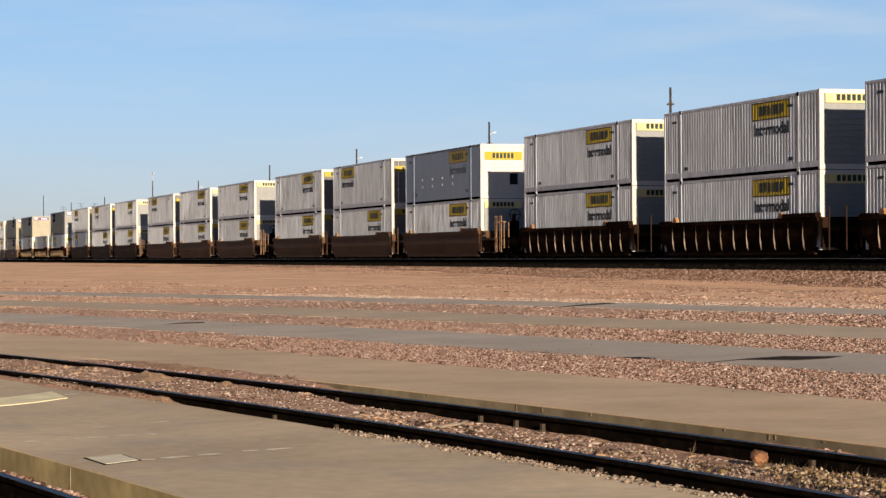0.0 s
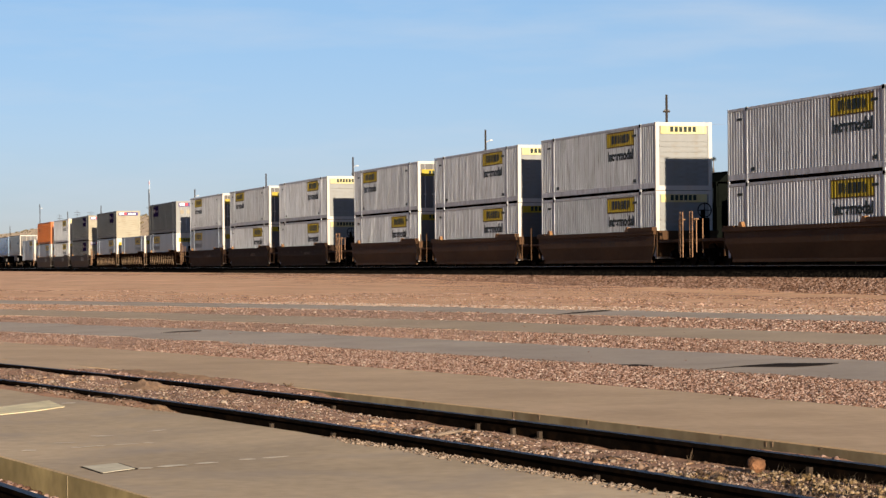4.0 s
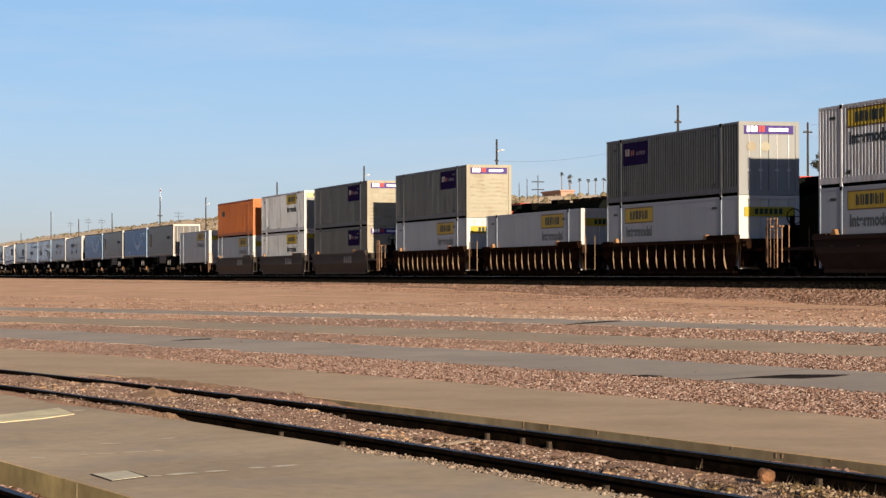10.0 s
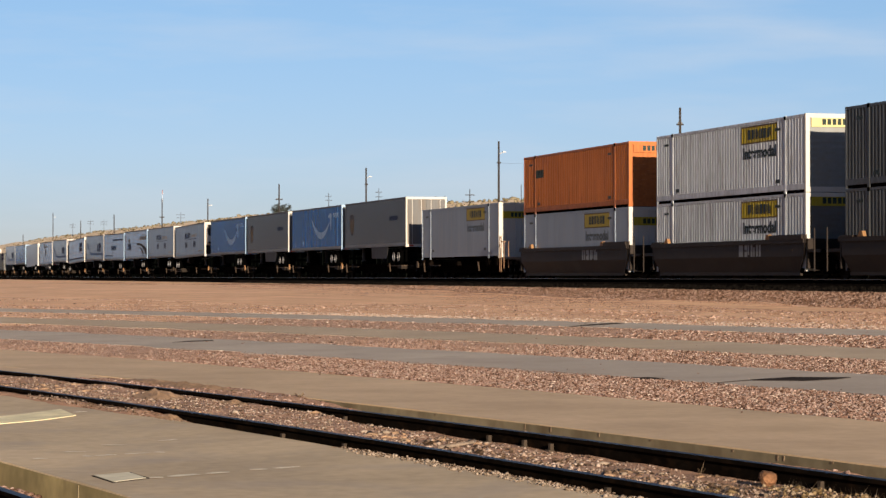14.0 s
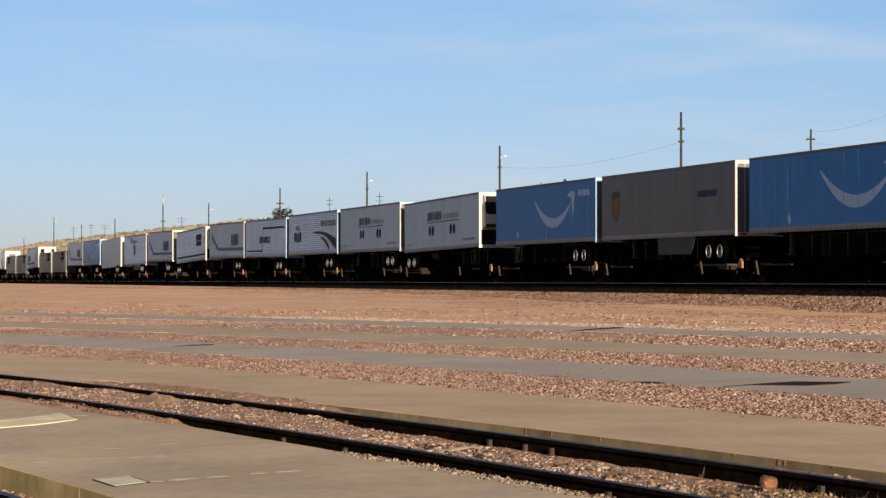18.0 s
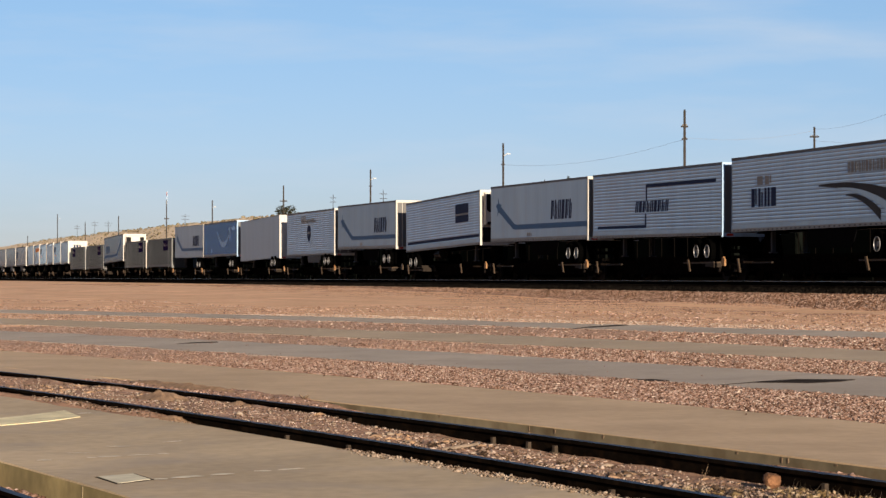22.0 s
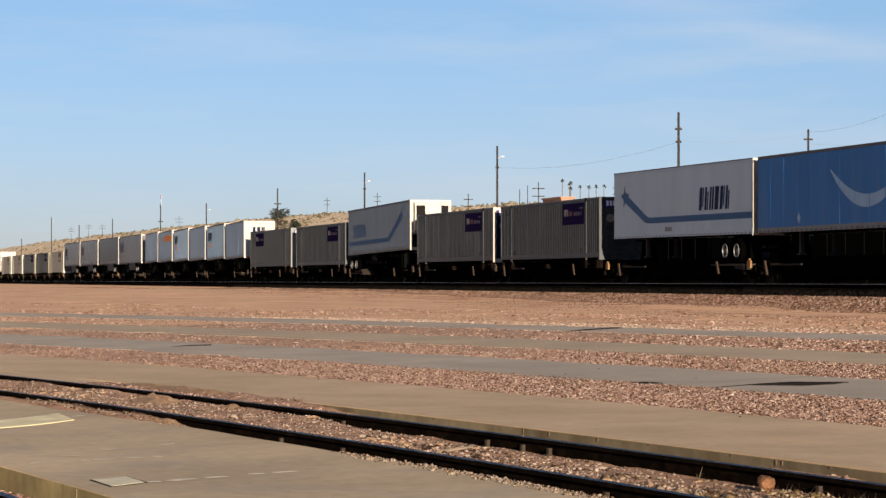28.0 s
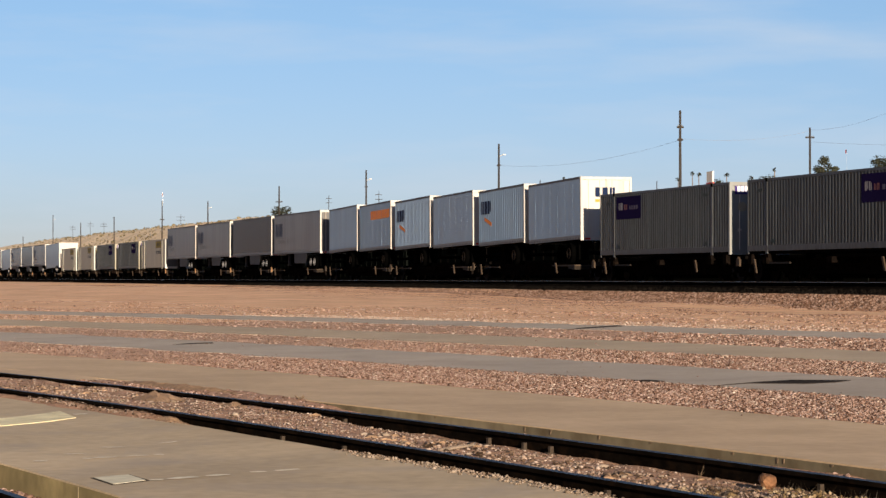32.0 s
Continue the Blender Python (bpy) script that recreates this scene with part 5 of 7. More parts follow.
        if kind == "coupler":
            xe = x1 if sgn > 0 else x0
            handrail(c, xe - sgn * 0.5, 0.35, 2.25)
            handrail(c, xe - sgn * 0.5, 0.35, 2.25, 1.5)
            if sgn > 0:
                part("brake_stand", boxes((xe - 0.95, xe - 0.6, -0.75, -0.2, 1.12, 2.0), (xe - 0.72, xe - 0.6, -0.55, -0.4, 2.0, 2.35)), "iron", c)
                b = bmesh.new()
                rim = [(xe - 0.5, -0.47 + 0.3 * math.cos(q * math.tau / 16), 2.32 + 0.3 * math.sin(q * math.tau / 16)) for q in range(16)]
                for q in range(16):
                    tube(b, rim[q], rim[(q + 1) % 16], 0.022, 6)
                    if q % 4 == 0:
                        tube(b, (xe - 0.5, -0.47, 2.32), rim[q], 0.018, 5)
                part("brake_wheel", b, "iron", c, "black spoked brake wheel")
            for x, y in ((xe - sgn * 0.95, -1.46), (xe - sgn * 1.25, -1.3)):
                part("grab_iron", boxes((x - 0.02, x + 0.02, y, y + 0.04, 0.55, 1.95)), "ladderrust", c)
            part("step_plate", boxes((xe - sgn * 0.7 - 0.16, xe - sgn * 0.7 + 0.16, -1.5, -1.3, 1.9, 1.96)), "ladderrust", c)
            b = boxes((min(xe, xe + sgn * 0.45), max(xe, xe + sgn * 0.45), -0.1, 0.1, 0.72, 0.92))
            part("coupler", b, "iron", c)
            truck(c, xe - sgn * 1.9)
        else:
            b = bmesh.new()
            xe = x1 if sgn > 0 else x0
            box(b, xe - sgn * 0.85 - 0.025, xe - sgn * 0.85 + 0.025, -1.5, -1.46, 0.3, 1.9)
            part("grab_iron", b, "wellyellow" if mt_ == "wellyellow" else mt_, c)
            if sgn < 0:
                truck(c, xe)
    return c


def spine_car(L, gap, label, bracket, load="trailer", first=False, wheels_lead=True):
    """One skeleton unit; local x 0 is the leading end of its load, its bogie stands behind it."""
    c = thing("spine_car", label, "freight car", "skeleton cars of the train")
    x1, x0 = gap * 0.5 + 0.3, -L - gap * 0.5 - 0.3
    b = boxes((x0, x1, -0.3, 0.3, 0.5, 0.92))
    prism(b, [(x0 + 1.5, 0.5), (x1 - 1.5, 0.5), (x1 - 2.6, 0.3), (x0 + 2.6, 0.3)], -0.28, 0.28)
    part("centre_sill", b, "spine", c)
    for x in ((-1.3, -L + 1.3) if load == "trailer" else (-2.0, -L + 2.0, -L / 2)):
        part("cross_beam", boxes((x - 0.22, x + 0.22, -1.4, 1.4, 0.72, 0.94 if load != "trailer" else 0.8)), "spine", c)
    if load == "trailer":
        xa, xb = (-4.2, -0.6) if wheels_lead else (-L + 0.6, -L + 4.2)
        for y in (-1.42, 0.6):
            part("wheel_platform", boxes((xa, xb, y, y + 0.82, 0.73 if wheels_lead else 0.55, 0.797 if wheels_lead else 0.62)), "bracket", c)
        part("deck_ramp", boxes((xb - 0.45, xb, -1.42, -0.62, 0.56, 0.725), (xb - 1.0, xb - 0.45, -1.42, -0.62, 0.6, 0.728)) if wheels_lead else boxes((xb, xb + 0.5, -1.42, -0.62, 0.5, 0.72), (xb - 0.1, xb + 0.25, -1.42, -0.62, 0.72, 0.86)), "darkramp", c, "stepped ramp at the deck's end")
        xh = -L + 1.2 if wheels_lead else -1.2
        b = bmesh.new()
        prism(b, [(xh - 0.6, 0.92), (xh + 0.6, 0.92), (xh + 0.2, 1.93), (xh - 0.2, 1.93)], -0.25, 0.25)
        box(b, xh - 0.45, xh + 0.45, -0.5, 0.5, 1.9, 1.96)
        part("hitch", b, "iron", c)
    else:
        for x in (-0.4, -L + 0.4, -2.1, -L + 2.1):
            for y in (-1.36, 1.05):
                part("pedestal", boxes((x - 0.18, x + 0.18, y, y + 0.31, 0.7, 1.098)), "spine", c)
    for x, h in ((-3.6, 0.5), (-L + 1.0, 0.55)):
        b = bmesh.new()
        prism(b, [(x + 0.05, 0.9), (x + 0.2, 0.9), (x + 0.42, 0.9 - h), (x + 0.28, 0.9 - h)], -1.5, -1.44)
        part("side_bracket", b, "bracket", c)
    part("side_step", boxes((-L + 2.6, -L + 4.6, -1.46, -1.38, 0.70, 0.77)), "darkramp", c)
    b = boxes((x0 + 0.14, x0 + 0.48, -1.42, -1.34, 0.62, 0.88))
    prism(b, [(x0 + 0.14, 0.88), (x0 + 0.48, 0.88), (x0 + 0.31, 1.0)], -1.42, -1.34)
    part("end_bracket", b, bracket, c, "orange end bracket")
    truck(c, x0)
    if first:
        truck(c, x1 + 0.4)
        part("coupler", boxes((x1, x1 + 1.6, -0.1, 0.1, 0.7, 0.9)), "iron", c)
    return c


# ---- the train: distances of leading and trailing ends behind x = 0 at the clip's start ----
MOVERS = []
PROTO = {}


def put(key, make, x, z, y=MAIN_Y, tilt=0.0):
    """Place a thing of the train; alike ones are copies of the first."""
    if key in PROTO:
        ob = copy_thing(PROTO[key], pose(x, y, z, 0, tilt))
    else:
        ob = PROTO[key] = make()
        ob.matrix_basis = pose(x, y, z, 0, tilt)
    MOVERS.append((ob, x, y, z, tilt))
    return ob


BOXL, TRL = 16.3, 16.75
BOX = {
    "F": lambda: container(BOXL, "silver", "endwhite", "silver corrugated container with a yellow logo panel, streaked with dirt", "yellow", "front", band="yellow", seed=3),
    "FP": lambda: container(BOXL, "silver", "endwhite", "silver corrugated container with faded pale yellow end band", "yellow", "front", band="pale", seed=12, panel="endgrey"),
    "R": lambda: container(BOXL, "silver", "endwhite", "silver corrugated container with yellow logo near its rear", "yellow", "rear", band="yellow", seed=4, doors=True, band_z=0.86),
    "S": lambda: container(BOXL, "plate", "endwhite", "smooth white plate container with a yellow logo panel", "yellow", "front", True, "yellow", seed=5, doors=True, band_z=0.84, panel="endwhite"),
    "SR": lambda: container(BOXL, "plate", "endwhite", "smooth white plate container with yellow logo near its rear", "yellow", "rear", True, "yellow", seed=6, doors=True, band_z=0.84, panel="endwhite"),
    "SC": lambda: container(BOXL, "creamwall", "endwhite", "dusty cream plate container with a yellow logo panel", "yellow", "front", True, "yellow", seed=13, band_z=0.84),
    "B": lambda: container(BOXL, "bluegrey", "endwhite", "blue-grey riveted plate container with a small yellow logo", "yellow", "front", True, "yellow", seed=7, dots=True, panel="endwhite", band_z=0.8),
    "G": lambda: container(BOXL, "grey", "cream", "dark grey corrugated container with purple panel and cream end", "purple", "front", band="violet", seed=8, panel="cream"),
    "GR": lambda: container(BOXL, "grey", "endgrey", "dark grey corrugated container with purple panel near its rear", "purple", "rear", band="violet", seed=9, doors=True, panel="endgrey"),
    # navy end panel stands in for the shadow in the gap
    "GD": lambda: container(BOXL, "grey", "endwhite", "dark grey corrugated container with purple panel, end's shade painted navy", "purple", "front", band="violet", seed=11, panel="navy"),
    "GK": lambda: container(BOXL, "grey", "grey", "dark grey corrugated container with purple panel and dark end", "purple", "front", band="violet", seed=15, panel="grey"),
    "O": lambda: container(BOXL, "orange", "orange", "bright orange corrugated container with a small black logo", "dark", band="orange", seed=10, panel="orange"),
}
WELLS = [  # leading end, trailing end, upper, lower, car
    (64.0, 80.2, "F", "F", "ribdark"), (84.0, 100.6, "FP", "FP", "ribdark"), (104.5, 120.9, "FP", "FP", "ribdark"),
    (128.9, 145.1, "B", "FP", "brown"), (148.5, 165.0, "R", "F", "brown"), (168.4, 185.0, "F", "F", "brown"),
    (193.2, 209.4, "FP", "FP", "brown"), (213.3, 229.8, "FP", "F", "brown"), (233.4, 249.8, "R", "F", "brown"),
    (257.8, 274.0, "FP", "FP", "dark"), (278.0, 294.2, "R", "F", "dark"), (297.6, 314.1, "R", "SR", "dark"),
    (321.8, 338.2, "GR", "SR", "ribyellow"), (342.0, 358.2, "", "S", "ribyellow"), (362.2, 378.5, "G", "S", "ribyellow"),
    (386.2, 402.3, "G", "G", "black"), (406.0, 422.2, "FP", "F", "black"), (425.9, 442.2, "O", "S", "black"),
]
CAR = {
    "ribdark": (True, "wellbrown", "dark brown ribbed well car under stacked containers"),
    "brown": (False, "wellochre", "plain ochre-brown well car carrying stacked containers"),
    "dark": (False, "wellbrown", "plain dark brown well car carrying stacked containers"),
    "ribyellow": (True, "wellyellow", "faded yellow ribbed well car, rusty sides darkened for shade"),
    "black": (False, "wellgrey", "dusty brown-grey smooth-sided well car"),
}
for i, (a, b, up, low, kind) in enumerate(WELLS):
    mid = -(a + b) / 2
    rib, mt_, lb = CAR[kind]
    ends = ("coupler" if i % 3 == 0 else "joint", "coupler" if i % 3 == 2 else "joint")
    put(("well", kind, ends), lambda: well_car(rib, ends[0], ends[1], mt_, lb, i), mid + 8.35, MAIN_RAIL)
    put(low, BOX[low], mid - BOXL / 2, MAIN_RAIL + 0.311)
    if up:
        put(up, BOX[up], mid - BOXL / 2, MAIN_RAIL + 0.311 + CH + 0.016)

TR = {
    "grey": dict(wall="truckgrey", end="endwhite", label="dark grey smooth trailer with a small oval badge", decals=BROWN, skirt=True),
    "blue": dict(wall="blue", kind="seamed", end="trailerwhite", label="bright blue trailer with a pale curved arrow", decals=ARROW),
    "dusty": dict(wall="dustyblue", kind="seamed", end="trailerwhite", label="bright blue trailer with a faded curved arrow", decals=ARROW),
    "slate": dict(wall="slate", kind="seamed", end="trailerwhite", label="bright blue trailer with pale arrow and dusty skirt", decals=ARROW, skirt="black"),
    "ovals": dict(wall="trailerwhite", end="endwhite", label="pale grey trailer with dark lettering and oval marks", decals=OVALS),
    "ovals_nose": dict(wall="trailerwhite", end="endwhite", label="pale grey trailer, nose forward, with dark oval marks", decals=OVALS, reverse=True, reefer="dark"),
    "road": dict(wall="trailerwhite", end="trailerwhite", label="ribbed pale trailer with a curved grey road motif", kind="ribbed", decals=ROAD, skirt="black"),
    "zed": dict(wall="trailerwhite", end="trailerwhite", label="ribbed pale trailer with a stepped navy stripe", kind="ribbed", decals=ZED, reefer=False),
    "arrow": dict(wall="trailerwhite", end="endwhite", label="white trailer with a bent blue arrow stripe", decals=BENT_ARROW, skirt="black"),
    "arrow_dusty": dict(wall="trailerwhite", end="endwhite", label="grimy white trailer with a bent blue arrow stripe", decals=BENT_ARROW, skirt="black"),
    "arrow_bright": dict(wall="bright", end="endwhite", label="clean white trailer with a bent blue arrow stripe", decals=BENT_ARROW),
    "arrow_nose": dict(wall="shadeblue", end="endwhite", label="white refrigerated trailer, nose forward, with blue arrow stripe", decals=BENT_ARROW_R, reverse=True, reefer=True),
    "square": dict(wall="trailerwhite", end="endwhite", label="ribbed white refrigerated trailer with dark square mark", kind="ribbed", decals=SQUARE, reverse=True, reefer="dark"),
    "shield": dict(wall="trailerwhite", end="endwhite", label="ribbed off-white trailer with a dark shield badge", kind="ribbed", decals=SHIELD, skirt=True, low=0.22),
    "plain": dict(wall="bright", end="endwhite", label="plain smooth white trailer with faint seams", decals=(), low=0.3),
    "parcel": dict(wall="palegrey", end="endwhite", label="light grey trailer with faded lettering at its rear", decals=PARCEL, skirt=True),
    "brown": dict(wall="brownbox", end="endwhite", label="plain brown-grey trailer with a side skirt", decals=(), skirt=True),
}
SPINE = [  # leading end, trailing end, load
    (446.8, 463.1, "box S"), (467.2, 483.6, "grey"), (484.9, 501.6, "blue"), (503.2, 519.7, "grey"), (520.8, 537.4, "slate"), (540.6, 557.7, "ovals_nose"), (558.8, 575.4, "ovals"),
    (576.4, 593.3, "road"), (594.1, 611.2, "zed"), (611.9, 628.4, "arrow"), (630.3, 647.6, "square"), (649.9, 666.8, "arrow_dusty"), (667.7, 684.7, "shield"), (687.5, 704.1, "plain"),
    (705.9, 722.7, "dusty"), (723.2, 739.9, "arrow_bright"), (741.9, 758.4, "box GK"), (759.4, 776.3, "box GD"), (777.6, 794.6, "arrow_nose"), (795.5, 811.6, "box GK"), (813.4, 830.1, "box GR"),
    (832.7, 850.9, "pups plain logo"), (852.0, 869.7, "pups plain logo"), (870.9, 888.8, "pups orange plain"), (891.7, 908.5, "parcel"), (909.4, 926.6, "brown"), (928.0, 944.5, "parcel"), (945.8, 962.5, "parcel"),
    (963.6, 980.7, "box SC"), (982.0, 999.3, "box G"), (1001.2, 1018.2, "box G"), (1020.4, 1037.4, "box SC"), (1039.2, 1056.0, "box SC"), (1059.0, 1075.6, "plain"), (1077.0, 1093.6, "parcel"), (1095.0, 1111.6, "brown"),
    (1113.0, 1129.6, "parcel"), (1131.0, 1147.6, "plain"), (1149.0, 1165.6, "parcel"), (1167.0, 1183.6, "plain"),
]
TILT = {"square": (-1.0, 0.0), "ovals_nose": (-0.6, 0.0), "arrow_nose": (-0.8, 0.05), "plain": (-0.7, 0.0), "arrow": (0.25, 0.0), "arrow_dusty": (0.25, 0.0), "arrow_bright": (0.2, 0.0), "zed": (0.4, -0.1), "shield": (0.0, -0.02)}  # degrees; noses ride high on their hitches
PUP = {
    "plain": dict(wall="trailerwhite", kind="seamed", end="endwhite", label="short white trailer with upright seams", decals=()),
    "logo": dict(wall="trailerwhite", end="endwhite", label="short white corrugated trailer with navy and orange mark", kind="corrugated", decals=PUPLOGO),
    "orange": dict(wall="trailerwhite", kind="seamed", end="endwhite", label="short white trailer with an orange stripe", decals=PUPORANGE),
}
for i, (a, b, load) in enumerate(SPINE):
    mid = -(a + b) / 2
    kind = load.split()[0]
    first = i == 0
    if kind == "box":
        put(("spine", "box", first), lambda: spine_car(BOXL, 1.5, "low black skeleton car carrying one container", "bracket", "box", first), mid + BOXL / 2, MAIN_RAIL)
        put(load.split()[1], BOX[load.split()[1]], mid - BOXL / 2, MAIN_RAIL + 1.1)
    elif kind == "pups":
        put(("spine", "pups"), lambda: spine_car(18.0, 1.3, "low black skeleton car carrying two short trailers", "bracket"), mid + 9.0, MAIN_RAIL)
        for k, name in enumerate(load.split()[1:]):
            put(("pup", name), lambda: trailer(8.55, pup=True, seed=k + 2, **PUP[name]), mid + 9.0 - k * 9.3, MAIN_RAIL + 0.85, tilt=-0.9)
    else:
        lead = not TR[load].get("reverse", False)
        put(("spine", "trailer", lead), lambda: spine_car(TRL, 1.3, "low black skeleton car carrying a road trailer", "safety" if lead else "bracket", "trailer", False, lead), mid + TRL / 2, MAIN_RAIL)
        put(("trailer", load), lambda: trailer(TRL, seed=i, **TR[load]), mid + TRL / 2, MAIN_RAIL + 0.8 + TILT.get(load, (0.0, 0.0))[1], tilt=TILT.get(load, (0.0, 0.0))[0])


# ---- parked locomotives on the line behind ----
def locomotive(body, cab, label, flip):
    o = thing("locomotive", label, "locomotive", "parked locomotives")
    s = -1 if flip else 1
    L = 20.5

    def X(a, b):
        return tuple(sorted((s * a, s * b)))
    part("underframe", boxes((-L / 2, L / 2, -1.5, 1.5, 1.0, 1.4)), "iron", o)
    b = bmesh.new()
    prism(b, [(-1.1, 1.4), (1.1, 1.4), (1.1, 4.1), (0.85, 4.45), (-0.85, 4.45), (-1.1, 4.1)], *X(-9.6, 6.0))
    for v in b.verts:
        v.co = Vector((v.co.y, v.co.x, v.co.z))
    part("long_hood", b, body, o)
    b = bmesh.new()
    prism(b, [(-1.5, 1.4), (1.5, 1.4), (1.5, 4.1), (0.9, 4.65), (-0.9, 4.65), (-1.5, 4.1)], *X(6.0, 8.3))
    for v in b.verts:
        v.co = Vector((v.co.y, v.co.x, v.co.z))
    c = part("cab", b, body, o)
    part("cab_front", boxes((*X(8.3, 8.36), -1.45, 1.45, 3.0, 4.1)), cab, c, "painted cab front")
    part("cab_side", boxes((*X(6.0, 8.3), -1.53, -1.5, 3.0, 4.0)), cab, c, "painted upper cab side")
    part("cab_roof", boxes((*X(6.0, 8.3), -1.54, 1.54, 4.0, 4.2), (*X(6.0, 8.3), -0.95, 0.95, 4.6, 4.7)), cab, c)
    part("window", boxes((*X(6.4, 7.0), -1.545, -1.53, 3.2, 3.9), (*X(7.3, 7.9), -1.545, -1.53, 3.2, 3.9)), "glassdark", c)
    b = bmesh.new()
    prism(b, [(6.0 * s + 2.3 * s, 1.4), (10.0 * s, 1.4), (10.0 * s, 2.6), (6.0 * s + 2.3 * s, 3.1)], -0.8, 0.8)
    part("nose", b, "locogrey", o)
    b = bmesh.new()
    for k in range(4):
        x = s * (-8.6 + k * 1.7)
        tube(b, (x, 0, 4.45), (x, 0, 4.68), 0.62, 14)
    part("radiator_fan", b, "iron", o)
    part("exhaust", boxes((*X(0.2, 1.4), -0.4, 0.4, 4.45, 4.75), (*X(2.5, 4.6), -1.3, 1.3, 4.2, 4.6)), "iron", o)
    b = bmesh.new()
    for k in range(9):
        x = s * (-9.5 + k * 1.9)
        box(b, x - 0.02, x + 0.02, -1.5, -1.46, 1.4, 2.5)
    box(b, *X(-9.6, 6.0), -1.5, -1.46, 2.46, 2.5)
    part("handrail", b, "iron", o)
    for x in (-6.8, 6.8):
        truck(o, x)
    part("fuel_tank", boxes((-3.2, 3.2, -1.3, 1.3, 0.35, 1.0)), "iron", o)
    return o


for sx, body, cab, lb, flip in ((163.1, "locoblack", "locoorange", "parked black locomotive with an orange cab", True), (141.4, "locoblack", "locored", "parked dark green locomotive with a red cab", True), (119.7, "locoblack", "locoblack", "parked black locomotive with grey nose", False), (98.0, "locoblack", "locored", "parked black locomotive with a red cab", True)):
    ob = locomotive(body, cab, lb, flip)
    ob.matrix_basis = pose(-sx, 45.6, 0.95)


def gondola(label):
    o = thing("gondola_car", label, "freight car", "parked gondola cars")
    part("side", boxes((-8.3, 8.3, -1.48, -1.42, 0.2, 3.2)), "locoblack", o)
    part("side", boxes((-8.3, 8.3, 1.42, 1.48, 0.2, 3.2)), "locoblack", o)
    for x in (-8.3, 8.24):
        part("end", boxes((x, x + 0.06, -1.42, 1.42, 0.5, 3.2)), "locoblack", o)
    part("floor", boxes((-8.24, 8.24, -1.42, 1.42, 0.9, 1.0)), "iron", o)
    for y in (-1.53, 1.45):
        part("top_chord", boxes((-8.34, 8.34, y, y + 0.08, 3.2, 3.34)), "iron", o)
    for i in range(10):
        x = -7.6 + i * 1.69
        part("side_post", boxes((x - 0.06, x + 0.06, -1.51, -1.48, 0.42, 3.2)), "locoblack", o)
    part("centre_sill", boxes((-8.75, 8.75, -0.3, 0.3, 0.55, 0.9)), "iron", o)
    for x in (-6.4, 6.4):
        truck(o, x)
    return o


third_track = thing("railway_track", "siding between the main lines holding parked cars", "railway track", kind="structure")
for dy in (-0.7525, 0.7525):
    rail_part("rail", [(x, 45.6 + dy, 0, 1) for x in (-4000, -400, -100, 300, 900)], 0.95, third_track)
# row added so that the view below the train stays dark
first_gondola = gondola("parked black gondola car added to darken the view below")
first_gondola.matrix_basis = pose(-183.0, 45.6, 0.95)
for i in range(1, 24):
    copy_thing(first_gondola, pose(-183.0 - 17.6 * i, 45.6, 0.95))
for i in range(3):
    copy_thing(first_gondola, pose(-78.0 + 17.6 * i, 45.6, 0.95))
# unseen second row, added to close sunlit gaps below the locomotives
for i in range(10):
    copy_thing(first_gondola, pose(-205.0 + 17.6 * i, 51.5, 0.95))


# ---- poles and wires ----
def utility_pole(h, arms, lamp, label, r=0.13):
    o = thing("utility_pole", label, "utility pole", "poles along the railway")
    b = bmesh.new()
    tube(b, (0, 0, -0.6), (0, 0, h), r, 10, r * 0.65)
    part("pole", b, "pole", o)
    for z, w in arms:
        a = part("crossarm", boxes((-0.06, 0.06, -w / 2, w / 2, z - 0.06, z + 0.06)), "pole", o)
        b = bmesh.new()
        for y in (-w / 2 + 0.1, -w / 5, w / 5, w / 2 - 0.1):
            tube(b, (0, y, z + 0.06), (0, y, z + 0.16), 0.03, 6)
        part("insulator", b, "decalgrey", a)
    if lamp:
        b = bmesh.new()
        tube(b, (0.05, 0.05, h - 1.1), (0.25, 0.35, h - 0.95), 0.035, 6)
        box(b, 0.2, 0.36, 0.28, 0.55, h - 1.0, h - 0.9)
        part("lamp_arm", b, "lampwhite", o, "white lamp on a short arm")
    return o


POLES = [(-166.1, 62, 13.2, ((12.0, 0.5), (11.1, 0.4)), 0), (-211.9, 62, 13.2, ((11.3, 0.35),), 1), (-263.2, 62, 13.0, ((11.2, 0.35),), 1), (-311.5, 62, 13.0, ((11.0, 0.9),), 0), (-365.5, 62, 12.7, (), 1), (-410.7, 62, 14.1, ((11.0, 0.8),), 0),
         (-471.2, 62, 12.9, (), 0), (-524.4, 62, 12.9, (), 0), (-578.3, 62, 15.8, (), 1), (-650, 62, 12.0, (), 0), (-740, 62, 12.0, (), 0), (-196.3, 85, 14.1, ((13.25, 0.8),), 0)]
for x, y, top, arms, lamp in POLES:
    g = yard_z(x, y)
    o = utility_pole(top - g, tuple((z - g, w) for z, w in arms), lamp, "weathered wooden utility pole" + (" with a lamp arm" if lamp else (" with a crossarm" if arms else "")))
    o.matrix_basis = pose(x, y, g)
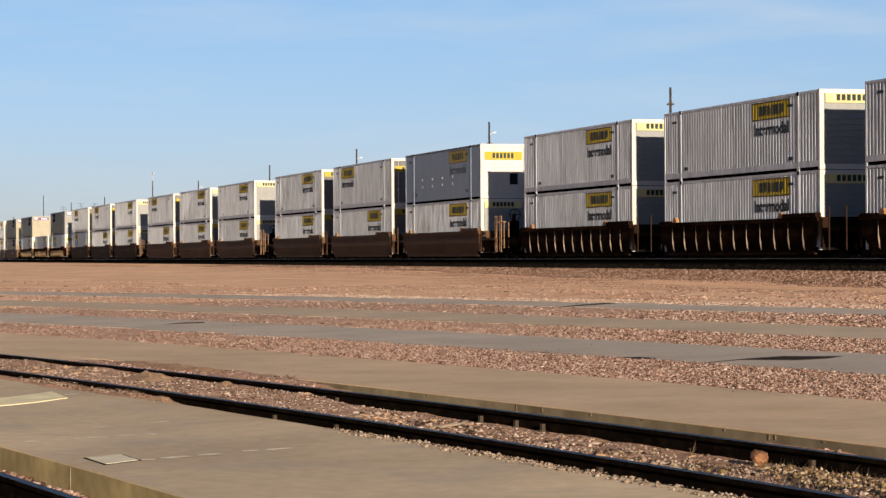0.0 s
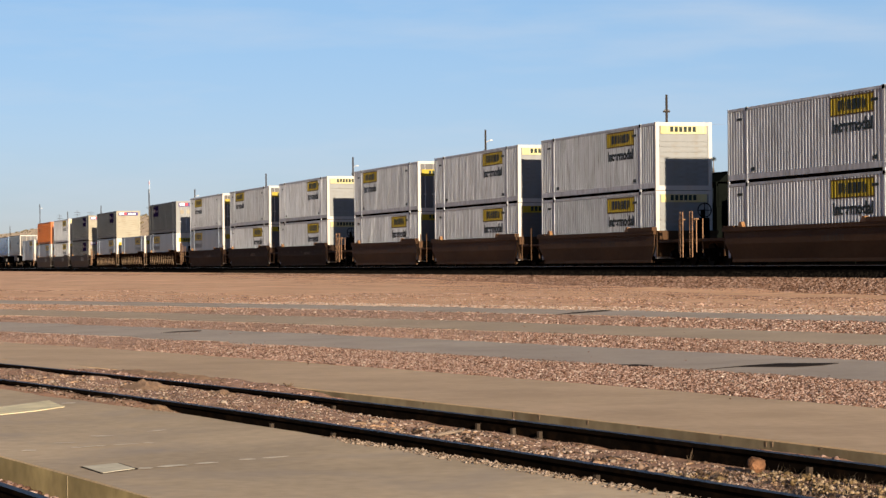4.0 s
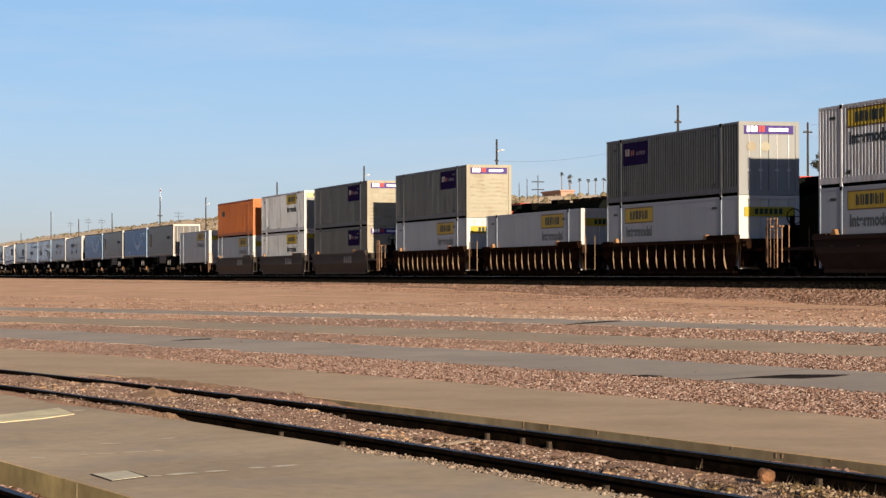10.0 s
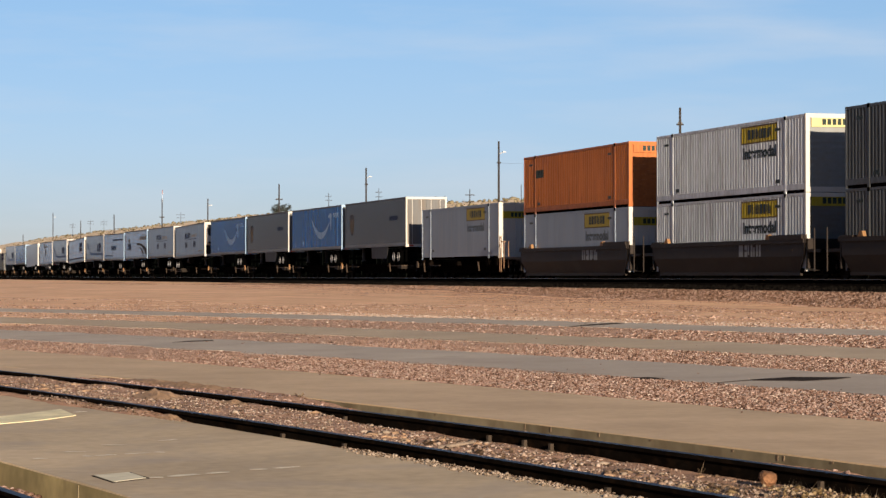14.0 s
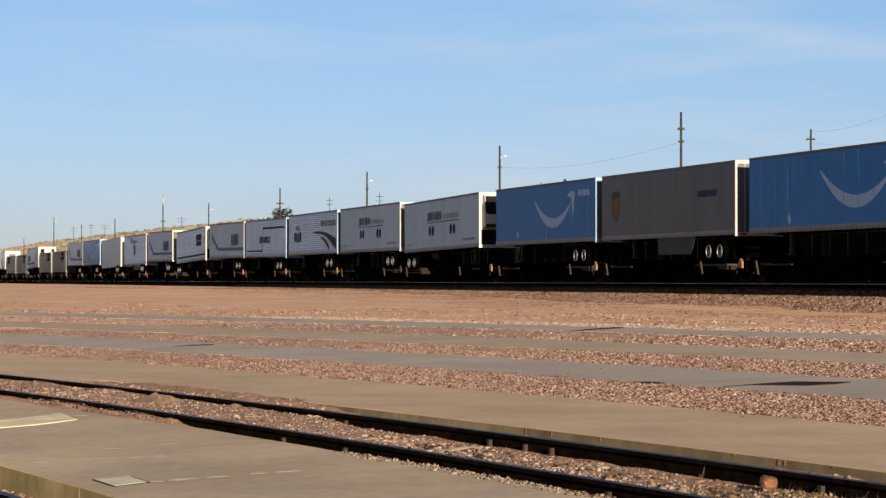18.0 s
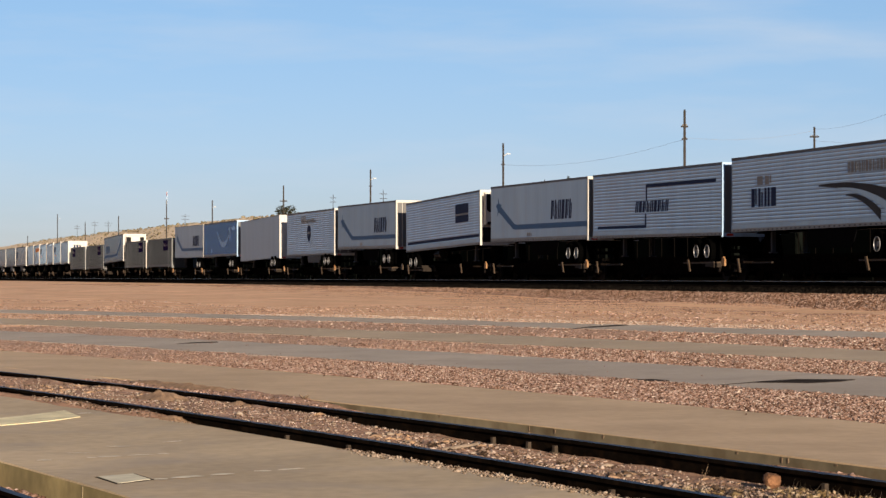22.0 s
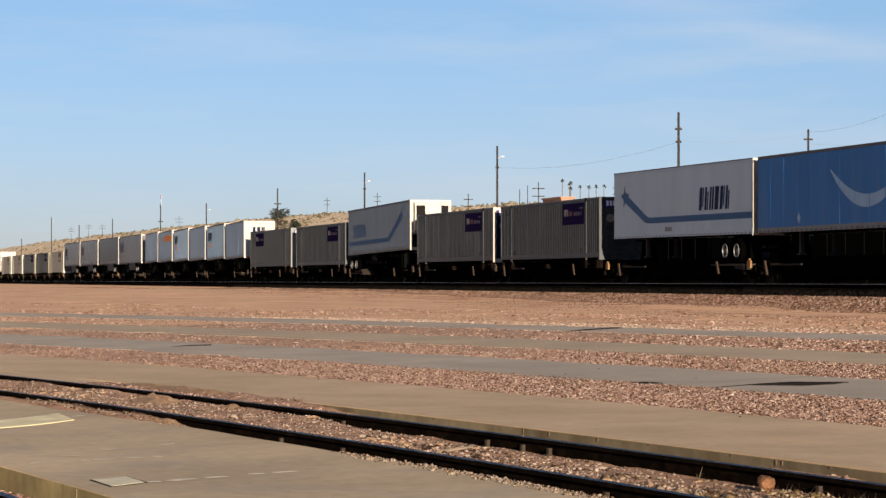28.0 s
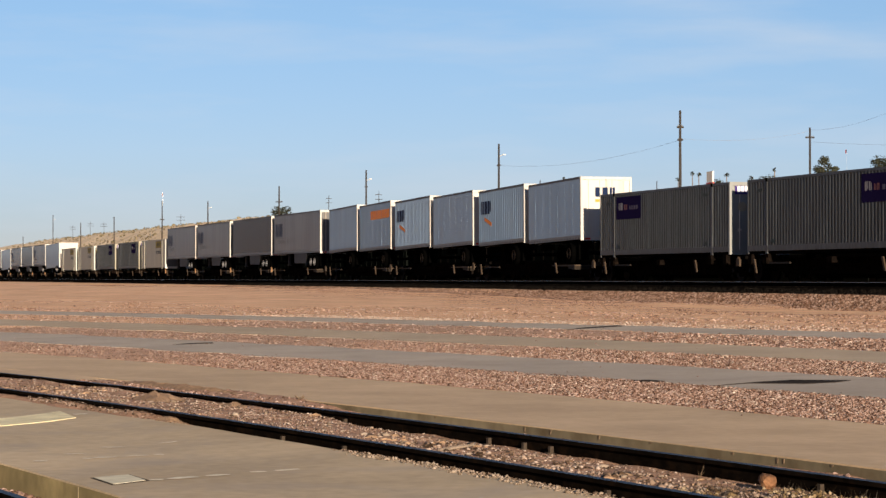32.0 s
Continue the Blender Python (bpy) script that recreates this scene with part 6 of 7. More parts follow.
for x, y, top, w in ((-375, 105, 14.8, 1.5), (-338, 105, 15.2, 1.8), (-463, 140, 18.9, 0.0), (-461, 141, 19.6, 0.0), (-637, 140, 23.0, 1.7), (-581, 140, 22.2, 1.7), (-1217, 140, 27.0, 3.0), (-1147, 140, 27.2, 3.0), (-1098, 140, 26.0, 3.0), (-883, 140, 24.0, 3.0), (-528, 140, 18.8, 1.7), (-520, 140, 18.5, 1.4), (-405, 140, 18.0, 1.7), (-386, 140, 17.3, 0.0)):
    g = yard_z(x, y)
    o = utility_pole(max(6.0, top - g), ((max(6.0, top - g) - 0.9, w), (max(6.0, top - g) - 2.0, w)) if w else (), 0, "distant wooden power pole on the hillside" if not w else "distant wooden power pole with two crossarms", 0.1)
    o.matrix_basis = pose(x, y, top - max(6.0, top - g))


def wire(a, b, sag, n=24):
    bm = bmesh.new()
    a, b = Vector(a), Vector(b)
    pts = [a.lerp(b, i / n) - Vector((0, 0, sag * 4 * (i / n) * (1 - i / n))) for i in range(n + 1)]
    rings = [[bm.verts.new(p + Vector(o)) for o in ((0, 0.007, 0), (0, 0, 0.007), (0, -0.007, 0), (0, 0, -0.007))] for p in pts]
    for p, q in zip(rings, rings[1:]):
        for k in range(4):
            bm.faces.new((p[k], p[(k + 1) % 4], q[(k + 1) % 4], q[k]))
    ob = tagged(new("overhead_wire", finish("overhead_wire", bm, "wire")), "thin sagging overhead wire between poles", "wire", "overhead wires")
    return ob


wire((-166.1, 62, 11.1), (-211.9, 62, 11.3), 0.7)
wire((-166.1, 62, 11.2), (-196.3, 85, 13.8), 0.4)
wire((-196.3, 85, 13.9), (-120.0, 62, 13.0), 1.0)
wire((-196.3, 85, 12.9), (-130.0, 85, 11.4), 1.0)


# ---- scrub, trees and town ----
def ico(rad, rnd, flat=0.7):
    bm = bmesh.new()
    bmesh.ops.create_icosphere(bm, subdivisions=1, radius=rad)
    for v in bm.verts:
        v.co *= 0.75 + 0.5 * rnd.random()
        v.co.z *= flat
    return bm


def scatter_mesh(name, verts, faces, material, label, category):
    me = bpy.data.meshes.new(name)
    n, k = verts.shape[0], verts.shape[1]
    me.vertices.add(n * k)
    me.vertices.foreach_set("co", verts.reshape(-1))
    f = (faces[None] + (np.arange(n) * k)[:, None, None]).reshape(-1)
    tri = len(f) // 3
    me.loops.add(len(f))
    me.loops.foreach_set("vertex_index", f)
    me.polygons.add(tri)
    me.polygons.foreach_set("loop_start", np.arange(tri) * 3)
    me.polygons.foreach_set("loop_total", np.full(tri, 3))
    me.update(calc_edges=True)
    me.validate()
    me.materials.append(M[material])
    return tagged(new(name, me), label, category, kind="stuff")


OCT = np.array([(1, 0, 0), (-1, 0, 0), (0, 1, 0), (0, -1, 0), (0, 0, 1), (0, 0, -1)], float)
OCT_F = np.array([(0, 2, 4), (2, 1, 4), (1, 3, 4), (3, 0, 4), (2, 0, 5), (1, 2, 5), (3, 1, 5), (0, 3, 5)])
_b = bmesh.new()
bmesh.ops.create_icosphere(_b, subdivisions=1, radius=1.0)
ICO = np.array([v.co[:] for v in _b.verts])
ICO_F = np.array([[v.index for v in f.verts] for f in _b.faces])
_b.free()
rng = np.random.default_rng(7)


def lumps(points, sizes, flat=0.62, base=OCT, jitter=0.5):
    """Uneven lumps at the points, turned and stretched at random."""
    n = len(points)
    v = base[None] * (1 + jitter * (rng.random((n, len(base), 3)) * 2 - 1))
    a = rng.random(n) * math.tau
    tilt = (rng.random(n) - 0.5) * 1.2
    c, s = np.cos(a)[:, None], np.sin(a)[:, None]
    ct, st_ = np.cos(tilt)[:, None], np.sin(tilt)[:, None]
    x, y, z = v[..., 0] * (0.85 + 0.95 * rng.random((n, 1))), v[..., 1] * (0.55 + 0.4 * rng.random((n, 1))), v[..., 2] * flat
    y, z = y * ct - z * st_, y * st_ + z * ct
    x, y = x * c - y * s, x * s + y * c
    return np.stack([x, y, z], -1) * sizes[:, None, None] + points[:, None, :]


def arc_scatter(n, d0, d1, x0, x1, z_of, sizes, lift=0.3, near=1.0):
    """n places between two arcs, denser towards x1 when near > 1."""
    k = rng.random(n) ** (1.0 / near)
    xq = x0 + (x1 - x0) * k
    d = d0 + (d1 - d0) * rng.random(n)
    a = np.arcsin((xq - CX) / (RAD + d))
    x, y = CX + (RAD + d) * np.sin(a), CY + (RAD + d) * np.cos(a)
    sz = sizes[0] + (sizes[1] - sizes[0]) * rng.random(n) ** 2
    z = np.array([z_of(p, q) for p, q in zip(x, y)])
    return np.stack([x, y, z + sz * lift], 1), sz


def gravel_z(x, y):
    return yard_z(x, y)


for n, d0, d1, x0, x1, sz in ((115000, 5.36, 7.6, -55, -17, (0.006, 0.020)), (72000, 9.9, 12.25, -64, -24, (0.008, 0.023)), (45000, 14.45, 17.4, -72, -30, (0.011, 0.031)), (36000, 19.1, 25.0, -95, -36, (0.012, 0.032))):
    p, s_ = arc_scatter(n, d0, d1, x0, x1, gravel_z, sz, 0.25)
    # the gravel thins out under drifted dirt farther along
    keep = np.array([0.75 * noise.noise((q[0] * 0.16, q[1] * 0.6, 4.0)) for q in p]) + 1.0 - (-p[:, 0] - 28.0 - 0.5 * (d0 - 5.36)) / (15.0 - 0.3 * (d0 - 5.36)) > 0.25 + 0.7 * (rng.random(len(p)) - 0.5)
    keep |= rng.random(len(p)) < 0.1
    pick = rng.random(len(p)) < 0.06
    scatter_mesh("gravel", lumps(p[keep & ~pick], s_[keep & ~pick]), OCT_F, "stone", "reddish crushed stone between paved strips", "gravel")
    scatter_mesh("gravel", lumps(p[keep & pick], s_[keep & pick] * 1.15), OCT_F, "whitestone", "pale stones among the reddish gravel", "gravel")
p, s_ = arc_scatter(4500, 19.0, 21.2, -66, -34, gravel_z, (0.010, 0.026), 0.3)
scatter_mesh("gravel", lumps(p, s_), OCT_F, "whitestone", "pale chips strewn beside the farthest paved strip", "gravel")
# stones and crumbs of dirt over the bank below the main line
p, s_ = arc_scatter(42000, 19.3, 33.0, -150, -38, gravel_z, (0.014, 0.045), 0.2)
k = np.array([noise.noise((q[0] * 0.12, q[1] * 0.5, 8.0)) + 0.6 * noise.noise((q[0] * 0.5, q[1] * 1.2, 5.0)) for q in p])
keep = (k > 0.35 * (rng.random(len(p)) - 0.35)) & (p[:, 1] < 33.2)
pick = rng.random(len(p)) < 0.35
scatter_mesh("gravel", lumps(p[keep & pick], s_[keep & pick], 0.5), OCT_F, "stone", "reddish stones strewn over the dirt bank", "gravel")
scatter_mesh("dirt", lumps(p[keep & ~pick], s_[keep & ~pick], 0.35), OCT_F, "bankclod", "ochre crumbs of dry dirt over the bank", "dirt")
p, s_ = arc_scatter(260, 5.0, 19.4, -60, -18, lambda x, y: strip_z(x, y, off(x, y)) if off(x, y) > 7 else -0.04, (0.008, 0.02), 0.4)
scatter_mesh("gravel", lumps(p, s_), OCT_F, "stone", "loose pebbles strewn over the paved strips", "gravel")


p, s_ = arc_scatter(13000, 0.06, 1.43, -34, -11, bed_z, (0.003, 0.018), 0.0)
scatter_mesh("gravel", lumps(p, s_, 0.75), OCT_F, "dustystone", "brownish ballast stones between the siding's rails", "gravel")
p, s_ = arc_scatter(9000, 0.05, 1.44, -46, -13, bed_z, (0.004, 0.015), 0.05, 0.9)
keep = np.array([noise.noise((q[0] * 0.3, q[1] * 1.1, 3.0)) > (-q[0] - 27.0) / 14.0 - 0.25 for q in p])
p, s_ = p[keep], s_[keep]
scatter_mesh("gravel", lumps(p, s_, 0.5, OCT, 0.6), OCT_F, "stone", "reddish chips of ballast between the siding's rails", "gravel")
p, s_ = arc_scatter(1500, 0.1, 1.35, -30, -14, bed_z, (0.004, 0.016), 0.3)
scatter_mesh("gravel", lumps(p, s_, 0.5, OCT, 0.6), OCT_F, "whitestone", "bright pale chips among the siding's ballast", "gravel")
p, s_ = arc_scatter(4200, -0.19, -0.07, -40, -11, lambda x, y: max(bed_z(x, y), -0.088), (0.004, 0.014), 0.2)
keep = np.array([noise.noise((q[0] * 0.45, q[1], 2.0)) > -0.12 and (q[0] > -19.7 or q[0] < -23.4) for q in p])
scatter_mesh("gravel", lumps(p[keep], s_[keep], 0.75), OCT_F, "dustystone", "stones spilt along the platform's rail edge", "gravel")
p, s_ = arc_scatter(4400, 1.6, 2.36, -33.5, -11, lambda x, y: bed_z(x, y) - 0.01, (0.008, 0.028), 0.2)
scatter_mesh("gravel", lumps(p, s_, 0.75, ICO, 0.3), ICO_F, "stone", "ballast between rail and platform edge", "gravel")
p, s_ = arc_scatter(2500, -3.4, -2.9, -24, -14, lambda x, y: -0.31, (0.012, 0.035), 0.3)
scatter_mesh("gravel", lumps(p, s_, 0.75, ICO, 0.3), ICO_F, "stone", "pale gravel below the platform's edge", "gravel")
p, s_ = arc_scatter(1700, 0.08, 1.15, -20.5, -11, bed_z, (0.008, 0.032), 0.2)
scatter_mesh("gravel", lumps(p, s_, 0.7, OCT, 0.6), OCT_F, "dustystone", "coarse angular stones among the siding's ballast", "gravel")
p, s_ = arc_scatter(130, 0.08, 1.2, -30, -11, bed_z, (0.010, 0.030), 0.35)
scatter_mesh("gravel", lumps(p, s_, 0.7, ICO, 0.45), ICO_F, "palestone", "scattered pale grey stones in the siding", "gravel")
p, s_ = arc_scatter(750, -0.27, -0.08, -19.2, -11, lambda x, y: plat_z(x, y, off(x, y)), (0.004, 0.019), 0.3)
scatter_mesh("gravel", lumps(p, s_, 0.75, OCT, 0.6), OCT_F, "palestone", "row of pale stones lying along the platform edge", "gravel")
p, s_ = arc_scatter(1400, 0.25, 1.35, -15.4, -11.5, lambda x, y: bed_z(x, y) + 0.03, (0.006, 0.024), 0.2)
keep = np.array([noise.noise((q[0] * 1.3, q[1] * 1.6, 3.0)) > -0.15 for q in p])
scatter_mesh("dry_grass", lumps(p[keep], s_[keep], 0.8, OCT, 0.7), OCT_F, "straw", "matted crumbs of dead yellow grass by the rail", "grass")
n = 60000
px = -52 - 150 * rng.random(n) ** 1.5
py = 32.9 + 3.25 * rng.random(n)
p = np.stack([px, py, np.array([yard_z(a, b) for a, b in zip(px, py)])], 1)
scatter_mesh("gravel", lumps(p, 0.02 + 0.035 * rng.random(n)), OCT_F, "ballast", "reddish ballast on the main line's shoulder", "gravel")
n = 70000
px = -46 - 210 * rng.random(n) ** 1.5
py = 25.0 + 8.2 * rng.random(n) ** 0.7
p = np.stack([px, py, np.array([yard_z(a, b) for a, b in zip(px, py)])], 1)
keep = np.array([noise.noise((a * 0.05, b * 0.25, 8.0)) > -0.25 for a, b in zip(px, py)])
scatter_mesh("gravel", lumps(p[keep], (0.012 + 0.022 * rng.random(n) ** 2)[keep]), OCT_F, "ballast", "sparse reddish gravel strewn over the dirt", "gravel")
# near-black stones: dark ballast with the shade beside the rails painted in
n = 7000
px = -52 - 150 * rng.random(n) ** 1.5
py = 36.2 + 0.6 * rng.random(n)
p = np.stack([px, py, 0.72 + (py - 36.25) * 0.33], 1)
scatter_mesh("gravel", lumps(p, 0.04 + 0.04 * rng.random(n)), OCT_F, "darkstone", "dark ballast beside the main rails, train's shade in its colour", "gravel")
n = 5200
px, py = -1500 + 1330 * rng.random(n) ** 0.7, 97 + 62 * rng.random(n)
p = np.stack([px, py, np.array([yard_z(a, b) for a, b in zip(px, py)]) + 0.2], 1)
scatter_mesh("scrub", lumps(p, 0.15 + 0.55 * rng.random(n) ** 3, 0.8, ICO), ICO_F, "scrub", "dark desert scrub dotting the sandy hillside", "scrub")


def leaf_crown(points, radius, rnd, n, size):
    """Clumps of small leaf blades round the given points."""
    v = []
    for cx_, cy_, cz_ in points:
        for _ in range(n):
            d = Vector((rnd.gauss(0, 1), rnd.gauss(0, 1), rnd.gauss(0, 0.8))).normalized() * radius * rnd.random() ** 0.4
            v.append((cx_ + d.x, cy_ + d.y, cz_ + d.z))
    v = np.array(v)
    return lumps(v, size * (0.6 + 0.8 * rng.random(len(v))), 0.35)


def mesh_of(name, verts, faces, material):
    ob = scatter_mesh(name, verts, faces, material, "x", "x")
    me = ob.data
    bpy.data.objects.remove(ob)
    return me


def broad_tree(x, y, top, spread, seed, label):
    rnd = random.Random(seed)
    g = yard_z(x, y)
    h = max(top - g, 3.0)
    o = thing("tree", label, "tree")
    b = bmesh.new()
    tube(b, (0, 0, -0.3), (0.1, 0, h * 0.45), 0.22, 8, 0.15)
    pts = []
    for k in range(7):
        a = k * 0.9 + rnd.random()
        e = (math.cos(a) * spread * rnd.uniform(0.3, 0.75), math.sin(a) * spread * rnd.uniform(0.3, 0.75), h * rnd.uniform(0.55, 0.9))
        tube(b, (0.1, 0, h * 0.4), e, 0.09, 6, 0.03)
        pts.append(e)
    pts.append((0, 0, h * 0.88))
    part("trunk", b, "bark", o)
    part("crown", mesh_of("crown", leaf_crown(pts, spread * 0.42, rnd, 130, 0.2), OCT_F, "leaf"), "leaf", o)
    o.matrix_basis = pose(x, y, top - h)
    return o


def palm(x, y, top, label="tall thin fan palm on the plateau"):
    rnd = random.Random(int(x * 7))
    g = yard_z(x, y) - 1.0
    h = top - g
    o = thing("palm_tree", label, "palm", "palms of the town")
    b = bmesh.new()
    tube(b, (0, 0, 0), (rnd.uniform(-0.3, 0.3), 0, h - 0.8), 0.14, 8, 0.1)
    part("trunk", b, "bark", o)
    b = bmesh.new()
    for k in range(26):
        a, e = rnd.random() * math.tau, rnd.uniform(-0.7, 1.2)
        d = Vector((math.cos(a) * math.cos(e), math.sin(a) * math.cos(e), math.sin(e)))
        p0 = Vector((0, 0, h - 0.8))
        p1 = p0 + d * 0.45
        p2 = p0 + d * 0.85 + Vector((0, 0, -0.2))
        side = d.cross(Vector((0, 0, 1))).normalized() * 0.14 if abs(d.z) < 0.98 else Vector((0.2, 0, 0))
        q = [b.verts.new(v) for v in (p0, p1 + side, p2, p1 - side)]
        b.faces.new(q)
    part("crown", b, "leaf", o)
    o.matrix_basis = pose(x, y, g)
    return o


broad_tree(-562, 112, 18.2, 3.2, 5, "dark spreading desert tree at the foot of the hill")
broad_tree(-549, 113, 15.6, 1.8, 6, "small dark desert tree at the foot of the hill")
broad_tree(-432, 190, 24.6, 2.1, 7, "round dark tree on the plateau")
broad_tree(-408, 191, 22.8, 3.2, 8, "low dark tree on the plateau")
broad_tree(-400, 193, 22.6, 3.0, 9, "low dark tree on the plateau")
broad_tree(-425, 189, 22.3, 1.2, 10, "small dark tree on the plateau")
palm(-578, 150, 19.3, "fan palm at the edge of the hill")
broad_tree(-553, 229, 25.4, 4.0, 13, "low dark tree on the plateau")
broad_tree(-588, 229, 26.0, 3.0, 14, "low dark tree on the plateau")
for x, y, top in ((-716, 230, 32.1), (-712, 231, 31.0), (-708, 230, 31.1), (-705, 229, 29.4), (-699, 230, 29.6), (-694, 231, 29.4), (-684, 230, 29.2), (-677, 230, 29.0), (-618, 230, 28.2), (-607, 230, 29.3), (-605, 231, 28.9), (-583, 230, 28.0), (-567, 230, 26.6), (-552, 230, 27.9)):
    palm(x, y, top)


def building(x0, x1, y0, y1, z0, z1, wall, label, windows=5, roof=""):
    o = thing("building", label, "building")
    part("wall", boxes((x0, x1, y0, y1, z0, z1)), wall, o)
    part("roof", boxes((x0 - 0.3, x1 + 0.3, y0 - 0.3, y1 + 0.3, z1, z1 + 0.35)), roof or wall, o)
    for i in range(windows):
        x = x0 + (x1 - x0) * (i + 0.5) / windows
        w = part("window", boxes((x - 0.6, x + 0.6, y0 - 0.05, y0 + 0.02, z1 - 2.0, z1 - 0.8)), "glassdark", o)
        part("sill", boxes((x - 0.7, x + 0.7, y0 - 0.1, y0, z1 - 2.1, z1 - 2.0)), "stucco", w)
    return o


building(-544, -530, 170, 173, 15.0, 19.6, "adobe", "long salmon stucco building on the ridge", 6)
building(-514, -509, 170, 176, 12.5, 17.3, "stucco", "small white house on the ridge", 2, "redroof")
building(-297, -272, 122, 134, 8.0, 12.6, "stucco", "low white building with a flat red roof", 6, "redroof")
building(-600, -594, 200, 206, 14.5, 19.3, "stucco", "small white house among palms", 2)
sign = thing("roadside_sign", "tall white and red roadside sign on posts", "sign")
part("post", boxes((-516.9, -516.6, 199.8, 200.1, 14, 21.6)), "steel", sign)
part("sign_panel", boxes((-518.6, -515.0, 199.8, 200.1, 22.6, 24.9)), "stucco", sign, "white sign panel")
part("sign_panel", boxes((-518.9, -514.8, 199.8, 200.1, 21.2, 22.5)), "decalred", sign, "red lower sign panel")
for x, y, z, lb in ((-410.7, 62.1, 14.4, "small red flag flying from a pole"), (-422, 190, 23.8, "small red flag flying over the plateau")):
    fl = thing("flag", lb, "flag")
    b = bmesh.new()
    tube(b, (0, 0, -4.0 if y > 100 else -0.9), (0, 0, 1.2), 0.015, 6)
    part("flagpole", b, "steel", fl)
    b = bmesh.new()
    g0 = [[b.verts.new((-0.05 - i * 0.12, 0.06 * math.sin(i * 1.3), 1.15 - j * 0.3 - i * 0.06 + 0.03 * i)) for i in range(6)] for j in range(3)]
    for j in range(2):
        for i in range(5):
            b.faces.new((g0[j][i], g0[j][i + 1], g0[j + 1][i + 1], g0[j + 1][i]))
    part("cloth", b, "decalred", fl)
    fl.matrix_basis = pose(x, y, z)


# dry grass and crumbled dirt in the siding
gp, gs = arc_scatter(900, 0.5, 1.4, -15.6, -12.0, bed_z, (0.02, 0.05), 0.1)
gv = np.zeros((900, 3, 3))
gv[:, 0] = gp + np.stack([-0.006 * np.ones(900), np.zeros(900), np.zeros(900)], 1)
gv[:, 1] = gp + np.stack([0.006 * np.ones(900), np.zeros(900), np.zeros(900)], 1)
gv[:, 2] = gp + np.stack([rng.normal(0, 0.05, 900), rng.normal(0, 0.05, 900), 0.03 + 0.06 * rng.random(900)], 1)
scatter_mesh("dry_grass", gv, np.array([(0, 1, 2)]), "straw", "dry olive grass crumbs among the ballast", "grass")
p, s_ = arc_scatter(260, 0.2, 1.4, -32, -12.0, bed_z, (0.03, 0.06), 0.0)
keep = np.array([noise.noise((q[0] * 0.35, q[1] * 0.8, 6.0)) > 0.1 for q in p])
scatter_mesh("dirt", lumps(p[keep], s_[keep], 0.4, ICO, 0.5), ICO_F, "clod", "crumbled tan dirt heaped in the siding", "dirt")


# ---- small things on the ground ----
def plate_on(name, corners, z, h, material, label, category):
    bm = bmesh.new()
    lift = (lambda x, y: plat_z(x, y, off(x, y)) - z) if z == -0.12 else (lambda x, y: strip_z(x, y, off(x, y)) - z + 0.004)
    if len(corners) == 4:
        # a thin sheet that follows the slab below it
        c = [Vector(p) for p in corners]
        m = 8
        top, low = ([[bm.verts.new((*q, z + e + lift(*q))) for q in (c[0].lerp(c[1], i / m).lerp(c[3].lerp(c[2], i / m), j / m) for i in range(m + 1))] for j in range(m + 1)] for e in (h, -0.02))
        for j in range(m):
            for i in range(m):
                bm.faces.new((top[j][i], top[j][i + 1], top[j + 1][i + 1], top[j + 1][i]))
                bm.faces.new((low[j][i], low[j + 1][i], low[j + 1][i + 1], low[j][i + 1]))
        rim = [(0, i) for i in range(m)] + [(j, m) for j in range(m)] + [(m, m - i) for i in range(m)] + [(m - j, 0) for j in range(m)]
        for (j0, i0), (j1, i1) in zip(rim, rim[1:] + rim[:1]):
            bm.faces.new((top[j0][i0], low[j0][i0], low[j1][i1], top[j1][i1]))
        return tagged(new(name, finish(name, bm, material)), label, category)
    a = [bm.verts.new((x, y, z + h + lift(x, y))) for x, y in corners]
    b = [bm.verts.new((x, y, z - 0.02 + lift(x, y))) for x, y in corners]
    k = len(corners)
    bm.faces.new(a)
    bm.faces.new(b[::-1])
    for i in range(k):
        bm.faces.new((a[i], b[i], b[(i + 1) % k], a[(i + 1) % k]))
    return tagged(new(name, finish(name, bm, material)), label, category)


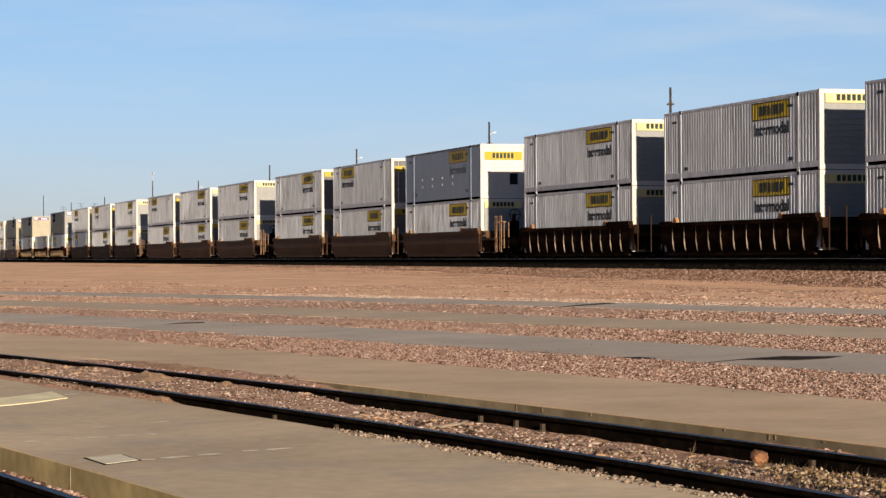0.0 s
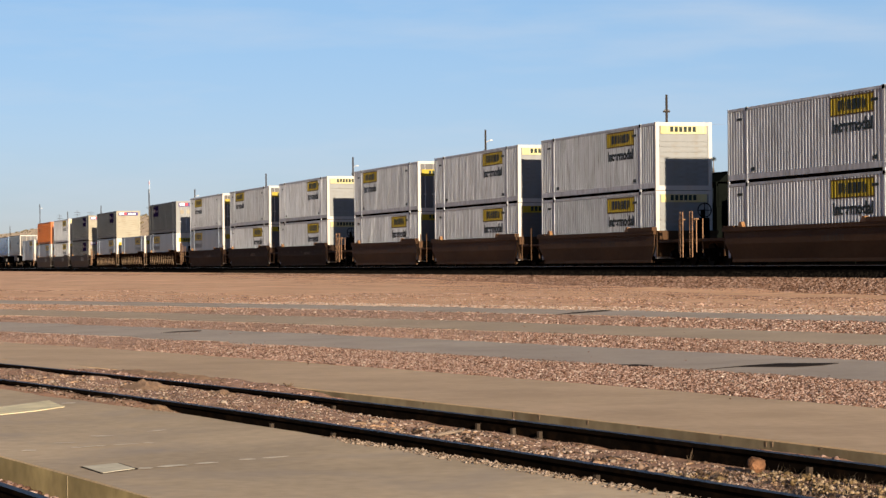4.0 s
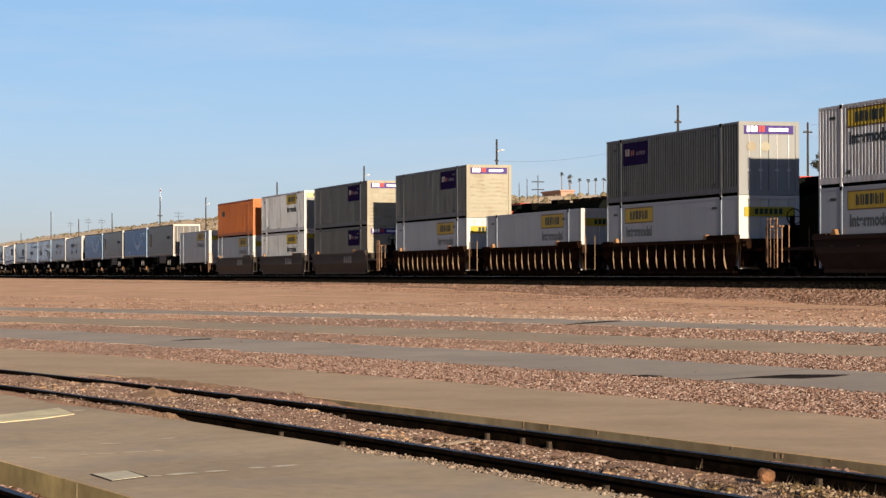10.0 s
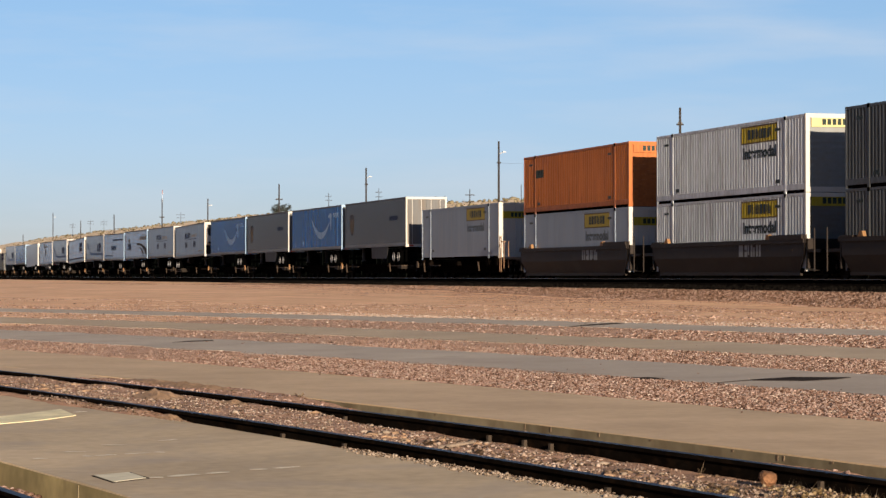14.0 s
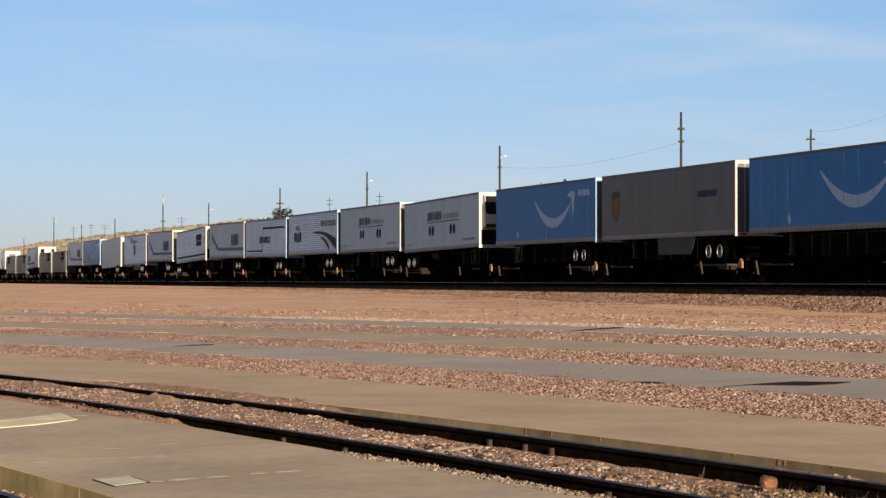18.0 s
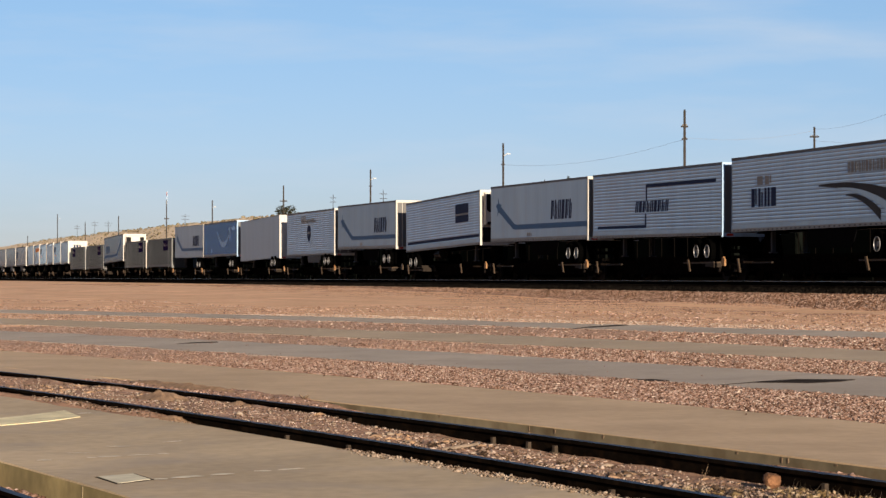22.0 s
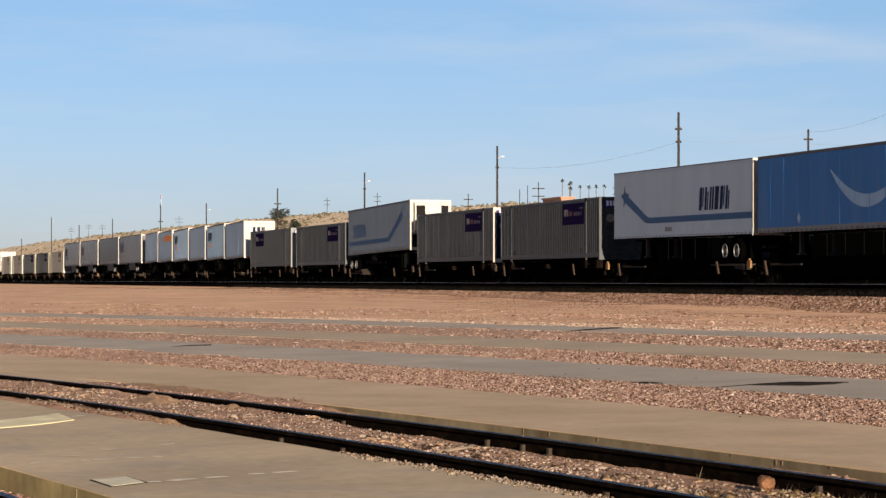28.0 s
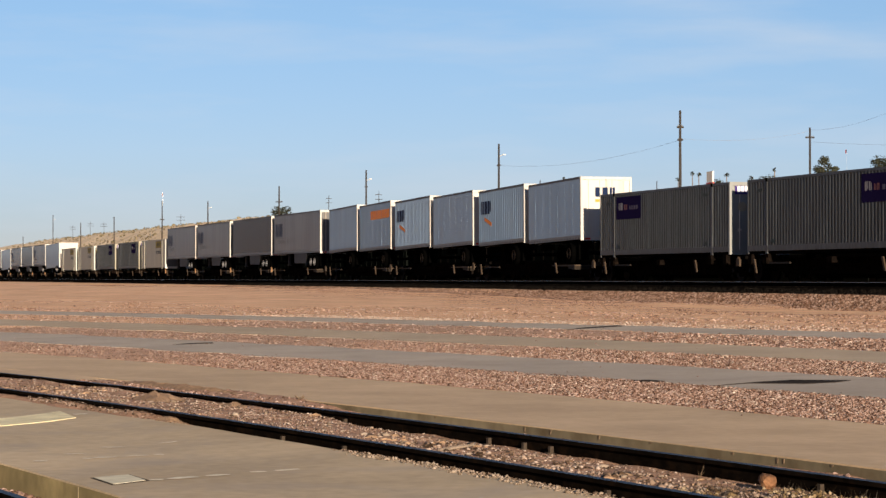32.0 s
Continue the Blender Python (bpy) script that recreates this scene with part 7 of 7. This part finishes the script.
lrnd = random.Random(9)
plate_on("plate_seat", [(-17.70, 2.165), (-17.925, 2.475), (-17.35, 2.535), (-17.05, 2.235)], -0.12, 0.003, "patch", "dark gap round a cover plate in the platform", "plate frame")
plate_on("cover_plate", [(-17.71, 2.19), (-17.89, 2.46), (-17.36, 2.51), (-17.09, 2.25)], -0.12, 0.006, "palepatch", "pale worn metal cover plate in the platform", "cover plate")
plate_on("board", [(-26.12, 2.88), (-25.0, 2.91), (-24.0, 1.95), (-25.2, 2.0)], -0.12, 0.007, "fadedyellow", "faded yellow board lying on the platform", "board")
for pts in (((-20.21, 2.24), (-20.15, 2.45)), ((-20.93, 2.62), (-20.89, 2.77)), ((-19.6, 2.33), (-19.92, 3.0)), ((-21.2, 2.98), (-21.28, 3.21)), ((-17.34, 2.53), (-17.69, 3.11)), ((-25.51, 2.94), (-25.56, 3.52)), ((-17.89, 3.34), (-18.06, 3.71)), ((-19.46, 1.94), (-19.37, 2.02))):
    # flakes of worn paint along the line
    (xa, ya), (xb, yb) = pts
    ln = math.hypot(xb - xa, yb - ya)
    bm = bmesh.new()
    k = 0.0
    while k < ln:
        w = lrnd.uniform(0.08, 0.35)
        if lrnd.random() < 0.92:
            ux, uy = (xb - xa) / ln, (yb - ya) / ln
            hw_ = lrnd.uniform(0.03, 0.075)
            ring = []
            for q in range(8):
                e, f = math.cos(q * math.tau / 8) * w / 2 * lrnd.uniform(0.7, 1.1), math.sin(q * math.tau / 8) * hw_ * lrnd.uniform(0.6, 1.3)
                px_, py_ = xa + ux * (k + w / 2 + e) - uy * f, ya + uy * (k + w / 2 + e) + ux * f
                ring.append(bm.verts.new((px_, py_, plat_z(px_, py_, off(px_, py_)) + 0.005)))
            bm.faces.new(ring)
        k += w + lrnd.uniform(0.0, 0.05)
    tagged(new("worn_line", finish("worn_line", bm, "line")), "thin worn pale line flaking off the platform", "line", kind="stuff")
# tar patches; the second outline is raised debris drawn flat
for pts, z in (([(-27.66, 10.74), (-28.1, 11.5), (-28.25, 12.0), (-27.75, 12.54), (-27.45, 12.2), (-27.38, 11.78), (-27.9, 11.3)], 0.075), ([(-29.5, 10.35), (-29.4, 10.55), (-29.0, 10.62), (-28.85, 10.5), (-29.1, 10.36)], 0.055), ([(-46.4, 7.19), (-46.9, 7.6), (-46.9, 8.05), (-46.5, 8.0)], 0.095), ([(-48.1, 15.5), (-49.0, 16.2), (-49.6, 17.1), (-49.1, 17.1), (-48.6, 16.3)], 0.31)):
    plate_on("tar_patch", pts, z, 0.004, "patch", "flat black patch on the paved strip", "tar patch")
# chips knocked out of the far platform's edge
for x, w, h in ((-21.7, 0.008, 0.05), (-21.2, 0.014, 0.045), (-20.3, 0.014, 0.035), (-19.4, 0.025, 0.015), (-18.1, 0.015, 0.02), (-17.45, 0.012, 0.045), (-17.36, 0.01, 0.04), (-16.7, 0.02, 0.015), (-23.6, 0.02, 0.02), (-15.4, 0.02, 0.02)):
    a = angle_of(x, 2.38)
    bm = bmesh.new()
    pts = [(-w, -h * 0.2), (-w * 0.5, -h), (w * 0.4, -h * 0.9), (w, -h * 0.1), (w * 0.3, 0.0), (-w * 0.6, 0.0)]
    prism(bm, pts, -0.004, 0.01)
    o = tagged(new("edge_chip", finish("edge_chip", bm, "bark")), "dark chip broken out of the platform edge", "chip")
    xx, yy = arc(2.366, a)
    o.matrix_basis = pose(xx, yy, -0.052, 0, 0, -math.degrees(a))
# a pale stick and a dead twig
bm = bmesh.new()
tube(bm, (-19.35, 5.16, -0.085), (-19.55, 5.5, -0.06), 0.018, 6, 0.012)
tube(bm, (-19.55, 5.5, -0.06), (-19.9, 5.62, -0.07), 0.012, 6, 0.008)
tagged(new("stick", finish("stick", bm, "palestone")), "pale weathered stick lying in the ballast", "stick")
bm = bmesh.new()
for k in range(9):
    q = k * 0.7
    tube(bm, (-26.96, 5.6, -0.04), (-26.96 + 0.07 * math.cos(q), 5.6 + 0.06 * math.sin(q), -0.02 + 0.03 * ((k * 5) % 4) / 3), 0.008, 5, 0.003)
tagged(new("dead_twig", finish("dead_twig", bm, "bark")), "dark dead twigs on the platform edge", "twig")
bm = bmesh.new()
a = angle_of(-17.15, -2.9)
q0, q1 = arc(-2.896, a - 0.00004), arc(-2.896, a + 0.00004)
q2, q3 = arc(-2.86, a + 0.00004), arc(-2.86, a - 0.00004)
prism(bm, [q0, q1, q2, q3], -0.31, -0.132)
for v in bm.verts:
    v.co = Vector((v.co.x, v.co.z, v.co.y))
tagged(new("joint_seal", finish("joint_seal", bm, "joint")), "pale crumbling joint in the platform edge", "joint")
rnd = random.Random(4)
b = bmesh.new()
bmesh.ops.create_icosphere(b, subdivisions=2, radius=0.064)
for v in b.verts:
    v.co *= 1 + 0.28 * noise.noise(v.co * 22)
    v.co = Vector((max(-0.058, v.co.x * 1.15), v.co.y * 0.9, min(v.co.z * 0.9, 0.046 - v.co.x * 0.22)))
rock = tagged(new("rock", finish("rock", b, "rock")), "angular brown rock lying in the ballast", "rock")
rock.matrix_basis = pose(-15.57, 6.43, -0.06)
for x, y, r in ((-23.75, 3.6, 0.035), (-24.05, 3.54, 0.03), (-23.3, 3.67, 0.028), (-23.55, 3.66, 0.02), (-30.0, 4.3, 0.16), (-29.5, 4.5, 0.12)):
    b = ico(r, rnd, 0.5)
    o = tagged(new("dirt_clod", finish("dirt_clod", b, "clod")), "tan clod of dry dirt by the rail", "dirt clod")
    o.matrix_basis = pose(x, y, -0.1)
# heaps of dirt drifted against the rails
for x, d, ra, rb, h in ((-23.95, -0.12, 0.5, 0.12, 0.05), (-23.35, -0.14, 0.25, 0.08, 0.035), (-27.6, 1.05, 0.9, 0.34, 0.085), (-25.9, 1.25, 0.7, 0.14, 0.03), (-30.0, 2.1, 3.5, 0.26, 0.05)):
    bm = bmesh.new()
    rings = []
    for i in range(9):
        q = i / 8
        row = []
        for k in range(28):
            t = k * math.tau / 28
            wob = 1 + 0.28 * noise.noise((math.cos(t) * 2 + x, math.sin(t) * 2, d))
            a = angle_of(x + ra * q * wob * math.cos(t), d)
            px_, py_ = arc(d + rb * q * wob * math.sin(t), a)
            row.append(bm.verts.new((px_, py_, bed_z(px_, py_) - 0.03 + (h + 0.03) * (1 - smooth01(q)) + 0.04 * (1 - q) * noise.noise((px_ * 14, py_ * 14, 1)))))
        rings.append(row)
    for ra_, rb_ in zip(rings, rings[1:]):
        for k in range(28):
            bm.faces.new((ra_[k], ra_[(k + 1) % 28], rb_[(k + 1) % 28], rb_[k]))
    tagged(new("dirt_mound", finish("dirt_mound", bm, "clod")), "low mound of loose reddish dirt against the rail", "mound")
# dry weeds by the far rail
for x, d in ((-16.6, 1.3), (-16.5, 1.25), (-20.2, 1.0), (-13.8, 0.4)):
    a = angle_of(x, d)
    bm = bmesh.new()
    for k in range(3):
        dx, dy = rnd.uniform(-0.04, 0.04), rnd.uniform(-0.04, 0.04)
        tube(bm, (0, 0, -0.02), (dx, dy, rnd.uniform(0.03, 0.085)), 0.0012, 4, 0.0006)
    o = tagged(new("dry_weed", finish("dry_weed", bm, "bark")), "thin dry weed stalks among the ballast", "weed")
    xx, yy = arc(d, a)
    o.matrix_basis = pose(xx, yy, -0.1)


# ---- motion ----
def travel(t):
    k = t / 16.0
    return 369.6 * k - 4.9 * k * k


def motions():
    times = [0.0, 4.0, 8.0, 12.0, 16.0, 20.0, 24.0, 28.0, 32.0]
    for ob, x, y, z, tilt in MOVERS:
        walk(ob, [(t, pose(x + travel(t), y, z, 0, tilt)) for t in times])


motions()
